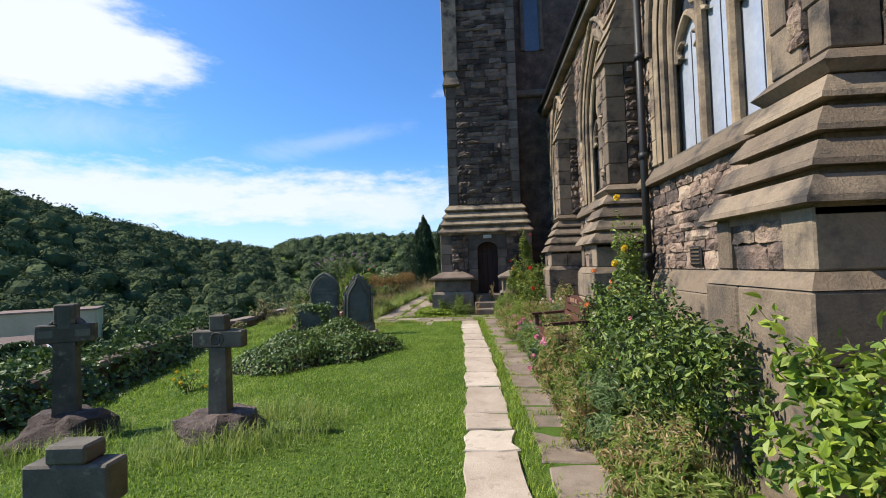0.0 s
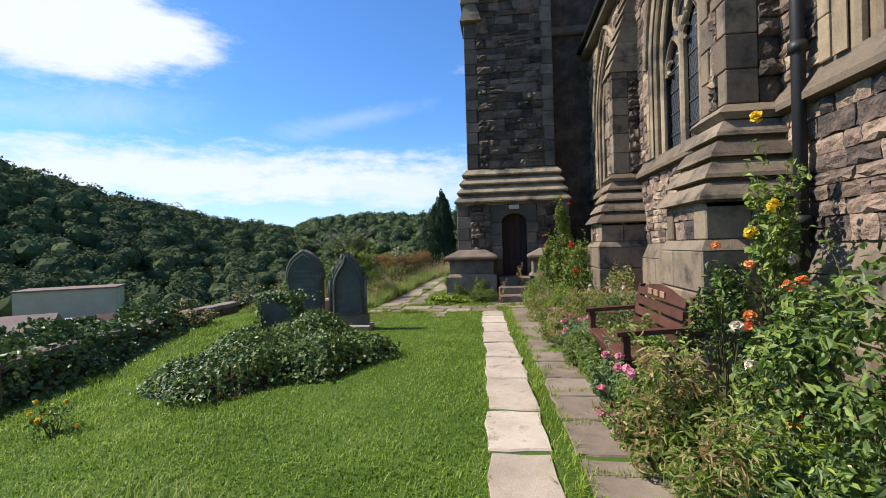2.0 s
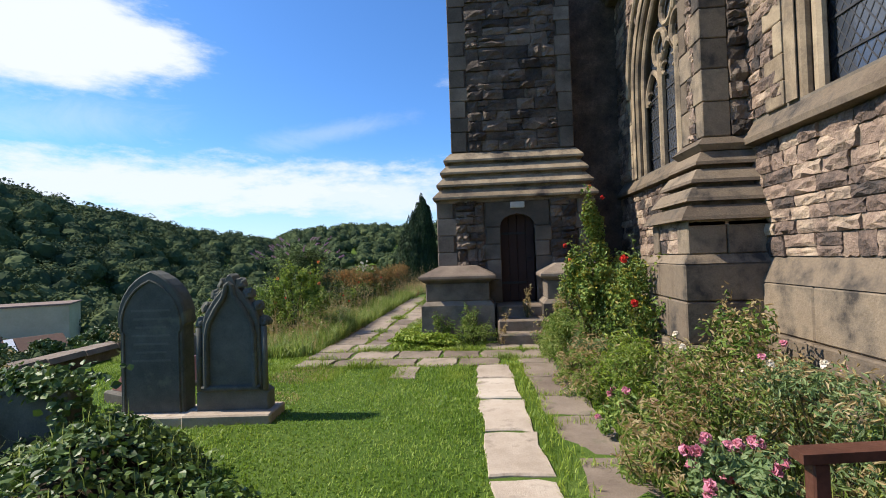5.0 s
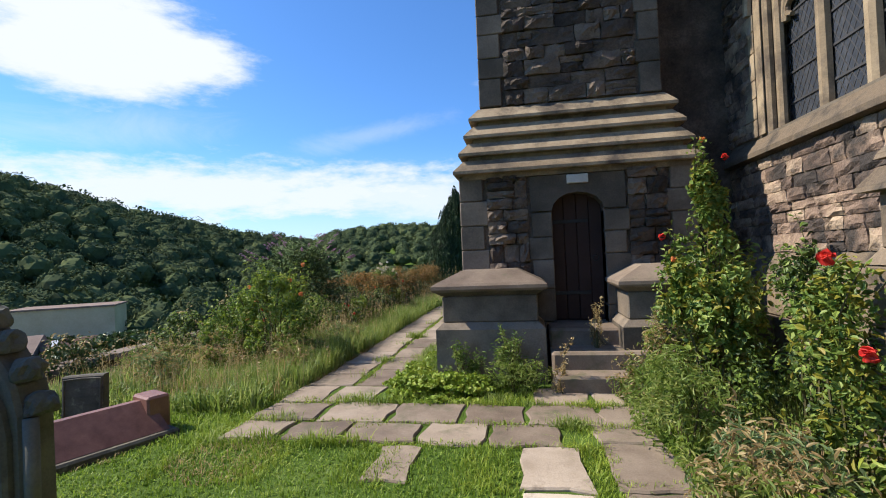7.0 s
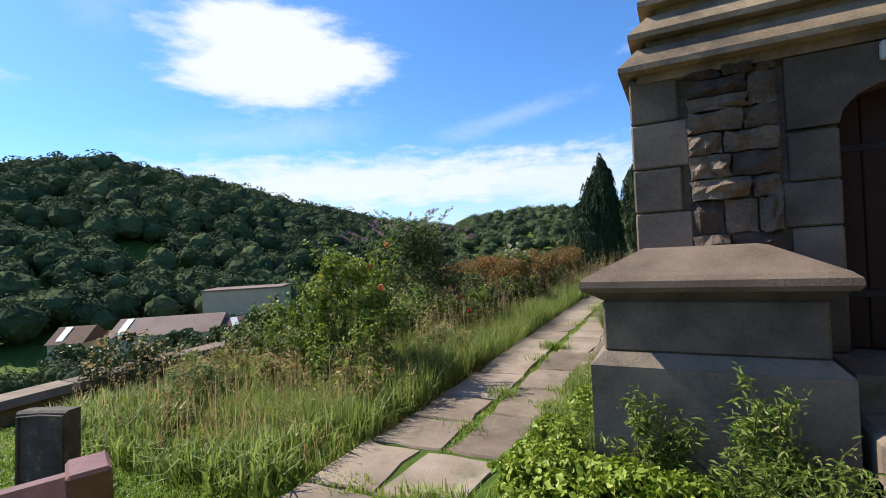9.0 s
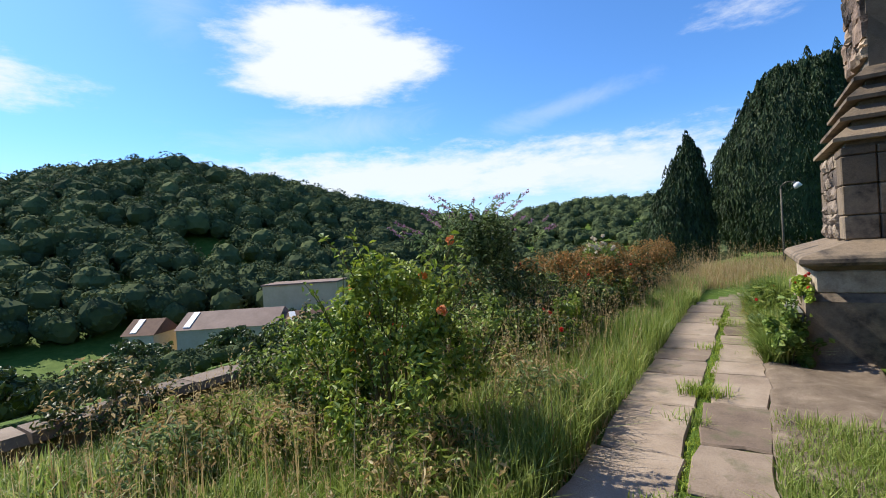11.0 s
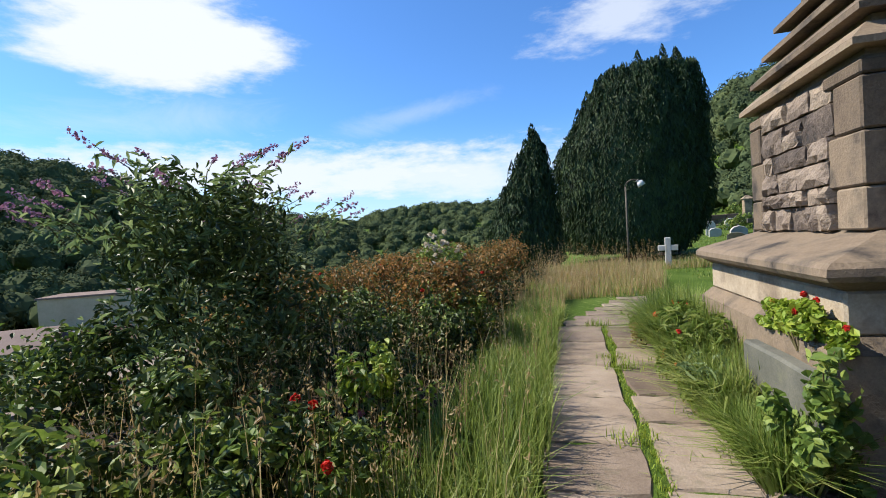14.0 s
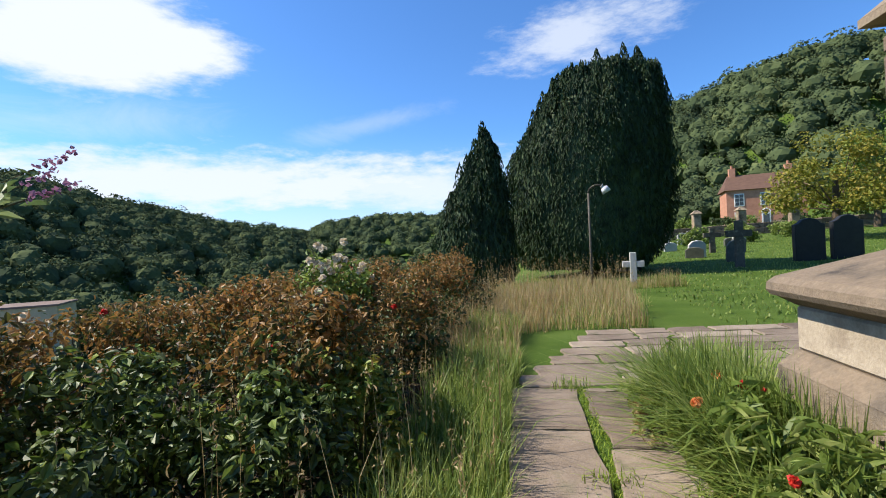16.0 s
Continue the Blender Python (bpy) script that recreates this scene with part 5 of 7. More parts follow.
def headstone(x, y, z, outline, d, mat, label, rz=0, tilt=0, panel=True, plinth=None, frame_w=0.0):
    """A gravestone from half its outline (half-width, height), mirrored."""
    s = new("gravestone")
    s.matrix_basis = pose(x, y, z, tilt, 0, rz)
    tagged(s, label, "gravestone", "gravestones of the churchyard")
    full = [(-w, h) for w, h in outline] + [(w, h) for w, h in reversed(outline) if w > 0.001]
    g = Geo()
    g.prism([(w, -d / 2 + 0.02, h) for w, h in full], [(w, d / 2, h) for w, h in full])
    g.prism([(w * 0.96, -d / 2, max(h - 0.015, 0)) for w, h in full], [(w, -d / 2 + 0.0201, h) for w, h in full])
    put("slab", g, mat, s)
    if panel:
        hi = max(h for w, h in full)
        pts = [(w * 0.76, -d / 2 - 0.002, 0.14 + (h - 0.05) * 0.84) for w, h in full]
        if frame_w:
            pts = [(w * 0.8, -d / 2 - 0.002, max(0.27, h - 0.1)) for w, h in full if h > 0.24 or h == 0.0]
        else:
            pts = [(w * 0.86, -d / 2 - 0.002, 0.05 + (h - 0.05) * 0.93) for w, h in full]
        put("panel_moulding", Geo().bar(pts + pts[:1], frame_w or 0.022, 0.04 if frame_w else 0.014, (0, -1, 0)), mat, s)
        g = Geo()
        for i in range(2 if frame_w else 7):
            ww = 0.2 - 0.02 * (i % 3)
            g.box(-ww, ww, -d / 2 - 0.004, -d / 2 + 0.002, hi * 0.72 - i * 0.085, hi * 0.72 - i * 0.085 + 0.022, 0.0)
        put("worn_lettering", g, mat, s)
    if plinth:
        put("plinth", Geo().box(-plinth[0], plinth[0], -plinth[1] - 0.06, plinth[1], -0.15, 0.045, 0.015), M_SLAB, s)
    return s


arc = [(0.52 * math.cos(a) - 0.165, 1.0 + 0.52 * math.sin(a)) for a in np.linspace(0, math.acos(0.165 / 0.52), 8)]
headstone(-3.68, 11.2, 0.03, [(0.33, 0.0), (0.33, 0.92), (0.355, 0.95)] + arc[:-1] + [(0.0, 1.495)], 0.2, M_GRAVE, "tall pointed grey slate gravestone with worn lettering", rz=4, plinth=(0.44, 0.18))
ogee = [(0.37, 0.0), (0.37, 0.22), (0.31, 0.26), (0.3, 0.9), (0.27, 1.02), (0.17, 1.17), (0.07, 1.28), (0.03, 1.4), (0.0, 1.42)]
g2 = headstone(-2.84, 11.2, 0.05, ogee, 0.16, M_GRAVE, "gothic gravestone with ogee head and carved crockets", rz=4, plinth=(0.44, 0.18), frame_w=0.05)
for s in (-1, 1):
    for w, h in ((0.3, 0.92), (0.24, 1.07), (0.14, 1.2), (0.07, 1.31)):
        me = boulder(0.062, 0.07, 0.07, w * 30 + s)
        me.materials[0] = M_GRAVE
        put("crocket", me, None, g2).location = (s * (w + 0.02), 0, h)
    put("colonnette", Geo().tube([(s * 0.335, -0.06, 0.24), (s * 0.335, -0.06, 0.88)], 0.03, 8), M_GRAVE, g2, True)
headstone(-3.42, 9.62, 0.12, [(0.29, 0.0), (0.29, 0.6), (0.2, 0.65), (0.0, 0.67)], 0.12, M_GRAVE, "short grey headstone half swallowed by ivy", rz=3, panel=False)
headstone(-5.03, 13.72, gz(-5, 13.7) - 0.02, [(0.2, 0.0), (0.2, 0.54), (0.0, 0.545)], 0.12, M_CROSS, "small square grey headstone leaning in the grass", rz=22, tilt=-4)
ledger = thing("grave_ledger", -4.35, 12.75, gz(-4.3, 12.8), "coped red granite grave ledger in long grass", "grave", rz=-24)
put("coped_slab", Geo().prism([(-0.3, -0.85, 0.08), (0.3, -0.85, 0.08), (0.3, 0.85, 0.08), (-0.3, 0.85, 0.08)], [(-0.06, -0.8, 0.34), (0.02, -0.8, 0.34), (0.02, 0.8, 0.34), (-0.06, 0.8, 0.34)]), M_REDGRAN, ledger)
put("kerb", Geo().box(-0.36, 0.36, -0.92, 0.92, -0.15, 0.075, 0.02), M_CROSS, ledger)
put("end_block", Geo().box(-0.16, 0.16, 0.72, 0.93, 0.0, 0.38, 0.02), M_REDGRAN, ledger)

# grave slab leaning by the north plinth
gs = headstone(-1.68, 20.25, 0.0, [(0.48, 0.0), (0.48, 0.56), (0.0, 0.57)], 0.09, M_GRAVE, "plain dark slate slab leaning against the tower plinth", rz=-88, tilt=0, panel=False)

# far cross, lamp and graves beyond the terrace
wc = thing("stone_cross", 0.25, 33.7, gz(0.25, 33.7), "small white stone cross in long grass", "gravestone", "stone crosses on the lawn", rz=-6)
put("shaft", Geo().box(-0.09, 0.09, -0.06, 0.06, 0, 0.98, 0.015), M_PALE, wc)
put("crossbar", Geo().box(-0.3, 0.3, -0.055, 0.055, 0.55, 0.73, 0.015), M_PALE, wc)


def lamp_post(x, y):
    z = gz(x, y)
    l = thing("street_lamp", x, y, z, "thin grey lamp post with a curved bracket", "lamp")
    top = 2.7 - z
    put("pole", Geo().tube([(0, 0, 0), (0, 0, top - 0.1)], 0.035, 8, 0.025), M_CROSS, l, True)
    put("bracket", Geo().tube([(0.22 - 0.22 * math.cos(a), 0, top - 0.1 + 0.2 * math.sin(a)) for a in np.linspace(0, 2.2, 9)], 0.02, 6), M_CROSS, l, True)
    put("lantern", Geo().tube([(0.33, 0, top + 0.08), (0.39, 0, top + 0.02), (0.46, 0, top - 0.1)], 0.06, 8, 0.12), M_WHITE, l, True)


lamp_post(-1.15, 32.0)
r = rng(61)
for i in range(16):
    y = r.uniform(39, 56)
    x = 0.6 + (y - 33) * 0.42 + r.uniform(-2.6, 3.6)
    h, w = r.uniform(0.5, 1.0), r.uniform(0.25, 0.42)
    headstone(x, y, gz(x, y) - 0.05, [(w, 0), (w, h * 0.8), (w * 0.6, h), (0, h * 1.06)], 0.14, M_GRAVE if r.random() < 0.5 else M_PALE, "weathered far-off gravestone in rough grass", rz=r.uniform(-15, 15), tilt=r.uniform(-5, 5), panel=False)
for x, y, h in ((4.9, 38, 1.7), (7.0, 46, 1.3), (13.2, 42, 1.5)):
    stone_cross(x, y, gz(x, y), h, 0.42, h * 0.72, 0.24, 0.2, "dark stone memorial cross among far graves", None, ring=False)
for x in (8.0, 9.3):
    headstone(x, 39.5, gz(x, 39.5) - 0.05, [(0.55, 0), (0.55, 1.45), (0.4, 1.5), (0.25, 1.64), (0, 1.7)], 0.2, M_IRON, "tall dark memorial stone beyond the terrace", rz=5, panel=False)

# terrace wall and hedge before the house
tw = thing("garden_wall", 12, 62, gz(12, 62), "grey stone retaining wall below the house garden", "wall", kind="structure")
inv = tw.matrix_basis.inverted()
r = rng(63)
x = 2.0
while x < 40:
    w = r.uniform(0.9, 1.8)
    zb = gz(x, 63)
    for j in range(3):
        put("wall_block", Geo().box(x, x + w - 0.02, 63 + r.uniform(-0.03, 0.03), 63.6, zb - 0.3 + 0.42 * j, zb + 0.11 + 0.42 * j, 0.03), M_ASHLAR, tw).matrix_parent_inverse = inv
    x += w
for x in (4.5, 8.5, 12.0, 15.5, 19.5):
    z = gz(x, 62.5)
    gp = thing("gate_pier", x, 62.4, z, "pale square stone pier of the garden wall", "pier", "garden wall piers")
    put("shaft", Geo().box(-0.3, 0.3, -0.3, 0.3, -0.3, 2.1, 0.03), M_TRIM, gp)
    put("cap", Geo().prism([(-0.4, -0.4, 2.1), (0.4, -0.4, 2.1), (0.4, 0.4, 2.1), (-0.4, 0.4, 2.1)], [(-0.1, -0.1, 2.4), (0.1, -0.1, 2.4), (0.1, 0.1, 2.4), (-0.1, 0.1, 2.4)]), M_TRIM, gp)


def brick_house(x, y, z, rz):
    h = thing("house", x, y, z, "two-storey orange brick house with white sash windows", "house", rz=rz)
    W, D, H = 9.0, 6.0, 5.4
    put("wall", Geo().box(0, W, 0, D, -2, H, 0.02), M_BRICK, h)
    put("roof", Geo().prism([(-0.3, -0.3, H + 0.01), (W + 0.3, -0.3, H + 0.01), (W + 0.3, D + 0.3, H + 0.01), (-0.3, D + 0.3, H + 0.01)], [(0.6, D / 2 - 0.05, H + 2.3), (W - 0.6, D / 2 - 0.05, H + 2.3), (W - 0.6, D / 2 + 0.05, H + 2.3), (0.6, D / 2 + 0.05, H + 2.3)]), M_ROOFTILE, h)
    for cx in (1.2, W - 1.2):
        ch = put("chimney", Geo().box(cx - 0.4, cx + 0.4, D / 2 - 0.4, D / 2 + 0.4, H + 1.2, H + 3.3, 0.03), M_BRICK, h)
        put("chimney_pot", Geo().tube([(cx, D / 2, H + 3.3), (cx, D / 2, H + 3.75)], 0.14, 8), M_BRICK, ch)
    for cx in (1.5, 4.5, 7.5):
        for zz in (0.7, 3.2):
            if cx == 4.5 and zz < 1:
                continue
            wn = put("window", Geo().box(cx - 0.6, cx + 0.6, -0.06, 0.02, zz, zz + 1.7, 0.02), M_WHITE, h)
            for i in range(2):
                for j in range(3):
                    put("pane", Geo().box(cx - 0.48 + i * 0.5, cx - 0.04 + i * 0.5, -0.075, -0.055, zz + 0.12 + j * 0.51, zz + 0.57 + j * 0.51, 0.0), M_GLASS, wn)
    d = put("door", Geo().box(4.0, 5.0, -0.08, 0.02, -0.3, 2.2, 0.02), M_WHITE, h)
    put("fanlight", Geo().tube([(4.5 + 0.5 * math.cos(a), -0.05, 2.2 + 0.5 * math.sin(a)) for a in np.linspace(0, math.pi, 9)], 0.08, 6), M_WHITE, d)
    put("door_panel", Geo().box(4.15, 4.85, -0.1, -0.08, 0.0, 2.0, 0.02), M_GLASS, d)


brick_house(25.2, 89, 1.9, -14)

# buildings in the valley
def shed(x, y, z, w, d, h, roof, wall, rz, label, ridge=0.0, name="shed"):
    s = thing(name, x, y, z, label, "building", "valley buildings", rz=rz)
    put("wall", Geo().box(0, w, 0, d, -8, h, 0.0), wall, s)
    rf = put("roof", Geo().prism([(-0.2, -0.2, h + 0.01), (w + 0.2, -0.2, h + 0.01), (w + 0.2, d + 0.2, h + 0.01), (-0.2, d + 0.2, h + 0.01)],
                                 [(-0.2, d / 2 - 0.1 if ridge else -0.2, h + 0.25 + ridge), (w + 0.2, d / 2 - 0.1 if ridge else -0.2, h + 0.25 + ridge), (w + 0.2, d / 2 + 0.1 if ridge else d + 0.2, h + 0.25 + ridge), (-0.2, d / 2 + 0.1 if ridge else d + 0.2, h + 0.25 + ridge)]), roof, s)
    if ridge:
        for i in range(1):
            put("rooflight", Geo().prism([(i * 3 + 0.8, 0.2, h + 0.1), (i * 3 + 1.6, 0.2, h + 0.1), (i * 3 + 1.6, d / 2 - 0.3, h + ridge), (i * 3 + 0.8, d / 2 - 0.3, h + ridge)],
                                         [(i * 3 + 0.8, 0.2, h + 0.36), (i * 3 + 1.6, 0.2, h + 0.36), (i * 3 + 1.6, d / 2 - 0.3, h + ridge + 0.26), (i * 3 + 0.8, d / 2 - 0.3, h + ridge + 0.26)]), M_WHITE, rf)


shed(-71, 62.5, -5.4, 12.6, 7, 1.8, M_SHEET, M_TAN, 32, "long flat-roofed tan industrial building in the valley")
shed(-63, 44, -9.8, 12.5, 7, 2.6, M_SHEET, M_TAN, 34, "pale sheet-roofed workshop in the valley", 1.6, "workshop")
shed(-68, 40, -9.8, 4, 5, 2.4, M_ROOFTILE, M_TAN, 30, "low tile-roofed valley house", 1.5, "workshop")
shed(-52, 52, -9.8, 6, 5, 2.2, M_ROOFTILE, M_BRICK, 60, "low brick building among valley trees", 1.3, "workshop")


# ---- bench ----
def bench():
    b = thing("bench", 1.12, 7.15, 0.0, "brown-stained wooden slatted park bench with brass plates", "bench")
    L = 1.66
    for y in (0.0, L - 0.07):
        put("leg", Geo().box(0.0, 0.07, y, y + 0.07, 0, 0.63, 0.008), M_BENCH, b)
        put("leg", Geo().prism([(0.52, y, 0), (0.59, y, 0), (0.59, y + 0.07, 0), (0.52, y + 0.07, 0)], [(0.62, y, 0.98), (0.68, y, 0.98), (0.68, y + 0.07, 0.98), (0.62, y + 0.07, 0.98)]), M_BENCH, b)
        put("armrest", Geo().prism([(-0.05, y - 0.015, 0.632), (0.6, y - 0.015, 0.672), (0.6, y + 0.085, 0.672), (-0.05, y + 0.085, 0.632)], [(-0.05, y - 0.015, 0.675), (0.6, y - 0.015, 0.715), (0.6, y + 0.085, 0.715), (-0.05, y + 0.085, 0.675)]), M_BENCH, b)
        put("seat_rail", Geo().box(0.07, 0.54, y + 0.005, y + 0.06, 0.33, 0.4, 0.006), M_BENCH, b)
    put("front_rail", Geo().box(0.005, 0.04, 0.07, L - 0.07, 0.31, 0.4, 0.006), M_BENCH, b)
    for i in range(4):
        put("seat_slat", Geo().box(-0.02 + i * 0.135, 0.1 + i * 0.135, -0.01, L + 0.01, 0.404, 0.432, 0.008), M_BENCH, b)
    for i, (z, hh) in enumerate(((0.5, 0.09), (0.63, 0.09), (0.76, 0.09))):
        x = 0.53 + (z - 0.3) * 0.105
        put("back_slat", Geo().prism([(x - 0.03, 0.07, z), (x, 0.07, z), (x, L - 0.07, z), (x - 0.03, L - 0.07, z)], [(x - 0.02, 0.07, z + hh), (x + 0.01, 0.07, z + hh), (x + 0.01, L - 0.07, z + hh), (x - 0.02, L - 0.07, z + hh)]), M_BENCH, b)
    n, loops = 12, []
    for i in range(n + 1):
        y = 0.07 + (L - 0.14) * i / n
        z = 0.95 + 0.085 * math.sin(math.pi * min(1, max(0, (y - 0.25) / (L - 0.5))))
        loops.append([(0.575, y, 0.875), (0.61, y, 0.875), (0.622, y, z), (0.59, y, z)])
    g = Geo().loft(loops)
    put("top_rail", g, M_BENCH, b)
    for y in (0.66, 0.86, 1.06):
        put("plate", Geo().box(0.564, 0.58, y - 0.065, y + 0.065, 0.91, 0.975, 0.002), M_PLATE, b)


bench()

# ---- plants ----
def on_path(x, y):
    """Where paving lies bare: no turf grows there."""
    m = np.interp(y, (-3, 3.2, 7.5, 12.6), (0.27, 0.205, 0.09, -0.17))
    w = 0.02 * np.sin(y * 9) + 0.02 * np.sin(y * 23)
    a = (np.abs(x - m) < 0.215 + w) & (y < 13.25)
    b = (np.abs(x - m - 0.63) < 0.2 + 2 * w) & (y < 13.6) & (np.sin(y * 7.3) > -0.93)
    joint = np.minimum(np.abs(y - 13.74), np.abs(y - 14.32))
    c = (y > 13.32) & (y < 14.95) & (x > -3.1) & (x < 0.8) & ((y < 14.34) | (x < -1.9) | (x > -0.28)) & (joint > 0.045) & (np.sin(x * 3.1 + 1) * np.sin(y * 4.7) < 0.8)
    d = (y >= 14.95) & (y < 24) & (((x > -3.06) & (x < -2.5)) | ((x > -2.4) & (x < -1.98)))
    e = (y > 24 + 0.1 * (x + 3)) & (y < 26.8 + 0.1 * (x + 3)) & (x > -3.0) & (x < 2)
    return a | b | c | d | e


def turf(name, n, x0, x1, y0, y1, height, mat, seed, label, width=0.006, lean=0.4, mask=None, clump=0.0, cat="grass", wind=(0, 0)):
    r = rng(seed)
    x, y = r.uniform(x0, x1, n), r.uniform(y0, y1, n)
    if clump:
        keep = np.sin(x * 5.1 + seed) + np.sin(y * 4.3 - x * 2) + r.normal(0, 0.9, n) > -clump
        x, y = x[keep], y[keep]
    k = ~on_path(x, y)
    if mask is not None:
        k &= mask(x, y)
    x, y = x[k], y[k]
    h = np.full(len(x), height) * (0.8 + 0.3 * np.sin(x * 1.7 + y) * np.sin(y * 0.9 - x * 0.6))
    v, f = blades(np.stack([x, y, ground_z(x, y)], 1), h, r, width, lean, wind)
    return put(name, mesh_np(name, v, f, mat), None, label=label, category=cat, kind="stuff")


def west_edge(y):
    return np.interp(y, WALL_Y, WALL_XS) + 0.35


lawn_mask = lambda x, y: (x > west_edge(y)) & (x < np.interp(y, (-3, 3.2, 7.5, 12.6), (0.27, 0.205, 0.09, -0.17)) - 0.22) & ~((np.hypot((x + 3.1) / 1.2, (y - 8.8) / 1.3) < 1))
turf("grass", 115000, -4.2, 0.3, 0.8, 13.3, 0.04, L_GRASS, 1, "close-mown bright green lawn grass", 0.009, 0.8, lawn_mask)
turf("grass", 45000, -7.2, -4.0, 2.0, 13.8, 0.065, L_GRASS, 2, "mown lawn grass towards the boundary wall", 0.011, 0.8, lawn_mask)
turf("grass", 30000, -0.5, 1.1, 0.5, 13.8, 0.1, L_LIME, 3, "yellow-green grass in the joints beside the path", 0.006, 0.8, mask=lambda x, y: x > np.interp(y, (-3, 3.2, 7.5, 12.6), (0.27, 0.205, 0.09, -0.17)) + 0.2)
turf("grass", 4200, -2.52, -2.38, 15, 24, 0.05, L_LIME, 4, "yellow-green grass in the flagstone joint", 0.006, 0.8)
turf("grass", 22000, -3.3, 0.9, 12.5, 15.0, 0.07, L_LIME, 5, "tufts of grass between the paving slabs", 0.007, 0.8, mask=lambda x, y: (y > 13.2) | (np.sin(x * 7) > 0.2))
# long meadow grass by the northern path and along the wall
strip = lambda x, y: (x < -3.04 - 0.06 * np.sin(y * 3)) & (x > west_edge(y)) & ((y < 19.5) | (x > -3.75))
turf("tall_grass", 44000, -5.0, -3.0, 14.9, 27, 0.42, L_TALL, 6, "long green meadow grass beside the flagstones", 0.008, 0.45, strip)
turf("tall_grass", 36000, -7.4, -3.1, 14.3, 18, 0.16, L_TALL, 7, "rough uncut grass towards the boundary wall", 0.008, 0.5, lambda x, y: (x > west_edge(y)) & (y > 14.6 + 0.3 * np.sin(x * 2.2)))
turf("grass", 26000, -7.2, -3.1, 13.2, 15.0, 0.06, L_GRASS, 28, "mown lawn corner before the rough grass", 0.009, 0.8, lambda x, y: x > west_edge(y))
turf("grass", 2600, -3.55, -3.05, 14.6, 18.5, 0.07, L_STRAW, 29, "withered edge of the grass along the flagstones", 0.01, 1.2)
turf("tall_grass", 9000, -3.6, 1.5, 27.0, 34, 0.36, L_TALL, 15, "green long grass among the seeding straw", 0.01, 0.4, lambda x, y: (x < -1.0 + 0.16 * (y - 27)) | (y > 33))
turf("tall_grass", 12000, -3.6, 1.5, 27.0, 34, 0.45, L_STRAW, 8, "tall straw-coloured seeding grass", 0.009, 0.3, lambda x, y: (x < -1.1 + 0.16 * (y - 27)) | (y > 33))
turf("tall_grass", 9000, -6.5, -2.0, 24.5, 31, 0.55, L_STRAW, 9, "dry seeding grass at the end of the shrubs", 0.008, 0.3, lambda x, y: x < -3.0 + 0.16 * (y - 24))
turf("tall_grass", 9000, -2.0, -1.3, 15.2, 18.0, 0.2, L_TALL, 10, "weedy grass at the foot of the tower", 0.007, 0.6, clump=0.2)
turf("tall_grass", 8000, -2.12, -1.78, 19.65, 20.9, 0.44, L_TALL, 30, "arching green leaves before the slate slab", 0.013, 0.7)
turf("tall_grass", 14000, -2.1, -1.6, 20.5, 23.4, 0.72, L_TALL, 11, "arching green crocosmia leaves beside the flagstones", 0.016, 0.7)
turf("grass", 26000, -3, 22, 26.5, 62, 0.1, L_TALL, 12, "rough grass among the far graves", 0.03, 0.7, lambda x, y: (y > 27) & ((x > 0.2) | (y > 34)))
turf("grass", 3500, -4.3, -2.4, 11.6, 13.4, 0.05, L_STRAW, 14, "dry patch of yellowed lawn by the paving", 0.007, 1.0, mask=lambda x, y: np.sin(x * 4) + np.sin(y * 5) > 0.4)
turf("tall_grass", 12000, 0.95, 2.6, 1.0, 14.9, 0.3, L_TALL, 13, "weeds and grass filling the flower bed", 0.008, 0.6)


def stalks(name, n, x0, x1, y0, y1, h, seed, label, mask=None):
    """Dry grass stalks, each with a feathery seed head."""
    r = rng(seed)
    x, y = r.uniform(x0, x1, n), r.uniform(y0, y1, n)
    k = ~on_path(x, y)
    if mask is not None:
        k &= mask(x, y)
    x, y = x[k], y[k]
    p = np.stack([x, y, ground_z(x, y)], 1)
    hh = h * r.uniform(0.6, 1.2, len(x))
    v, f = blades(p, hh, rng(seed + 1), 0.005, 0.18)
    top = v.reshape(-1, 5, 3)[:, 4]
    heads = np.repeat(top, 7, 0) + np.stack([r.normal(0, 0.012, len(top) * 7), r.normal(0, 0.012, len(top) * 7), -r.uniform(0, 0.14, len(top) * 7)], 1)
    lv, lf = leaves(heads, r.normal(0, 1, heads.shape), np.full(len(heads), 0.028), r, 0.3, up=np.array([0, 0, 1.0]))
    v, f = merge([(v, f), (lv, lf)])
    put(name, mesh_np(name, v, f, L_STRAW), None, label=label, category="grass", kind="stuff")


stalks("seed_grass", 700, -5.2, -3.1, 15, 27, 0.75, 21, "dry seed heads above the meadow grass", lambda x, y: x > west_edge(y))
stalks("seed_grass", 220, -7.0, -3.6, 14.6, 18, 0.5, 22, "dry seed heads in rough grass by the wall", lambda x, y: x > west_edge(y))
stalks("seed_grass", 700, -6.6, -3.3, 13.6, 18.2, 0.55, 25, "thin pale stalks through the rough grass", lambda x, y: (x > west_edge(y)) & (y > 13.9 - 0.35 * (x + 3.3)))
turf("weeds", 14000, -6.8, -3.2, 14.0, 18.2, 0.3, L_TALL, 26, "leafy grey-green weeds among the rough grass", 0.02, 0.6, lambda x, y: (x > west_edge(y)) & (np.sin(x * 3.1) + np.sin(y * 2.7 + x) > -0.2))
turf("weeds", 2600, -6.8, -3.2, 14.2, 19.5, 0.4, L_STRAW, 27, "dry yellow grass through the green", 0.006, 0.5, lambda x, y: (x > west_edge(y)) & (np.sin(x * 2.3 + 1) + np.sin(y * 3.1) > 0.0))
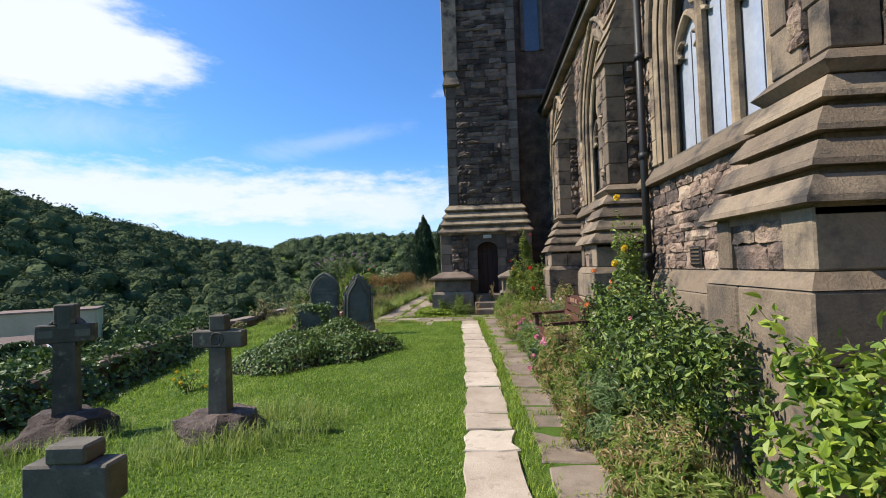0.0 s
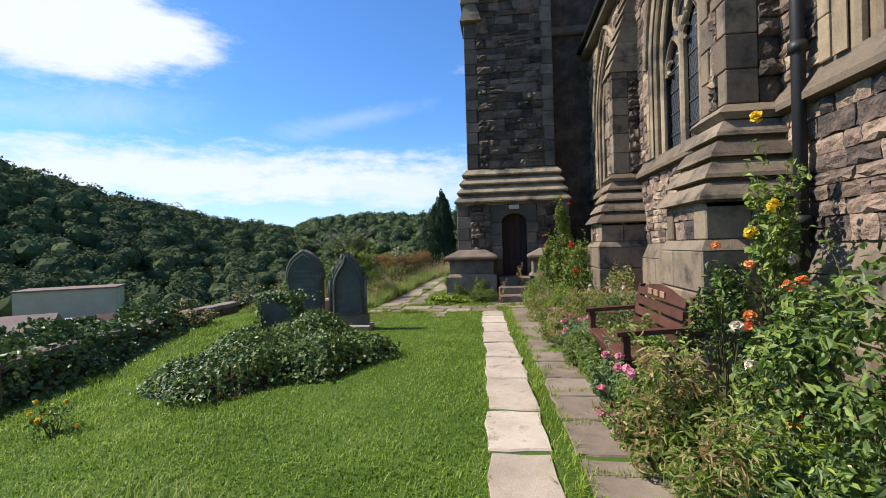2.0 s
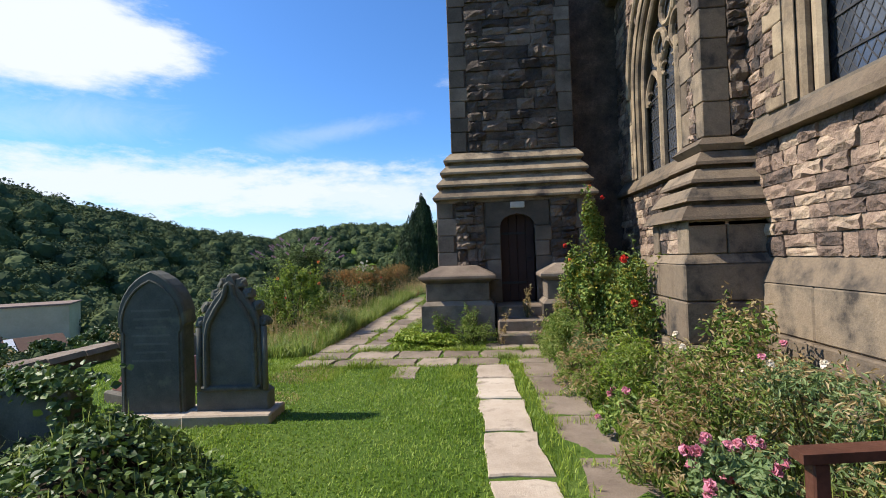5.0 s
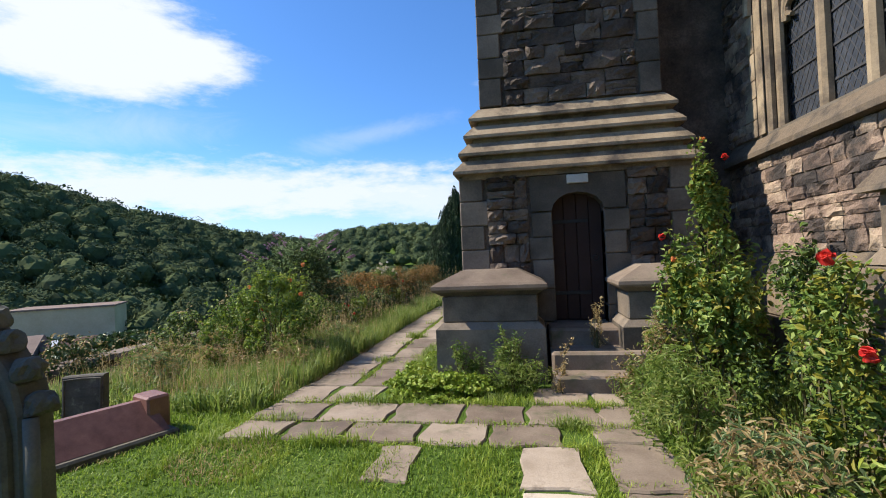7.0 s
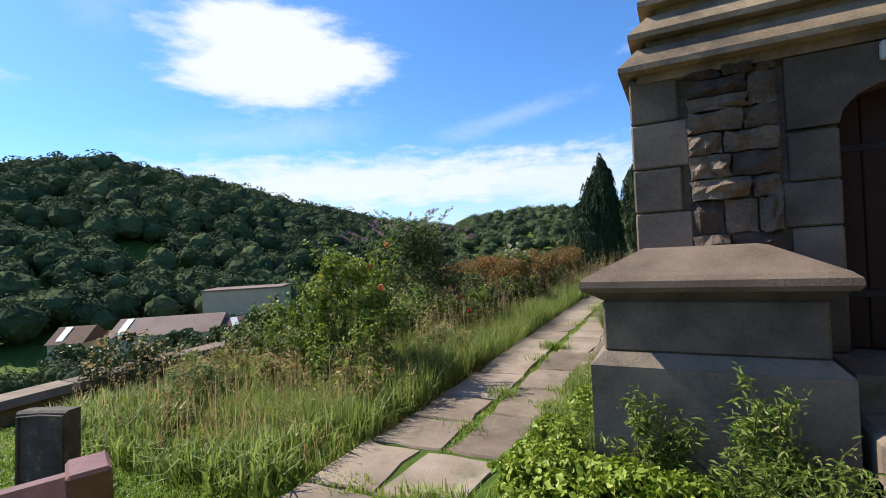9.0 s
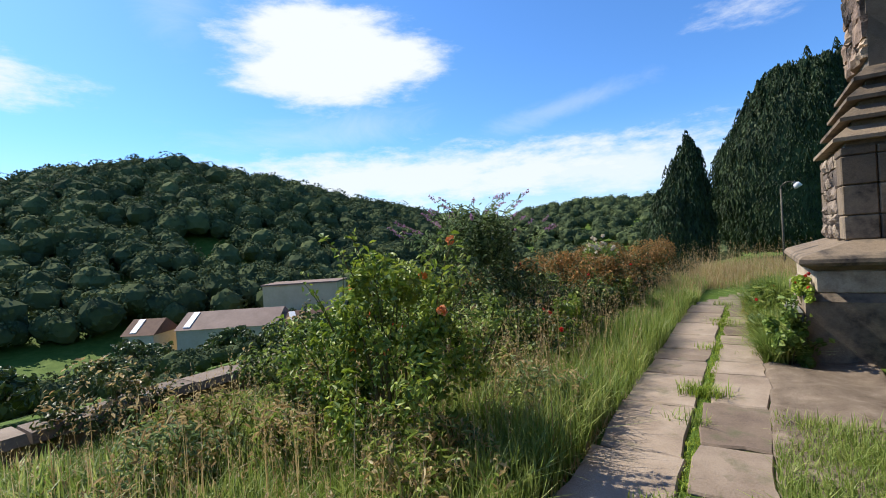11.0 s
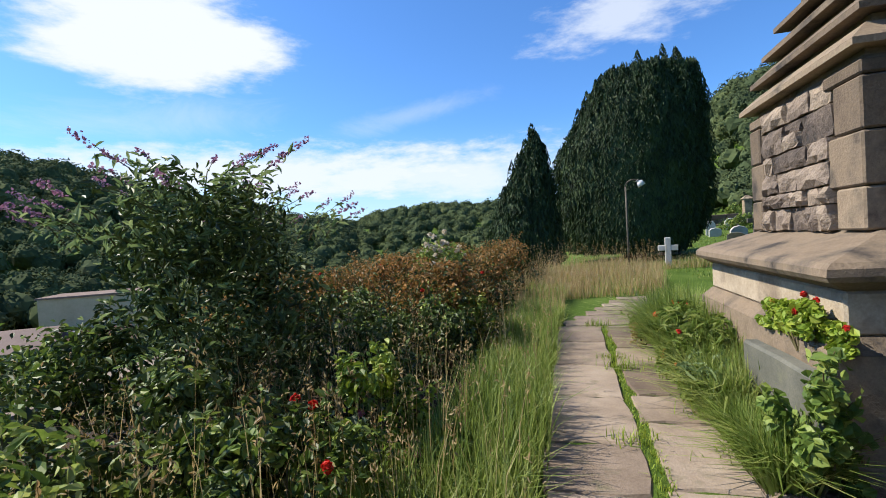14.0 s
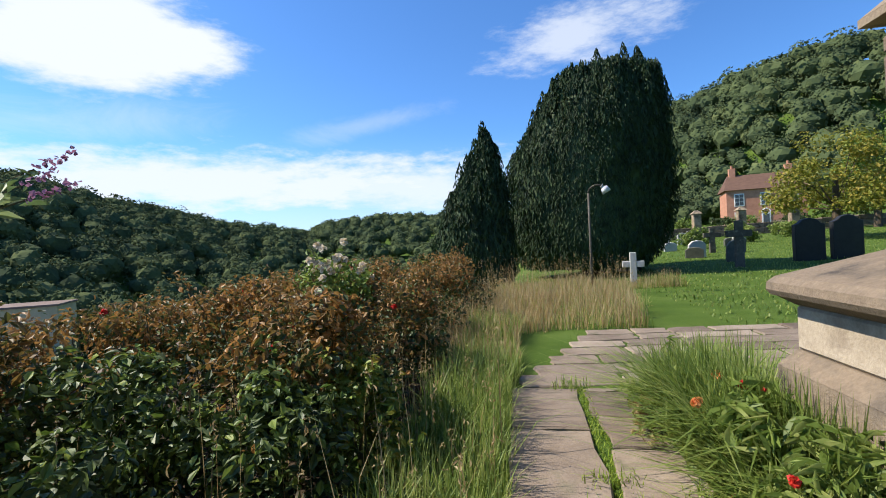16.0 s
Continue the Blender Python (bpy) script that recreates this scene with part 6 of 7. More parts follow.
stalks("seed_grass", 900, -4.0, 0.3, 27, 34, 0.85, 23, "pale tall seed heads beyond the terrace", lambda x, y: x < -1.0 + 0.16 * (y - 27))


def clump_points(r, n, rx, ry, h, lumps, low=0.05, spread=0.3, taper=0.0):
    """Points in a lumpy bush: scattered round clump centres that lie in a half-ellipsoid, denser outside."""
    a = r.uniform(0, 2 * math.pi, lumps)
    u = r.uniform(low, 1, lumps)
    rad = np.sqrt(np.maximum(0.05, 1 - (u * 0.9) ** 2)) * r.uniform(0.35, 0.92, lumps)
    rad = rad * (1 - taper * u)
    c = np.stack([np.cos(a) * rad * rx, np.sin(a) * rad * ry, u * h * 0.92], 1)
    i = r.integers(0, lumps, n)
    d = unit(r.normal(0, 1, (n, 3))) * (r.uniform(0.25, 1, n) ** 0.5)[:, None]
    s = spread * np.array([rx, ry, h * 0.62]) * (r.uniform(0.5, 1.25, lumps) * (1 - 0.5 * taper * u))[i][:, None]
    p = c[i] + d * s
    nrm = d + np.array([0, 0, 0.5])
    ok = p[:, 2] > 0.02
    return p[ok], nrm[ok], c


def flower(parent, p, size, mat, r, petals=16, name="flower"):
    d = unit(r.normal(0, 1, (petals, 3)) + np.array([0, 0, 0.6]))
    v, f = leaves(np.asarray(p) + d * size * 0.3, d, np.full(petals, size * 0.6), r, 0.9, 0.3, 0.3)
    o = put(name, mesh_np(name, v, f, mat), None)
    o.parent = parent


def shrub(name, x, y, rx, ry, h, mat, n, size, seed, label, lumps=26, stems=9, flowers=(), slim=0.55, spread=0.3, z=None, cat="shrub", second=None, group="", low=0.05, curl=0.18, taper=0.0, shoots=None):
    """A leafy bush: stems, stray shoots, several thousand folded leaves in clumps, and its flowers."""
    r = rng(seed)
    s = thing(name, x, y, gz(x, y) if z is None else z, label, cat, group)
    p, nrm, c = clump_points(r, n, rx, ry, h, lumps, low, spread, taper)
    stray = []
    for i in range(shoots if shoots is not None else (0 if h < 0.35 else 4 + int(3 * h))):
        k = int(r.integers(0, lumps))
        out = unit(np.array([c[k][0] / rx, c[k][1] / ry, 0.55 + 0.6 * c[k][2] / h]) + r.normal(0, 0.25, 3))
        ln = (0.1 + 0.07 * h) * r.uniform(0.5, 1.4)
        a, e = c[k], c[k] + out * (np.array([rx, ry, h * 0.6]) * 0.18 + ln)
        mid = (a + e) / 2 + np.array([0, 0, ln * 0.14])
        put("shoot", Geo().tube([tuple(a), tuple(mid), tuple(e)], 0.005, 4, 0.002), M_STEM, s)
        q = r.uniform(0.25, 1.0, 16)[:, None]
        stray.append((1 - q) ** 2 * a + 2 * q * (1 - q) * mid + q * q * e + r.normal(0, size * 0.45, (16, 3)))
    if stray:
        stray = np.concatenate(stray)
        p, nrm = np.concatenate([stray, p]), np.concatenate([r.normal(0, 0.5, stray.shape) + np.array([0, 0, 0.9]), nrm])
        mix = r.permutation(len(p))
        p, nrm = p[mix], nrm[mix]
        p, nrm = p[p[:, 2] > 0.02], nrm[p[:, 2] > 0.02]
    for i in range(min(stems, lumps)):
        e = c[i]
        b = (e[0] * 0.25, e[1] * 0.25, -0.05)
        m = (e[0] * 0.5 + r.normal(0, 0.03), e[1] * 0.5 + r.normal(0, 0.03), e[2] * 0.55)
        put("stem", Geo().tube([b, m, tuple(e)], 0.006 + 0.006 * h, 5, 0.003), M_STEM, s)
    # third item: second colour goes to the lowest leaves, as shade painted in
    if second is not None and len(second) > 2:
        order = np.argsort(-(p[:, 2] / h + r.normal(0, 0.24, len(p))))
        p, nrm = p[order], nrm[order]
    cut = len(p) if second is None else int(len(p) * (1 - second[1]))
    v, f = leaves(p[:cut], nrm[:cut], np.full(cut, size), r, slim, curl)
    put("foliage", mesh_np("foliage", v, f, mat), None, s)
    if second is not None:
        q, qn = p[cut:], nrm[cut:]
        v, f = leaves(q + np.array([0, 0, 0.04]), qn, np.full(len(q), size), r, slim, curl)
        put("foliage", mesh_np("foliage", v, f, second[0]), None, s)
    for fm, cnt, fs in flowers:
        i = r.integers(0, len(c), cnt)
        for k in i:
            d = unit(np.array([c[k][0] / rx, c[k][1] / ry, 0.9]) + r.normal(0, 0.3, 3))
            flower(s, c[k] + d * np.array([rx, ry, h]) * 0.26, fs, fm, r)
    return s


# flower bed along the church
shrub("rose_bush", 1.75, 2.0, 0.55, 0.6, 1.25, L_ROSE, 2600, 0.075, 501, "rose bush with pale broad leaves in the flower bed", 30, flowers=((P_CREAM, 3, 0.1),), second=(L_LIME, 0.3))
shrub("rose_bush", 1.6, 3.4, 0.62, 0.7, 1.12, L_ROSE, 3800, 0.06, 502, "dense leafy rose bush beside the sunken path", 34, second=(L_DARK, 0.4))
shrub("rose_bush", 1.75, 4.9, 0.65, 0.75, 1.4, L_ROSE, 4200, 0.06, 503, "rose bush with small cream and orange blooms", 34, flowers=((P_ORANGE, 2, 0.07), (P_CREAM, 2, 0.08), (P_PINK, 2, 0.06)), second=(L_DARK, 0.4))
shrub("rose_bush", 2.2, 6.85, 0.35, 0.3, 2.2, L_ROSE, 800, 0.07, 504, "tall leggy rose with yellow blooms by the pipe", 16, 12, ((P_YELLOW, 3, 0.11), (P_CREAM, 2, 0.1)), low=0.3)
shrub("rose_bush", 1.8, 6.7, 0.5, 0.35, 1.3, L_ROSE, 1300, 0.055, 505, "rose with broad green leaves beside the bench", 26, 10, ((P_ORANGE, 2, 0.08),), second=(L_DARK, 0.45), low=0.1, taper=0.5, shoots=6)
shrub("fennel_plant", 1.25, 4.0, 0.35, 0.9, 0.6, L_GREY, 2200, 0.07, 506, "feathery grey-green plant leaning on the path", 30, slim=0.2)
shrub("fennel_plant", 1.2, 5.5, 0.32, 0.8, 0.55, L_TALL, 2400, 0.08, 507, "yellow-green weedy plant at the bed's edge", 30, slim=0.16)
shrub("fennel_plant", 1.15, 2.4, 0.35, 0.8, 0.5, L_TALL, 2200, 0.08, 508, "yellow-green weedy plant at the bed's edge", 30, slim=0.16)
shrub("valerian", 1.02, 6.45, 0.26, 0.4, 0.5, L_ROSE, 1100, 0.05, 509, "pink-flowered valerian at the foot of the bench", 24, flowers=((P_PINK, 18, 0.085),), cat="flowers", group="pink valerian")
shrub("valerian", 1.0, 7.0, 0.2, 0.3, 0.46, L_GREY, 1100, 0.05, 524, "pink-flowered valerian before the bench", 22, flowers=((P_PINK, 12, 0.085),), cat="flowers", group="pink valerian")
shrub("valerian", 1.1, 9.3, 0.3, 0.45, 0.42, L_GREY, 1500, 0.055, 510, "pink-flowered valerian spilling over the paving", 24, flowers=((P_PINK, 26, 0.075),), cat="flowers", group="pink valerian")
shrub("valerian", 0.95, 10.6, 0.28, 0.5, 0.38, L_ROSE, 1500, 0.05, 511, "pink-flowered valerian spilling over the paving", 24, flowers=((P_PINK, 12, 0.06),), cat="flowers", group="pink valerian")
shrub("weed_clump", 1.45, 7.9, 0.35, 0.7, 0.4, L_ROSE, 1500, 0.055, 512, "green weeds growing through the bench", 24, z=0.2)
shrub("weed_clump", 1.9, 9.9, 0.6, 0.8, 0.75, L_GREY, 3200, 0.06, 513, "tangle of green and dry plants below the wall", 36, second=(L_STRAW, 0.3), slim=0.3, flowers=((P_PINK, 3, 0.06), (P_CREAM, 4, 0.06)))
shrub("weed_clump", 1.6, 11.3, 0.6, 0.7, 0.62, L_ROSE, 3200, 0.06, 514, "tangle of green and dry plants in the bed", 36, second=(L_STRAW, 0.25), slim=0.35, flowers=((P_CREAM, 6, 0.07),))
shrub("rose_bush", 1.6, 12.7, 0.6, 0.5, 1.45, L_ROSE, 2600, 0.06, 515, "rose bush with yellowing leaves and red bloom", 26, 10, ((P_RED, 2, 0.11),), second=(L_YELLOW, 0.3), low=0.12, taper=0.5, shoots=14)
shrub("climbing_rose", 1.55, 14.6, 0.85, 0.42, 2.4, L_ROSE, 5600, 0.066, 516, "tall climbing rose against the tower plinth", 46, 14, ((P_RED, 2, 0.08), (P_ORANGE, 2, 0.07)), second=(L_YELLOW, 0.2), spread=0.24, taper=0.7, shoots=20)
shrub("rose_bush", 1.85, 13.6, 0.6, 0.55, 1.55, L_ROSE, 3000, 0.058, 525, "dark leafy rose between the climbing rose and the buttress", 40, 10, second=(L_DARK, 0.45), spread=0.26, taper=0.45, shoots=12)
shrub("fennel_plant", 0.9, 13.5, 0.45, 0.75, 0.66, L_TALL, 3800, 0.07, 517, "feathery grey-green plants before the tower steps", 40, slim=0.18, second=(L_TALL, 0.4))
shrub("fennel_plant", 0.95, 12.3, 0.4, 0.6, 0.55, L_GREY, 2600, 0.07, 518, "feathery grey-green plants beside the path", 36, slim=0.2, second=(L_STRAW, 0.3))
shrub("dry_plant", 1.15, 14.5, 0.5, 0.35, 0.95, L_STRAW, 1700, 0.06, 519, "dry straw-coloured plants beside the tower steps", 30, 12, slim=0.2, second=(L_TALL, 0.4))
shrub("dry_plant", 0.05, 14.75, 0.14, 0.14, 0.5, L_STRAW, 260, 0.045, 520, "dry seeding weed on the tower steps", 10, 6, slim=0.3)
shrub("dry_plant", 0.5, 15.3, 0.12, 0.12, 0.5, L_STRAW, 200, 0.045, 521, "dry seeding weed on the tower steps", 10, 6, slim=0.3, z=0.42)
shrub("weed_clump", 1.8, 0.7, 0.5, 0.6, 1.0, L_ROSE, 2200, 0.08, 522, "leafy bush at the near end of the flower bed", 28)
shrub("weed_clump", 2.2, 13.2, 0.35, 0.7, 0.9, L_ROSE, 1800, 0.06, 523, "green plants below the nave wall", 26, flowers=((P_CREAM, 5, 0.08),))

for i, (x, y, rx, ry, h, m1, m2, sl) in enumerate(((0.95, 8.5, 0.25, 0.5, 0.42, L_TALL, L_GREY, 0.2), (1.35, 10.1, 0.5, 0.6, 0.8, L_TALL, L_STRAW, 0.2), (0.85, 9.9, 0.28, 0.6, 0.45, L_TALL, L_STRAW, 0.2),
        (1.1, 11.3, 0.4, 0.6, 0.72, L_TALL, L_LIME, 0.2), (0.75, 11.9, 0.3, 0.6, 0.5, L_TALL, L_STRAW, 0.18), (2.1, 11.2, 0.4, 0.7, 1.0, L_ROSE, L_STRAW, 0.4), (2.2, 9.3, 0.35, 0.6, 0.75, L_ROSE, L_GREY, 0.45),
        (1.2, 3.0, 0.3, 0.6, 0.55, L_TALL, L_STRAW, 0.16), (1.25, 4.8, 0.3, 0.6, 0.6, L_GREY, L_LIME, 0.2), (1.1, 1.4, 0.35, 0.6, 0.5, L_TALL, L_ROSE, 0.2), (2.2, 4.0, 0.4, 0.8, 0.95, L_ROSE, L_TALL, 0.5), (1.3, 6.3, 0.4, 0.4, 0.35, L_ROSE, L_TALL, 0.4))):
    shrub("weed_clump", x, y, rx, ry, h, m1, 2600, 0.065, 800 + i, "dense green and dry weeds crowding the flower bed", 34, 8, slim=sl, second=(m2, 0.35), group="weeds of the bed")

shrub("rose_bush", 1.95, 5.95, 0.5, 0.5, 1.12, L_ROSE, 1800, 0.06, 830, "leafy rose bush with peach and red blooms", 30, 10, ((P_ORANGE, 3, 0.08), (P_RED, 2, 0.07), (P_CREAM, 2, 0.09)), second=(L_DARK, 0.4))
shrub("weed_clump", 0.98, 7.5, 0.14, 0.5, 0.34, L_TALL, 1300, 0.06, 831, "green weeds along the front of the bench", 24, 6, slim=0.25, second=(L_ROSE, 0.4), group="weeds of the bed")
shrub("weed_clump", 1.0, 8.3, 0.16, 0.4, 0.4, L_GREY, 1300, 0.06, 832, "green weeds along the front of the bench", 24, 6, slim=0.25, second=(L_ROSE, 0.4), group="weeds of the bed")
for i, (x, y, rx, ry, h) in enumerate(((-5.7, 17.8, 0.8, 0.8, 0.95), (-6.4, 19.2, 0.8, 0.9, 1.05), (-5.1, 18.5, 0.6, 0.6, 0.85), (-6.6, 17.2, 0.6, 0.8, 0.8))):
    shrub("bramble", x, y, rx, ry, h, L_DARK, 2600, 0.065, 840 + i, "straggling bramble among dry stalks by the wall", 32, 10, second=(L_ROSE, 0.35), group="brambles")
stalks("seed_grass", 420, -5.6, -3.5, 17, 20.5, 0.8, 24, "pale dry stalks among the roses")

shrub("climbing_rose", 1.4, 14.25, 0.62, 0.4, 1.45, L_ROSE, 2600, 0.075, 850, "spreading lower part of a yellowing climbing rose", 34, 10, ((P_ORANGE, 2, 0.06),), second=(L_YELLOW, 0.22), spread=0.24)
shrub("dry_plant", 1.3, 6.1, 0.35, 0.4, 0.72, L_STRAW, 1500, 0.06, 851, "dry straw-coloured plant near the bench", 26, 10, slim=0.22, second=(L_TALL, 0.45))
shrub("dry_plant", 1.1, 5.1, 0.28, 0.5, 0.6, L_STRAW, 1500, 0.06, 852, "dry straw-coloured plants edging the bed", 26, 10, slim=0.22, second=(L_TALL, 0.5))
shrub("dry_plant", 1.1, 3.3, 0.24, 0.5, 0.42, L_STRAW, 1500, 0.06, 853, "dry straw-coloured plants edging the bed", 26, 10, slim=0.22, second=(L_TALL, 0.5))
shrub("weed_clump", 1.0, 5.95, 0.24, 0.4, 0.78, L_TALL, 1900, 0.07, 854, "tall green and straw weeds before the bench", 30, 12, slim=0.2, second=(L_STRAW, 0.45), group="weeds of the bed")
shrub("weed_clump", 1.0, 4.2, 0.22, 0.5, 0.5, L_STRAW, 1600, 0.06, 855, "dry straw weeds leaning over the paving", 26, 10, slim=0.16, second=(L_TALL, 0.5), group="weeds of the bed")
# ragged weeds in the meadow strip by the boundary wall
r = rng(880)
for i in range(16):
    x, y = r.uniform(-6.3, -3.5), r.uniform(14.9, 18.0)
    shrub("meadow_weed", x, y, r.uniform(0.25, 0.5), r.uniform(0.25, 0.5), r.uniform(0.3, 0.62), (L_TALL, L_GREY, L_STRAW)[i % 3], 800, 0.075, 881 + i, "ragged weeds and dry stems in uncut grass", 22, 10, slim=0.16 + 0.1 * (i % 2),
          second=((L_STRAW, 0.35), (L_STRAW, 0.25), (L_TALL, 0.5))[i % 3], shoots=6, group="meadow weeds")
# tufts that root in the paving joints
r = rng(860)
for i in range(46):
    if i < 26:
        cx, cy = r.uniform(-3.1, 0.6), float(r.choice([13.25, 13.74, 14.32])) + r.normal(0, 0.04)
    else:
        cx, cy = -2.46 + r.normal(0, 0.05) if i % 2 else -1.96, r.uniform(15.2, 24)
    n = int(r.integers(40, 130))
    px, py = cx + r.normal(0, 0.09, n), cy + r.normal(0, 0.05, n)
    v, f = blades(np.stack([px, py, np.zeros(n) + 0.005], 1), np.full(n, r.uniform(0.06, 0.15)), r, 0.007, 0.9)
    put("grass_tuft", mesh_np("grass_tuft", v, f, L_LIME if i % 3 else L_TALL), None, label="small tuft of grass rooted in a paving joint", category="grass", group="paving tufts", kind="stuff")

# lime-green ground cover round the plinth
for i, (x, y, rx, ry, h) in enumerate(((-1.35, 14.66, 0.7, 0.36, 0.27), (-1.74, 15.1, 0.26, 0.5, 0.24), (-1.65, 16.1, 0.22, 0.7, 0.18), (-0.42, 14.78, 0.4, 0.25, 0.42))):
    shrub("ground_cover", x, y, rx, ry, h, L_LIME if i < 3 else L_TALL, (4200, 2000, 1500, 1500)[i], 0.05, 530 + i, "bright lime-green leafy ground cover by the plinth", 40, 4, slim=0.8 if i < 3 else 0.2, cat="plant", group="lime ground cover", shoots=0 if i < 3 else 6)

for i, (x, y, rx, ry, h) in enumerate(((-0.55, 14.92, 0.3, 0.16, 0.55), (-1.1, 15.02, 0.2, 0.08, 0.5))):
    shrub("weed_clump", x, y, rx, ry, h, L_TALL, 700, 0.06, 870 + i, "thin leggy weeds in front of the plinth", 24, 12, slim=0.2, second=(L_ROSE, 0.4), shoots=14, group="weeds by the plinth")

shrub("fennel_plant", 0.85, 14.45, 0.4, 0.22, 0.42, L_TALL, 1600, 0.06, 875, "feathery weeds before the tower steps", 28, 8, slim=0.18, second=(L_STRAW, 0.35), shoots=6)
shrub("dry_plant", 1.15, 15.05, 0.25, 0.1, 0.4, L_STRAW, 500, 0.05, 876, "dry seeding weeds on the tower steps", 16, 8, slim=0.2, second=(L_TALL, 0.4), z=0.2)

# plants by the north plinth
shrub("crocosmia", -1.85, 21.75, 0.3, 0.8, 0.7, L_TALL, 3400, 0.12, 541, "arching crocosmia with orange-red flowers", 30, slim=0.07, flowers=((P_ORANGE, 6, 0.06), (P_RED, 5, 0.05)), cat="flowers", shoots=0)
shrub("crocosmia", -1.92, 20.9, 0.24, 0.45, 0.36, L_TALL, 1700, 0.11, 546, "arching crocosmia leaning over the flagstones", 24, slim=0.07, flowers=((P_RED, 3, 0.05),), second=(L_GREY, 0.4), cat="flowers", shoots=0)
shrub("weed_clump", -1.85, 22.9, 0.35, 0.7, 0.5, L_TALL, 2400, 0.08, 542, "leafy green weeds beside the terrace", 26, slim=0.25)
shrub("dry_plant", -2.05, 22.9, 0.25, 0.25, 0.28, L_STRAW, 600, 0.05, 543, "brown withered plant at the path's edge", 14, slim=0.4)
shrub("sedum", -1.58, 20.25, 0.12, 0.5, 0.26, L_LIME, 1900, 0.05, 544, "yellow-green sedum trailing over the plinth ledge", 26, 4, ((P_RED, 5, 0.045),), slim=0.8, z=0.64)
shrub("ivy_plant", -1.78, 19.75, 0.2, 0.3, 0.62, L_ROSE, 1100, 0.07, 545, "green climber at the corner of the plinth", 20, slim=0.85)

# shrubs on the western side of the path
shrub("rose_bush", -4.3, 16.3, 0.95, 0.75, 1.58, L_ROSE, 5200, 0.06, 551, "tall rose bush with light leaves and orange blooms", 84, 24, ((P_ORANGE, 5, 0.08),), second=(L_LIME, 0.3), spread=0.15, taper=0.3, shoots=36)
shrub("rose_bush", -5.2, 16.6, 0.6, 0.6, 1.1, L_ROSE, 2600, 0.06, 554, "rose bush with orange blooms in rough grass", 40, 12, ((P_ORANGE, 3, 0.08),), second=(L_LIME, 0.25), spread=0.22, shoots=14)
# lime leaves put the sun on this shaded bush into its colour
shrub("rose_bush", -4.08, 19.7, 0.4, 0.36, 0.74, L_LIME, 1500, 0.062, 555, "low rose with sunlight painted into bright yellow-green leaves", 30, 10, ((P_PINK, 2, 0.06),), second=(L_ROSE, 0.5), spread=0.24, shoots=14)
shrub("rose_bush", -4.75, 21.6, 0.5, 0.45, 0.75, L_ROSE, 1900, 0.06, 556, "low dark rose before the shrubs", 30, 10, ((P_RED, 2, 0.06),), second=(L_DARK, 0.6), spread=0.24, shoots=14)
shrub("rose_bush", -4.7, 17.6, 0.7, 0.7, 1.1, L_ROSE, 2800, 0.065, 552, "leafy green rose bush in long grass", 34, flowers=((P_RED, 2, 0.06),), second=(L_TALL, 0.3))
shrub("rose_bush", -4.2, 18.9, 0.5, 0.6, 0.75, L_ROSE, 2000, 0.06, 553, "low rose bush with red blooms", 28, flowers=((P_RED, 4, 0.06),), second=(L_DARK, 0.4))


def buddleia(x, y, rx, ry, h, seed, label, n=6000):
    """A broad dark bush with long leaves and arching shoots that end in mauve spikes."""
    s = shrub("buddleia", x, y, rx, ry, h * 0.86, L_DARK, n, 0.1, seed, label, 60, 16, slim=0.28, second=(L_GREY, 0.25), spread=0.28, shoots=6)
    r = rng(seed + 1)
    for i in range(40):
        a, k = r.uniform(0, 6.28), r.uniform(0.1, 0.95)
        b = np.array([math.cos(a) * rx * k, math.sin(a) * ry * k, h * (0.82 - 0.25 * k)])
        d = unit(np.array([math.cos(a) * 0.6, math.sin(a) * 0.6, 0.9]))
        ln = r.uniform(0.25, 0.55)
        pts = [b, b + d * ln * 0.6, b + d * ln + np.array([math.cos(a), math.sin(a), -0.3]) * 0.1]
        sh = put("shoot", Geo().tube([tuple(p) for p in pts], 0.006, 4, 0.003), M_STEM, s)
        q = np.repeat(np.linspace(0.1, 0.95, 7), 2)
        p = pts[0] + np.outer(q, pts[2] - pts[0])
        v, f = leaves(p + r.normal(0, 0.03, p.shape), r.normal(0, 0.5, p.shape) + np.array([0, 0, 1.0]), np.full(len(p), 0.11), r, 0.25)
        put("foliage", mesh_np("foliage", v, f, L_GREY), None, sh)
        p = pts[2] + np.outer(np.linspace(0, 1, 34), unit(pts[2] - pts[1]) * 0.17) + r.normal(0, 0.012, (34, 3))
        v, f = leaves(p, r.normal(0, 1, p.shape), np.full(34, 0.028), r, 0.8)
        put("flower_spike", mesh_np("flower_spike", v, f, P_MAUVE), None, sh)


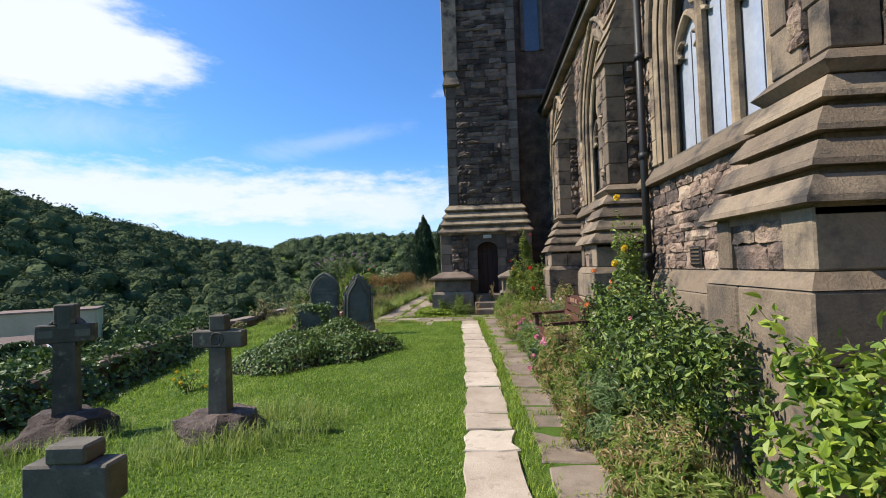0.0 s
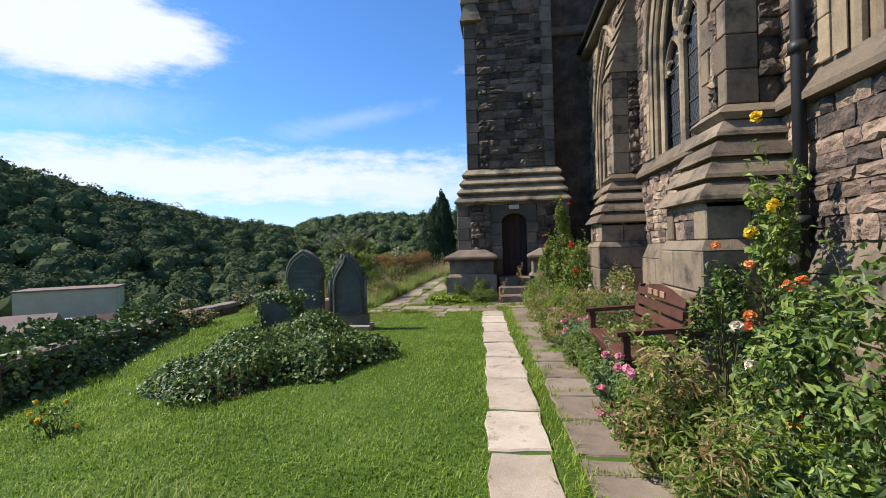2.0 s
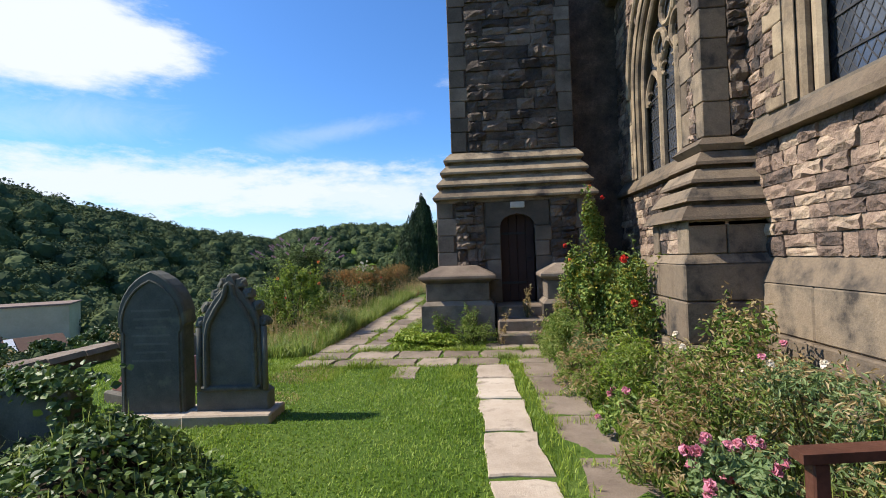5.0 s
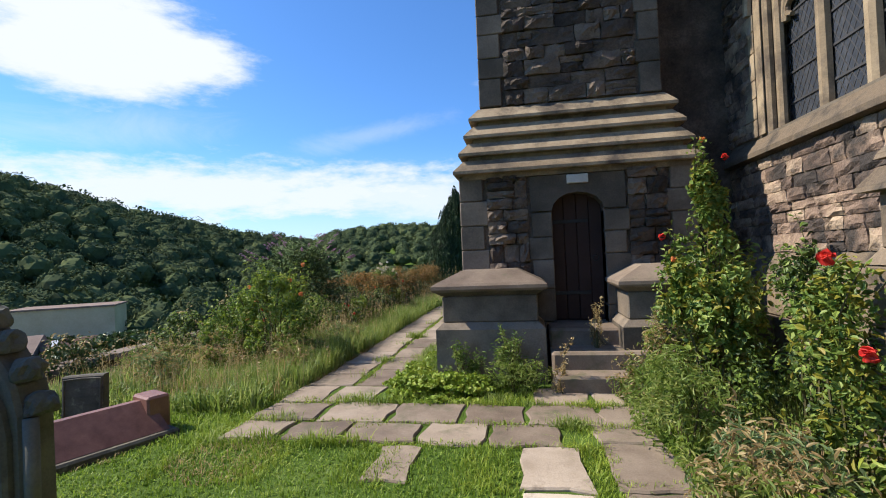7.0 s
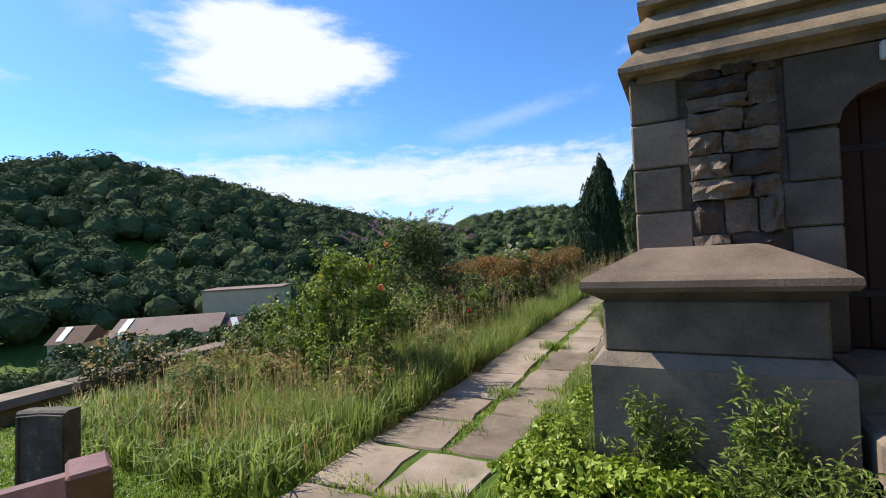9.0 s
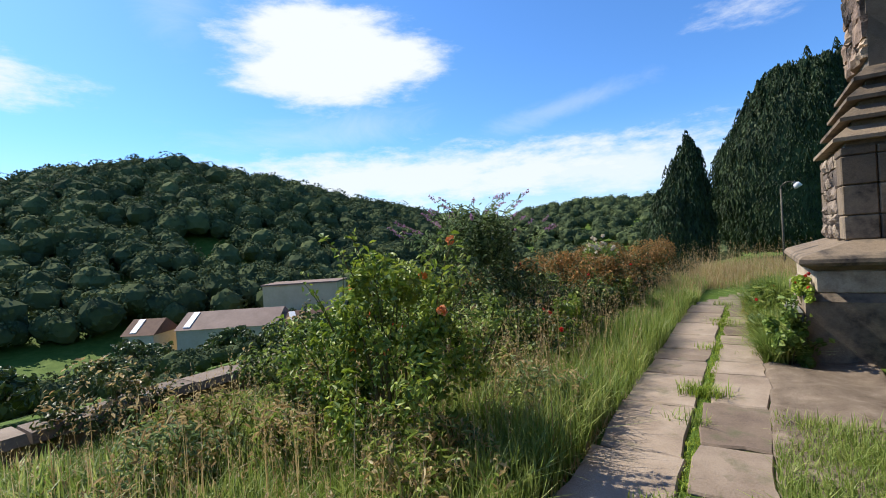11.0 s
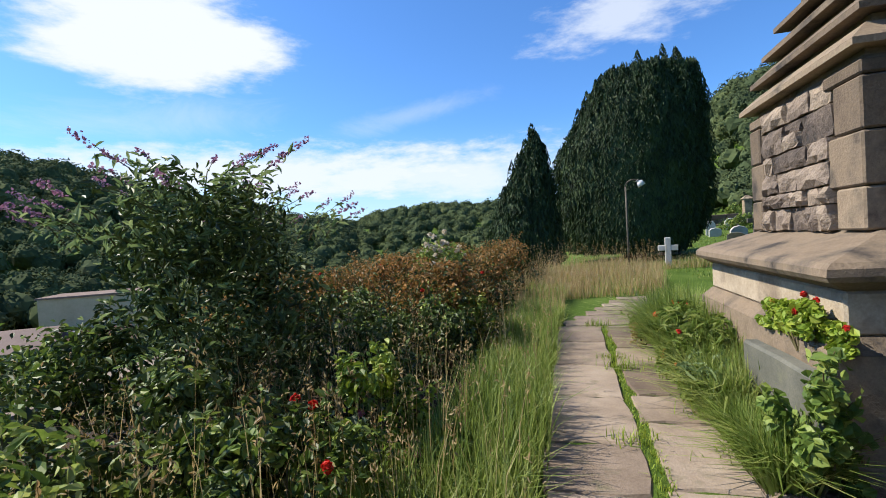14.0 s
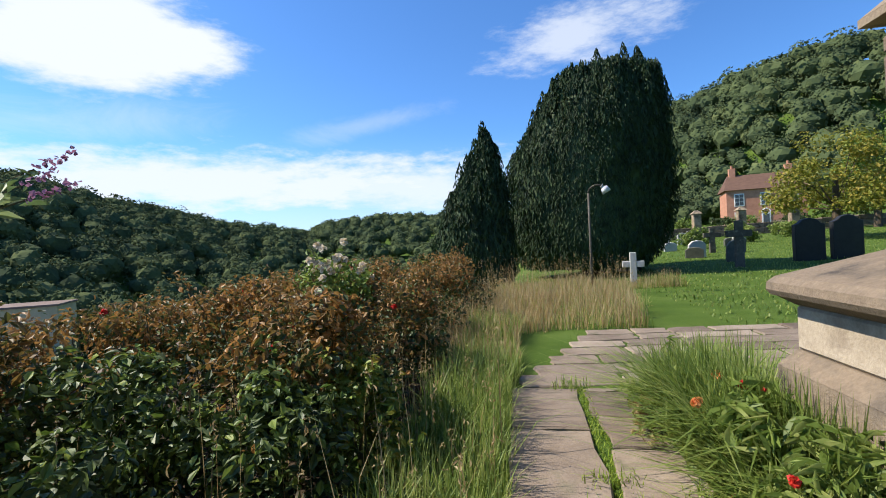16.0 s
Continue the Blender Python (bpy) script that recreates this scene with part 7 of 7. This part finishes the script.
buddleia(-5.75, 20.25, 1.1, 1.0, 2.5, 560, "broad dark buddleia with fading mauve flower spikes", 8500)
# shade of its lower half is put into a darker leaf colour
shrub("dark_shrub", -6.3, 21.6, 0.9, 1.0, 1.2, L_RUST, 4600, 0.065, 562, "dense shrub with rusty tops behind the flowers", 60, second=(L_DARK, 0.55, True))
shrub("snowberry", -3.95, 22.3, 0.35, 0.5, 0.75, L_ROSE, 1600, 0.06, 563, "green shrub with yellowing lower leaves", 30, second=(L_YELLOW, 0.35))
i = 0
for x, y, rx, ry, h in ((-4.5, 22.6, 0.8, 0.9, 1.15), (-4.35, 24.2, 0.85, 0.9, 1.2), (-5.4, 23.5, 0.9, 1.1, 1.25), (-4.6, 25.8, 0.9, 1.0, 1.3), (-6.4, 22.8, 0.9, 1.2, 1.15),
                       (-5.8, 25.3, 1.0, 1.1, 1.25), (-7.0, 24.8, 0.9, 1.2, 1.1), (-5.6, 27.3, 1.2, 1.1, 1.3), (-4.3, 27.6, 0.9, 0.9, 1.3), (-7.3, 27.0, 1.2, 1.2, 1.15), (-6.4, 29.6, 1.4, 1.2, 1.3), (-4.6, 29.8, 1.2, 1.0, 1.3)):
    # dark leaves low down carry the shade under each shrub in their colour
    shrub("spiraea_shrub", x, y, rx, ry, h, L_RUST, 5200, 0.06, 570 + i, "rust-tinged spiraea shrub with shade painted into its lower leaves", 56, 10, ((P_RED, 2, 0.06),) if i < 6 else (), second=(L_DARK, 0.52, True), spread=0.24, group="rust-tinged shrubs")
    i += 1
for k, (x, y, rx, ry, h) in enumerate(((-4.65, 20.85, 0.5, 0.5, 0.75), (-4.8, 19.05, 0.5, 0.4, 0.85), (-4.2, 21.8, 0.45, 0.5, 0.75), (-5.3, 21.7, 0.6, 0.6, 0.95))):
    shrub("undergrowth", x, y, rx, ry, h, L_DARK, 2600, 0.065, 595 + k, "low dark green undergrowth in the shrub bed", 34, second=(L_ROSE, 0.2), group="shrub bed undergrowth")
shrub("cow_parsley", -4.85, 24.0, 0.75, 0.6, 1.38, L_ROSE, 1500, 0.07, 590, "tall leafy weed with flat cream flower heads", 26, 16, ((P_CREAM, 20, 0.09),), low=0.7)


# ivy over the mound and the wall
def ivy_patch(name, n, sample, size, seed, label, parent_xy):
    r = rng(seed)
    p, nrm = sample(r, n)
    s = thing(name, parent_xy[0], parent_xy[1], 0, label, "ivy")
    v, f = leaves(p - np.array([parent_xy[0], parent_xy[1], 0]), nrm, np.full(len(p), size), r, 0.9, 0.15, 0.5)
    put("foliage", mesh_np("foliage", v, f, L_IVY), None, s)
    return s


def mound_z(x, y):
    a = np.arctan2(y - 8.75, x + 3.1)
    d = np.hypot((x + 3.1) / 1.35, (y - 8.75) / 1.45) / (1 + 0.13 * np.sin(3 * a + 1) + 0.09 * np.sin(7 * a))
    return 0.33 * np.sqrt(np.clip(1 - d * d, 0, 1)) * (1 + 0.35 * np.sin(x * 5.3) * np.sin(y * 4.7)) + 0.12 * np.exp(-((x + 3.4) ** 2 / 0.25 + (y - 9.9) ** 2 / 0.1)) + 0.3 * np.exp(-((x + 2.75) ** 2 / 0.12 + (y - 9.55) ** 2 / 0.12)) + 0.2 * np.exp(-((x + 3.95) ** 2 / 0.1 + (y - 9.6) ** 2 / 0.12))


def mound_sample(r, n):
    a, k = r.uniform(0, 6.2832, n), np.sqrt(r.uniform(0, 1.0, n)) + np.abs(r.normal(0, 0.05, n))
    k = k * (1 + 0.13 * np.sin(3 * a + 1) + 0.09 * np.sin(7 * a))
    x, y = -3.1 + np.cos(a) * k * 1.35, 8.75 + np.sin(a) * k * 1.45
    e = 0.05
    z = mound_z(x, y)
    nrm = np.stack([-(mound_z(x + e, y) - z) / e, -(mound_z(x, y + e) - z) / e, np.ones(n)], 1)
    return np.stack([x, y, ground_z(x, y) + z + r.uniform(0.0, 0.12, n) + 0.01], 1), nrm


ms = ivy_patch("ivy_mound", 10000, mound_sample, 0.055, 601, "thick dark ivy smothering an old grave mound", (-3.1, 8.75))
rr = rng(605)
mp, mn = mound_sample(rr, 1500)
lv, lf = leaves(mp - np.array([-3.1, 8.75, 0]), mn, np.full(1500, 0.05), rr, 0.85, 0.15, 0.5)
put("foliage", mesh_np("foliage", lv, lf, L_ROSE), None, ms)
bp, bn = mound_sample(rr, 1300)
bv, bf = blades(bp - np.array([-3.1, 8.75, 0.05]), np.full(1300, 0.16), rr, 0.006, 0.6)
put("grass", mesh_np("grass", bv, bf, L_TALL), None, ms)
mx, my = np.meshgrid(np.linspace(-4.6, -1.6, 40), np.linspace(7.2, 10.3, 40))
mi = (np.arange(39)[:, None] * 40 + np.arange(39)[None]).ravel()
mv = np.stack([mx.ravel() + 3.1, my.ravel() - 8.75, (ground_z(mx, my) + mound_z(mx, my) - 0.03).ravel()], 1)
put("earth", mesh_np("earth", mv, np.stack([mi, mi + 1, mi + 41, mi + 40], 1), M_SOIL, True), None, ms)


def headstone_ivy(r, n):
    x = -3.42 + r.normal(0, 0.2, n)
    z = np.where(r.random(n) < 0.5, 0.8 + r.normal(0, 0.04, n), r.uniform(0.2, 0.8, n))
    x = np.where(z < 0.68, -3.42 + np.sign(x + 3.42) * r.uniform(0.2, 0.38, n), x)
    return np.stack([x, 9.62 + r.normal(0, 0.07, n), z], 1), np.stack([np.sign(x + 3.42) * 0.4, -0.6 + 0 * x, 0.6 + 0 * x], 1)


hs = ivy_patch("ivy_plant", 1300, headstone_ivy, 0.055, 603, "ivy climbing over a short headstone", (-3.42, 9.7))


def wall_ivy(r, n):
    y = r.uniform(-3, 12.3, n)
    x0 = np.interp(y, WALL_Y, WALL_XS)
    t = r.uniform(-0.45, 0.75, n)
    hump = 0.12 * np.sin(y * 2.3) + 0.08 * np.sin(y * 5.1)
    z = 0.32 + hump - np.where(t > 0.15, (t - 0.15) * 1.15, 0) + r.uniform(-0.06, 0.08, n)
    z = np.maximum(z, ground_z(x0 + t, y) + 0.03)
    return np.stack([x0 + t, y, z], 1), np.stack([0.7 + 0 * y, -0.2 + 0 * y, 0.8 + 0 * y], 1)


ivy_patch("ivy_hedge", 9000, wall_ivy, 0.085, 604, "dark ivy bank covering the boundary wall", (-6, 5))
for i, (x, y, h) in enumerate(((-6.9, 12.4, 0.6), (-7.3, 15.6, 0.75), (-7.0, 17.4, 0.85), (-6.9, 19.0, 0.9))):
    shrub("wall_shrub", x, y, 0.5, 0.6, h, L_DARK, 1500, 0.065, 610 + i, "straggling shrub along the boundary wall", 24, second=(L_STRAW, 0.25), group="shrubs on the wall")
shrub("ragwort", -4.2, 6.6, 0.3, 0.25, 0.3, L_ROSE, 200, 0.05, 620, "small yellow-flowered weed in the lawn", 14, 8, ((P_YELLOW, 10, 0.05),), cat="flowers")
for i, (x, y) in enumerate(((-2.5, 4.3), (-4.45, 4.6), (-2.0, 4.6))):
    r = rng(640 + i)
    n = 900
    a, k = r.uniform(0, 6.28, n), r.uniform(0.28, 0.75, n)
    px, py = x + np.cos(a) * k, y + np.sin(a) * k
    v, f = blades(np.stack([px, py, ground_z(px, py)], 1), np.full(n, 0.2), r, 0.007, 0.8)
    put("tall_grass", mesh_np("tall_grass", v, f, L_TALL), None, label="uncut tuft of grass round a cross base", category="grass", kind="stuff")


# ---- trees ----
def yew(x, y, profile, seed, label, n, crests):
    """A dense upright yew. profile: (height, western edge, eastern edge) each; its sides are fluted by close columns that end in points."""
    r = rng(seed)
    t = thing("yew_tree", x, y, gz(x, y), label, "tree")
    trunk = Geo()
    for i in range(5):
        a = i * 1.3
        trunk.tube([(math.cos(a) * 0.25, math.sin(a) * 0.25, -0.3), (math.cos(a) * 0.4, math.sin(a) * 0.4, 1.2), (math.cos(a) * 0.6, math.sin(a) * 0.6, 2.4)], 0.2, 7, 0.08)
    put("trunk", trunk, M_BARK, t)
    pz, pl, pr = (np.array(c, float) for c in zip(*profile))
    top = pz[-1]
    cut = r.uniform(0, 6.28, 4)

    def skin(z, a, k):
        flute = 0.98 + 0.08 * np.abs(np.sin(a * 6 + cut[0] + 0.25 * z)) + 0.07 * np.abs(np.sin(a * 10 + cut[1] - 0.2 * z)) + 0.03 * np.sin(a * 3 + z * 1.3 + cut[2])
        lo, hi = np.interp(z, pz, pl), np.interp(z, pz, pr)
        w = (hi - lo) / 2 * flute * k
        return np.stack([(lo + hi) / 2 + np.cos(a) * w, np.sin(a) * np.minimum(w * 0.9, 2.4), z], -1)
    core = Geo()
    core.loft([[tuple(skin(np.array(z), np.array(a), 0.9)) for a in np.linspace(0, 6.28, 49)[:-1]] for z in np.linspace(pz[0], top * 0.985, 22)])
    put("inner_foliage", core, L_YEW, t, True)
    z, a = r.uniform(pz[0], top, n), r.uniform(0, 2 * math.pi, n)
    p = skin(z, a, r.uniform(0.86, 1.02, n))
    parts = [leaves(p, np.stack([np.cos(a), np.sin(a), 0.3 + 0 * a], 1), np.full(n, 0.22), r, 0.26, 0.12, 0.45, up=np.array([0, 0, 2.2]))]
    for i in range(crests):
        zc, ac = top * (1 - 0.55 * r.uniform(0, 1) ** 2), r.uniform(0, 6.28)
        b = skin(np.array(zc), np.array(ac), r.uniform(0.35, 0.98) if zc > top * 0.93 else 0.97)
        h, m = r.uniform(0.6, 1.25), 120
        u, q = r.uniform(0, 1, m), r.uniform(0, 6.28, m)
        w = 0.3 * (1 - u) ** 0.8 + 0.02
        pt = b + np.stack([np.cos(q) * w, np.sin(q) * w, u * h - 0.55], 1)
        parts.append(leaves(pt, np.stack([np.cos(q), np.sin(q), 0.3 + 0 * q], 1), np.full(m, 0.2), r, 0.26, 0.12, 0.4, up=np.array([0, 0, 2.5])))
    v, f = merge(parts)
    put("crown", mesh_np("crown", v, f, L_YEW), None, t)


yew(-0.1, 39.0, ((0.3, -2.4, 1.9), (1.2, -2.95, 2.6), (2.8, -3.1, 2.9), (4.4, -2.9, 2.9), (5.6, -2.3, 2.85), (6.8, -1.65, 2.75), (7.5, -1.15, 2.65), (8.0, -0.9, 2.5)), 701, "large dark upright yew with many fluted spires", 36000, 150)
yew(-4.3, 35.2, ((0.1, -1.35, 1.0), (1.2, -1.5, 1.15), (2.2, -1.2, 1.0), (3.2, -0.75, 0.85), (4.0, -0.3, 0.72), (4.6, 0.1, 0.6), (5.0, 0.28, 0.5)), 702, "smaller spired dark yew beside the great one", 13000, 40)


def broad_tree(x, y, h, rad, mat, n, size, seed, label):
    r = rng(seed)
    t = thing("tree", x, y, gz(x, y), label, "tree")
    trunk = Geo().tube([(0, 0, -0.3), (0.05, 0, h * 0.3), (0.1, 0.05, h * 0.6)], 0.06 * h ** 0.8, 8, 0.03 * h ** 0.8)
    p, nrm, c = clump_points(r, n, rad, rad, h * 0.75, 46, 0.0, 0.28)
    for i in range(12):
        trunk.tube([(0.04, 0, h * 0.28), tuple(c[i] * np.array([0.5, 0.5, 0.5]) + np.array([0, 0, h * 0.25])), tuple(c[i] + np.array([0, 0, h * 0.25]))], 0.05, 6, 0.012)
    put("trunk", trunk, M_BARK, t)
    v, f = leaves(p + np.array([0, 0, h * 0.25]), nrm, np.full(len(p), size), r, 0.6)
    put("crown", mesh_np("crown", v, f, mat), None, t)


broad_tree(15.2, 50, 6.2, 3.8, L_YELLOW, 7500, 0.22, 711, "broad yellow-green tree before the brick house")
broad_tree(24, 60, 7, 3.6, L_ROSE, 5000, 0.3, 712, "leafy green garden tree beside the house")
broad_tree(5.5, 66, 5, 2.6, L_ROSE, 3500, 0.3, 713, "bright green tree behind the far graves")
for i in range(9):
    x = 4 + i * 2.9
    shrub("hedge_bush", x, 66 + (i % 3), 1.7, 1.2, 1.6, L_ROSE if i % 2 else L_DARK, 1500, 0.2, 720 + i, "rounded garden bush above the retaining wall", 20, 5, group="garden bushes")
for i, (x, y) in enumerate(((3.2, 47), (5.0, 52), (7.6, 50), (9.0, 55), (11.5, 53), (13.0, 57), (6.2, 58), (15.5, 56), (3.8, 57), (17.6, 60))):
    shrub("hedge_bush", x, y, 1.0 + 0.12 * (i % 4), 0.8, 0.9 + 0.15 * (i % 3), (L_DARK, L_TALL, L_ROSE)[i % 3], 1300, 0.16, 760 + i, "dark bush between the far graves", 22, 5, second=(L_TALL, 0.3), group="bushes among the graves")
# trees and bushes on the slope below the boundary wall
r = rng(730)
for i in range(14):
    y = r.uniform(2, 34)
    x = float(np.interp(y, WALL_Y, WALL_XS)) - r.uniform(6, 24)
    hh = r.uniform(2.4, 4.2)
    broad_tree(x, y, min(hh, max(1.2, 1.2 - 0.12 * math.hypot(x + 1.2, y - 12.6) - gz(x, y))), r.uniform(1.2, 2.2), L_DARK if r.random() < 0.7 else L_ROSE, 1300, 0.26, 731 + i, "bushy green tree on the slope below the wall")
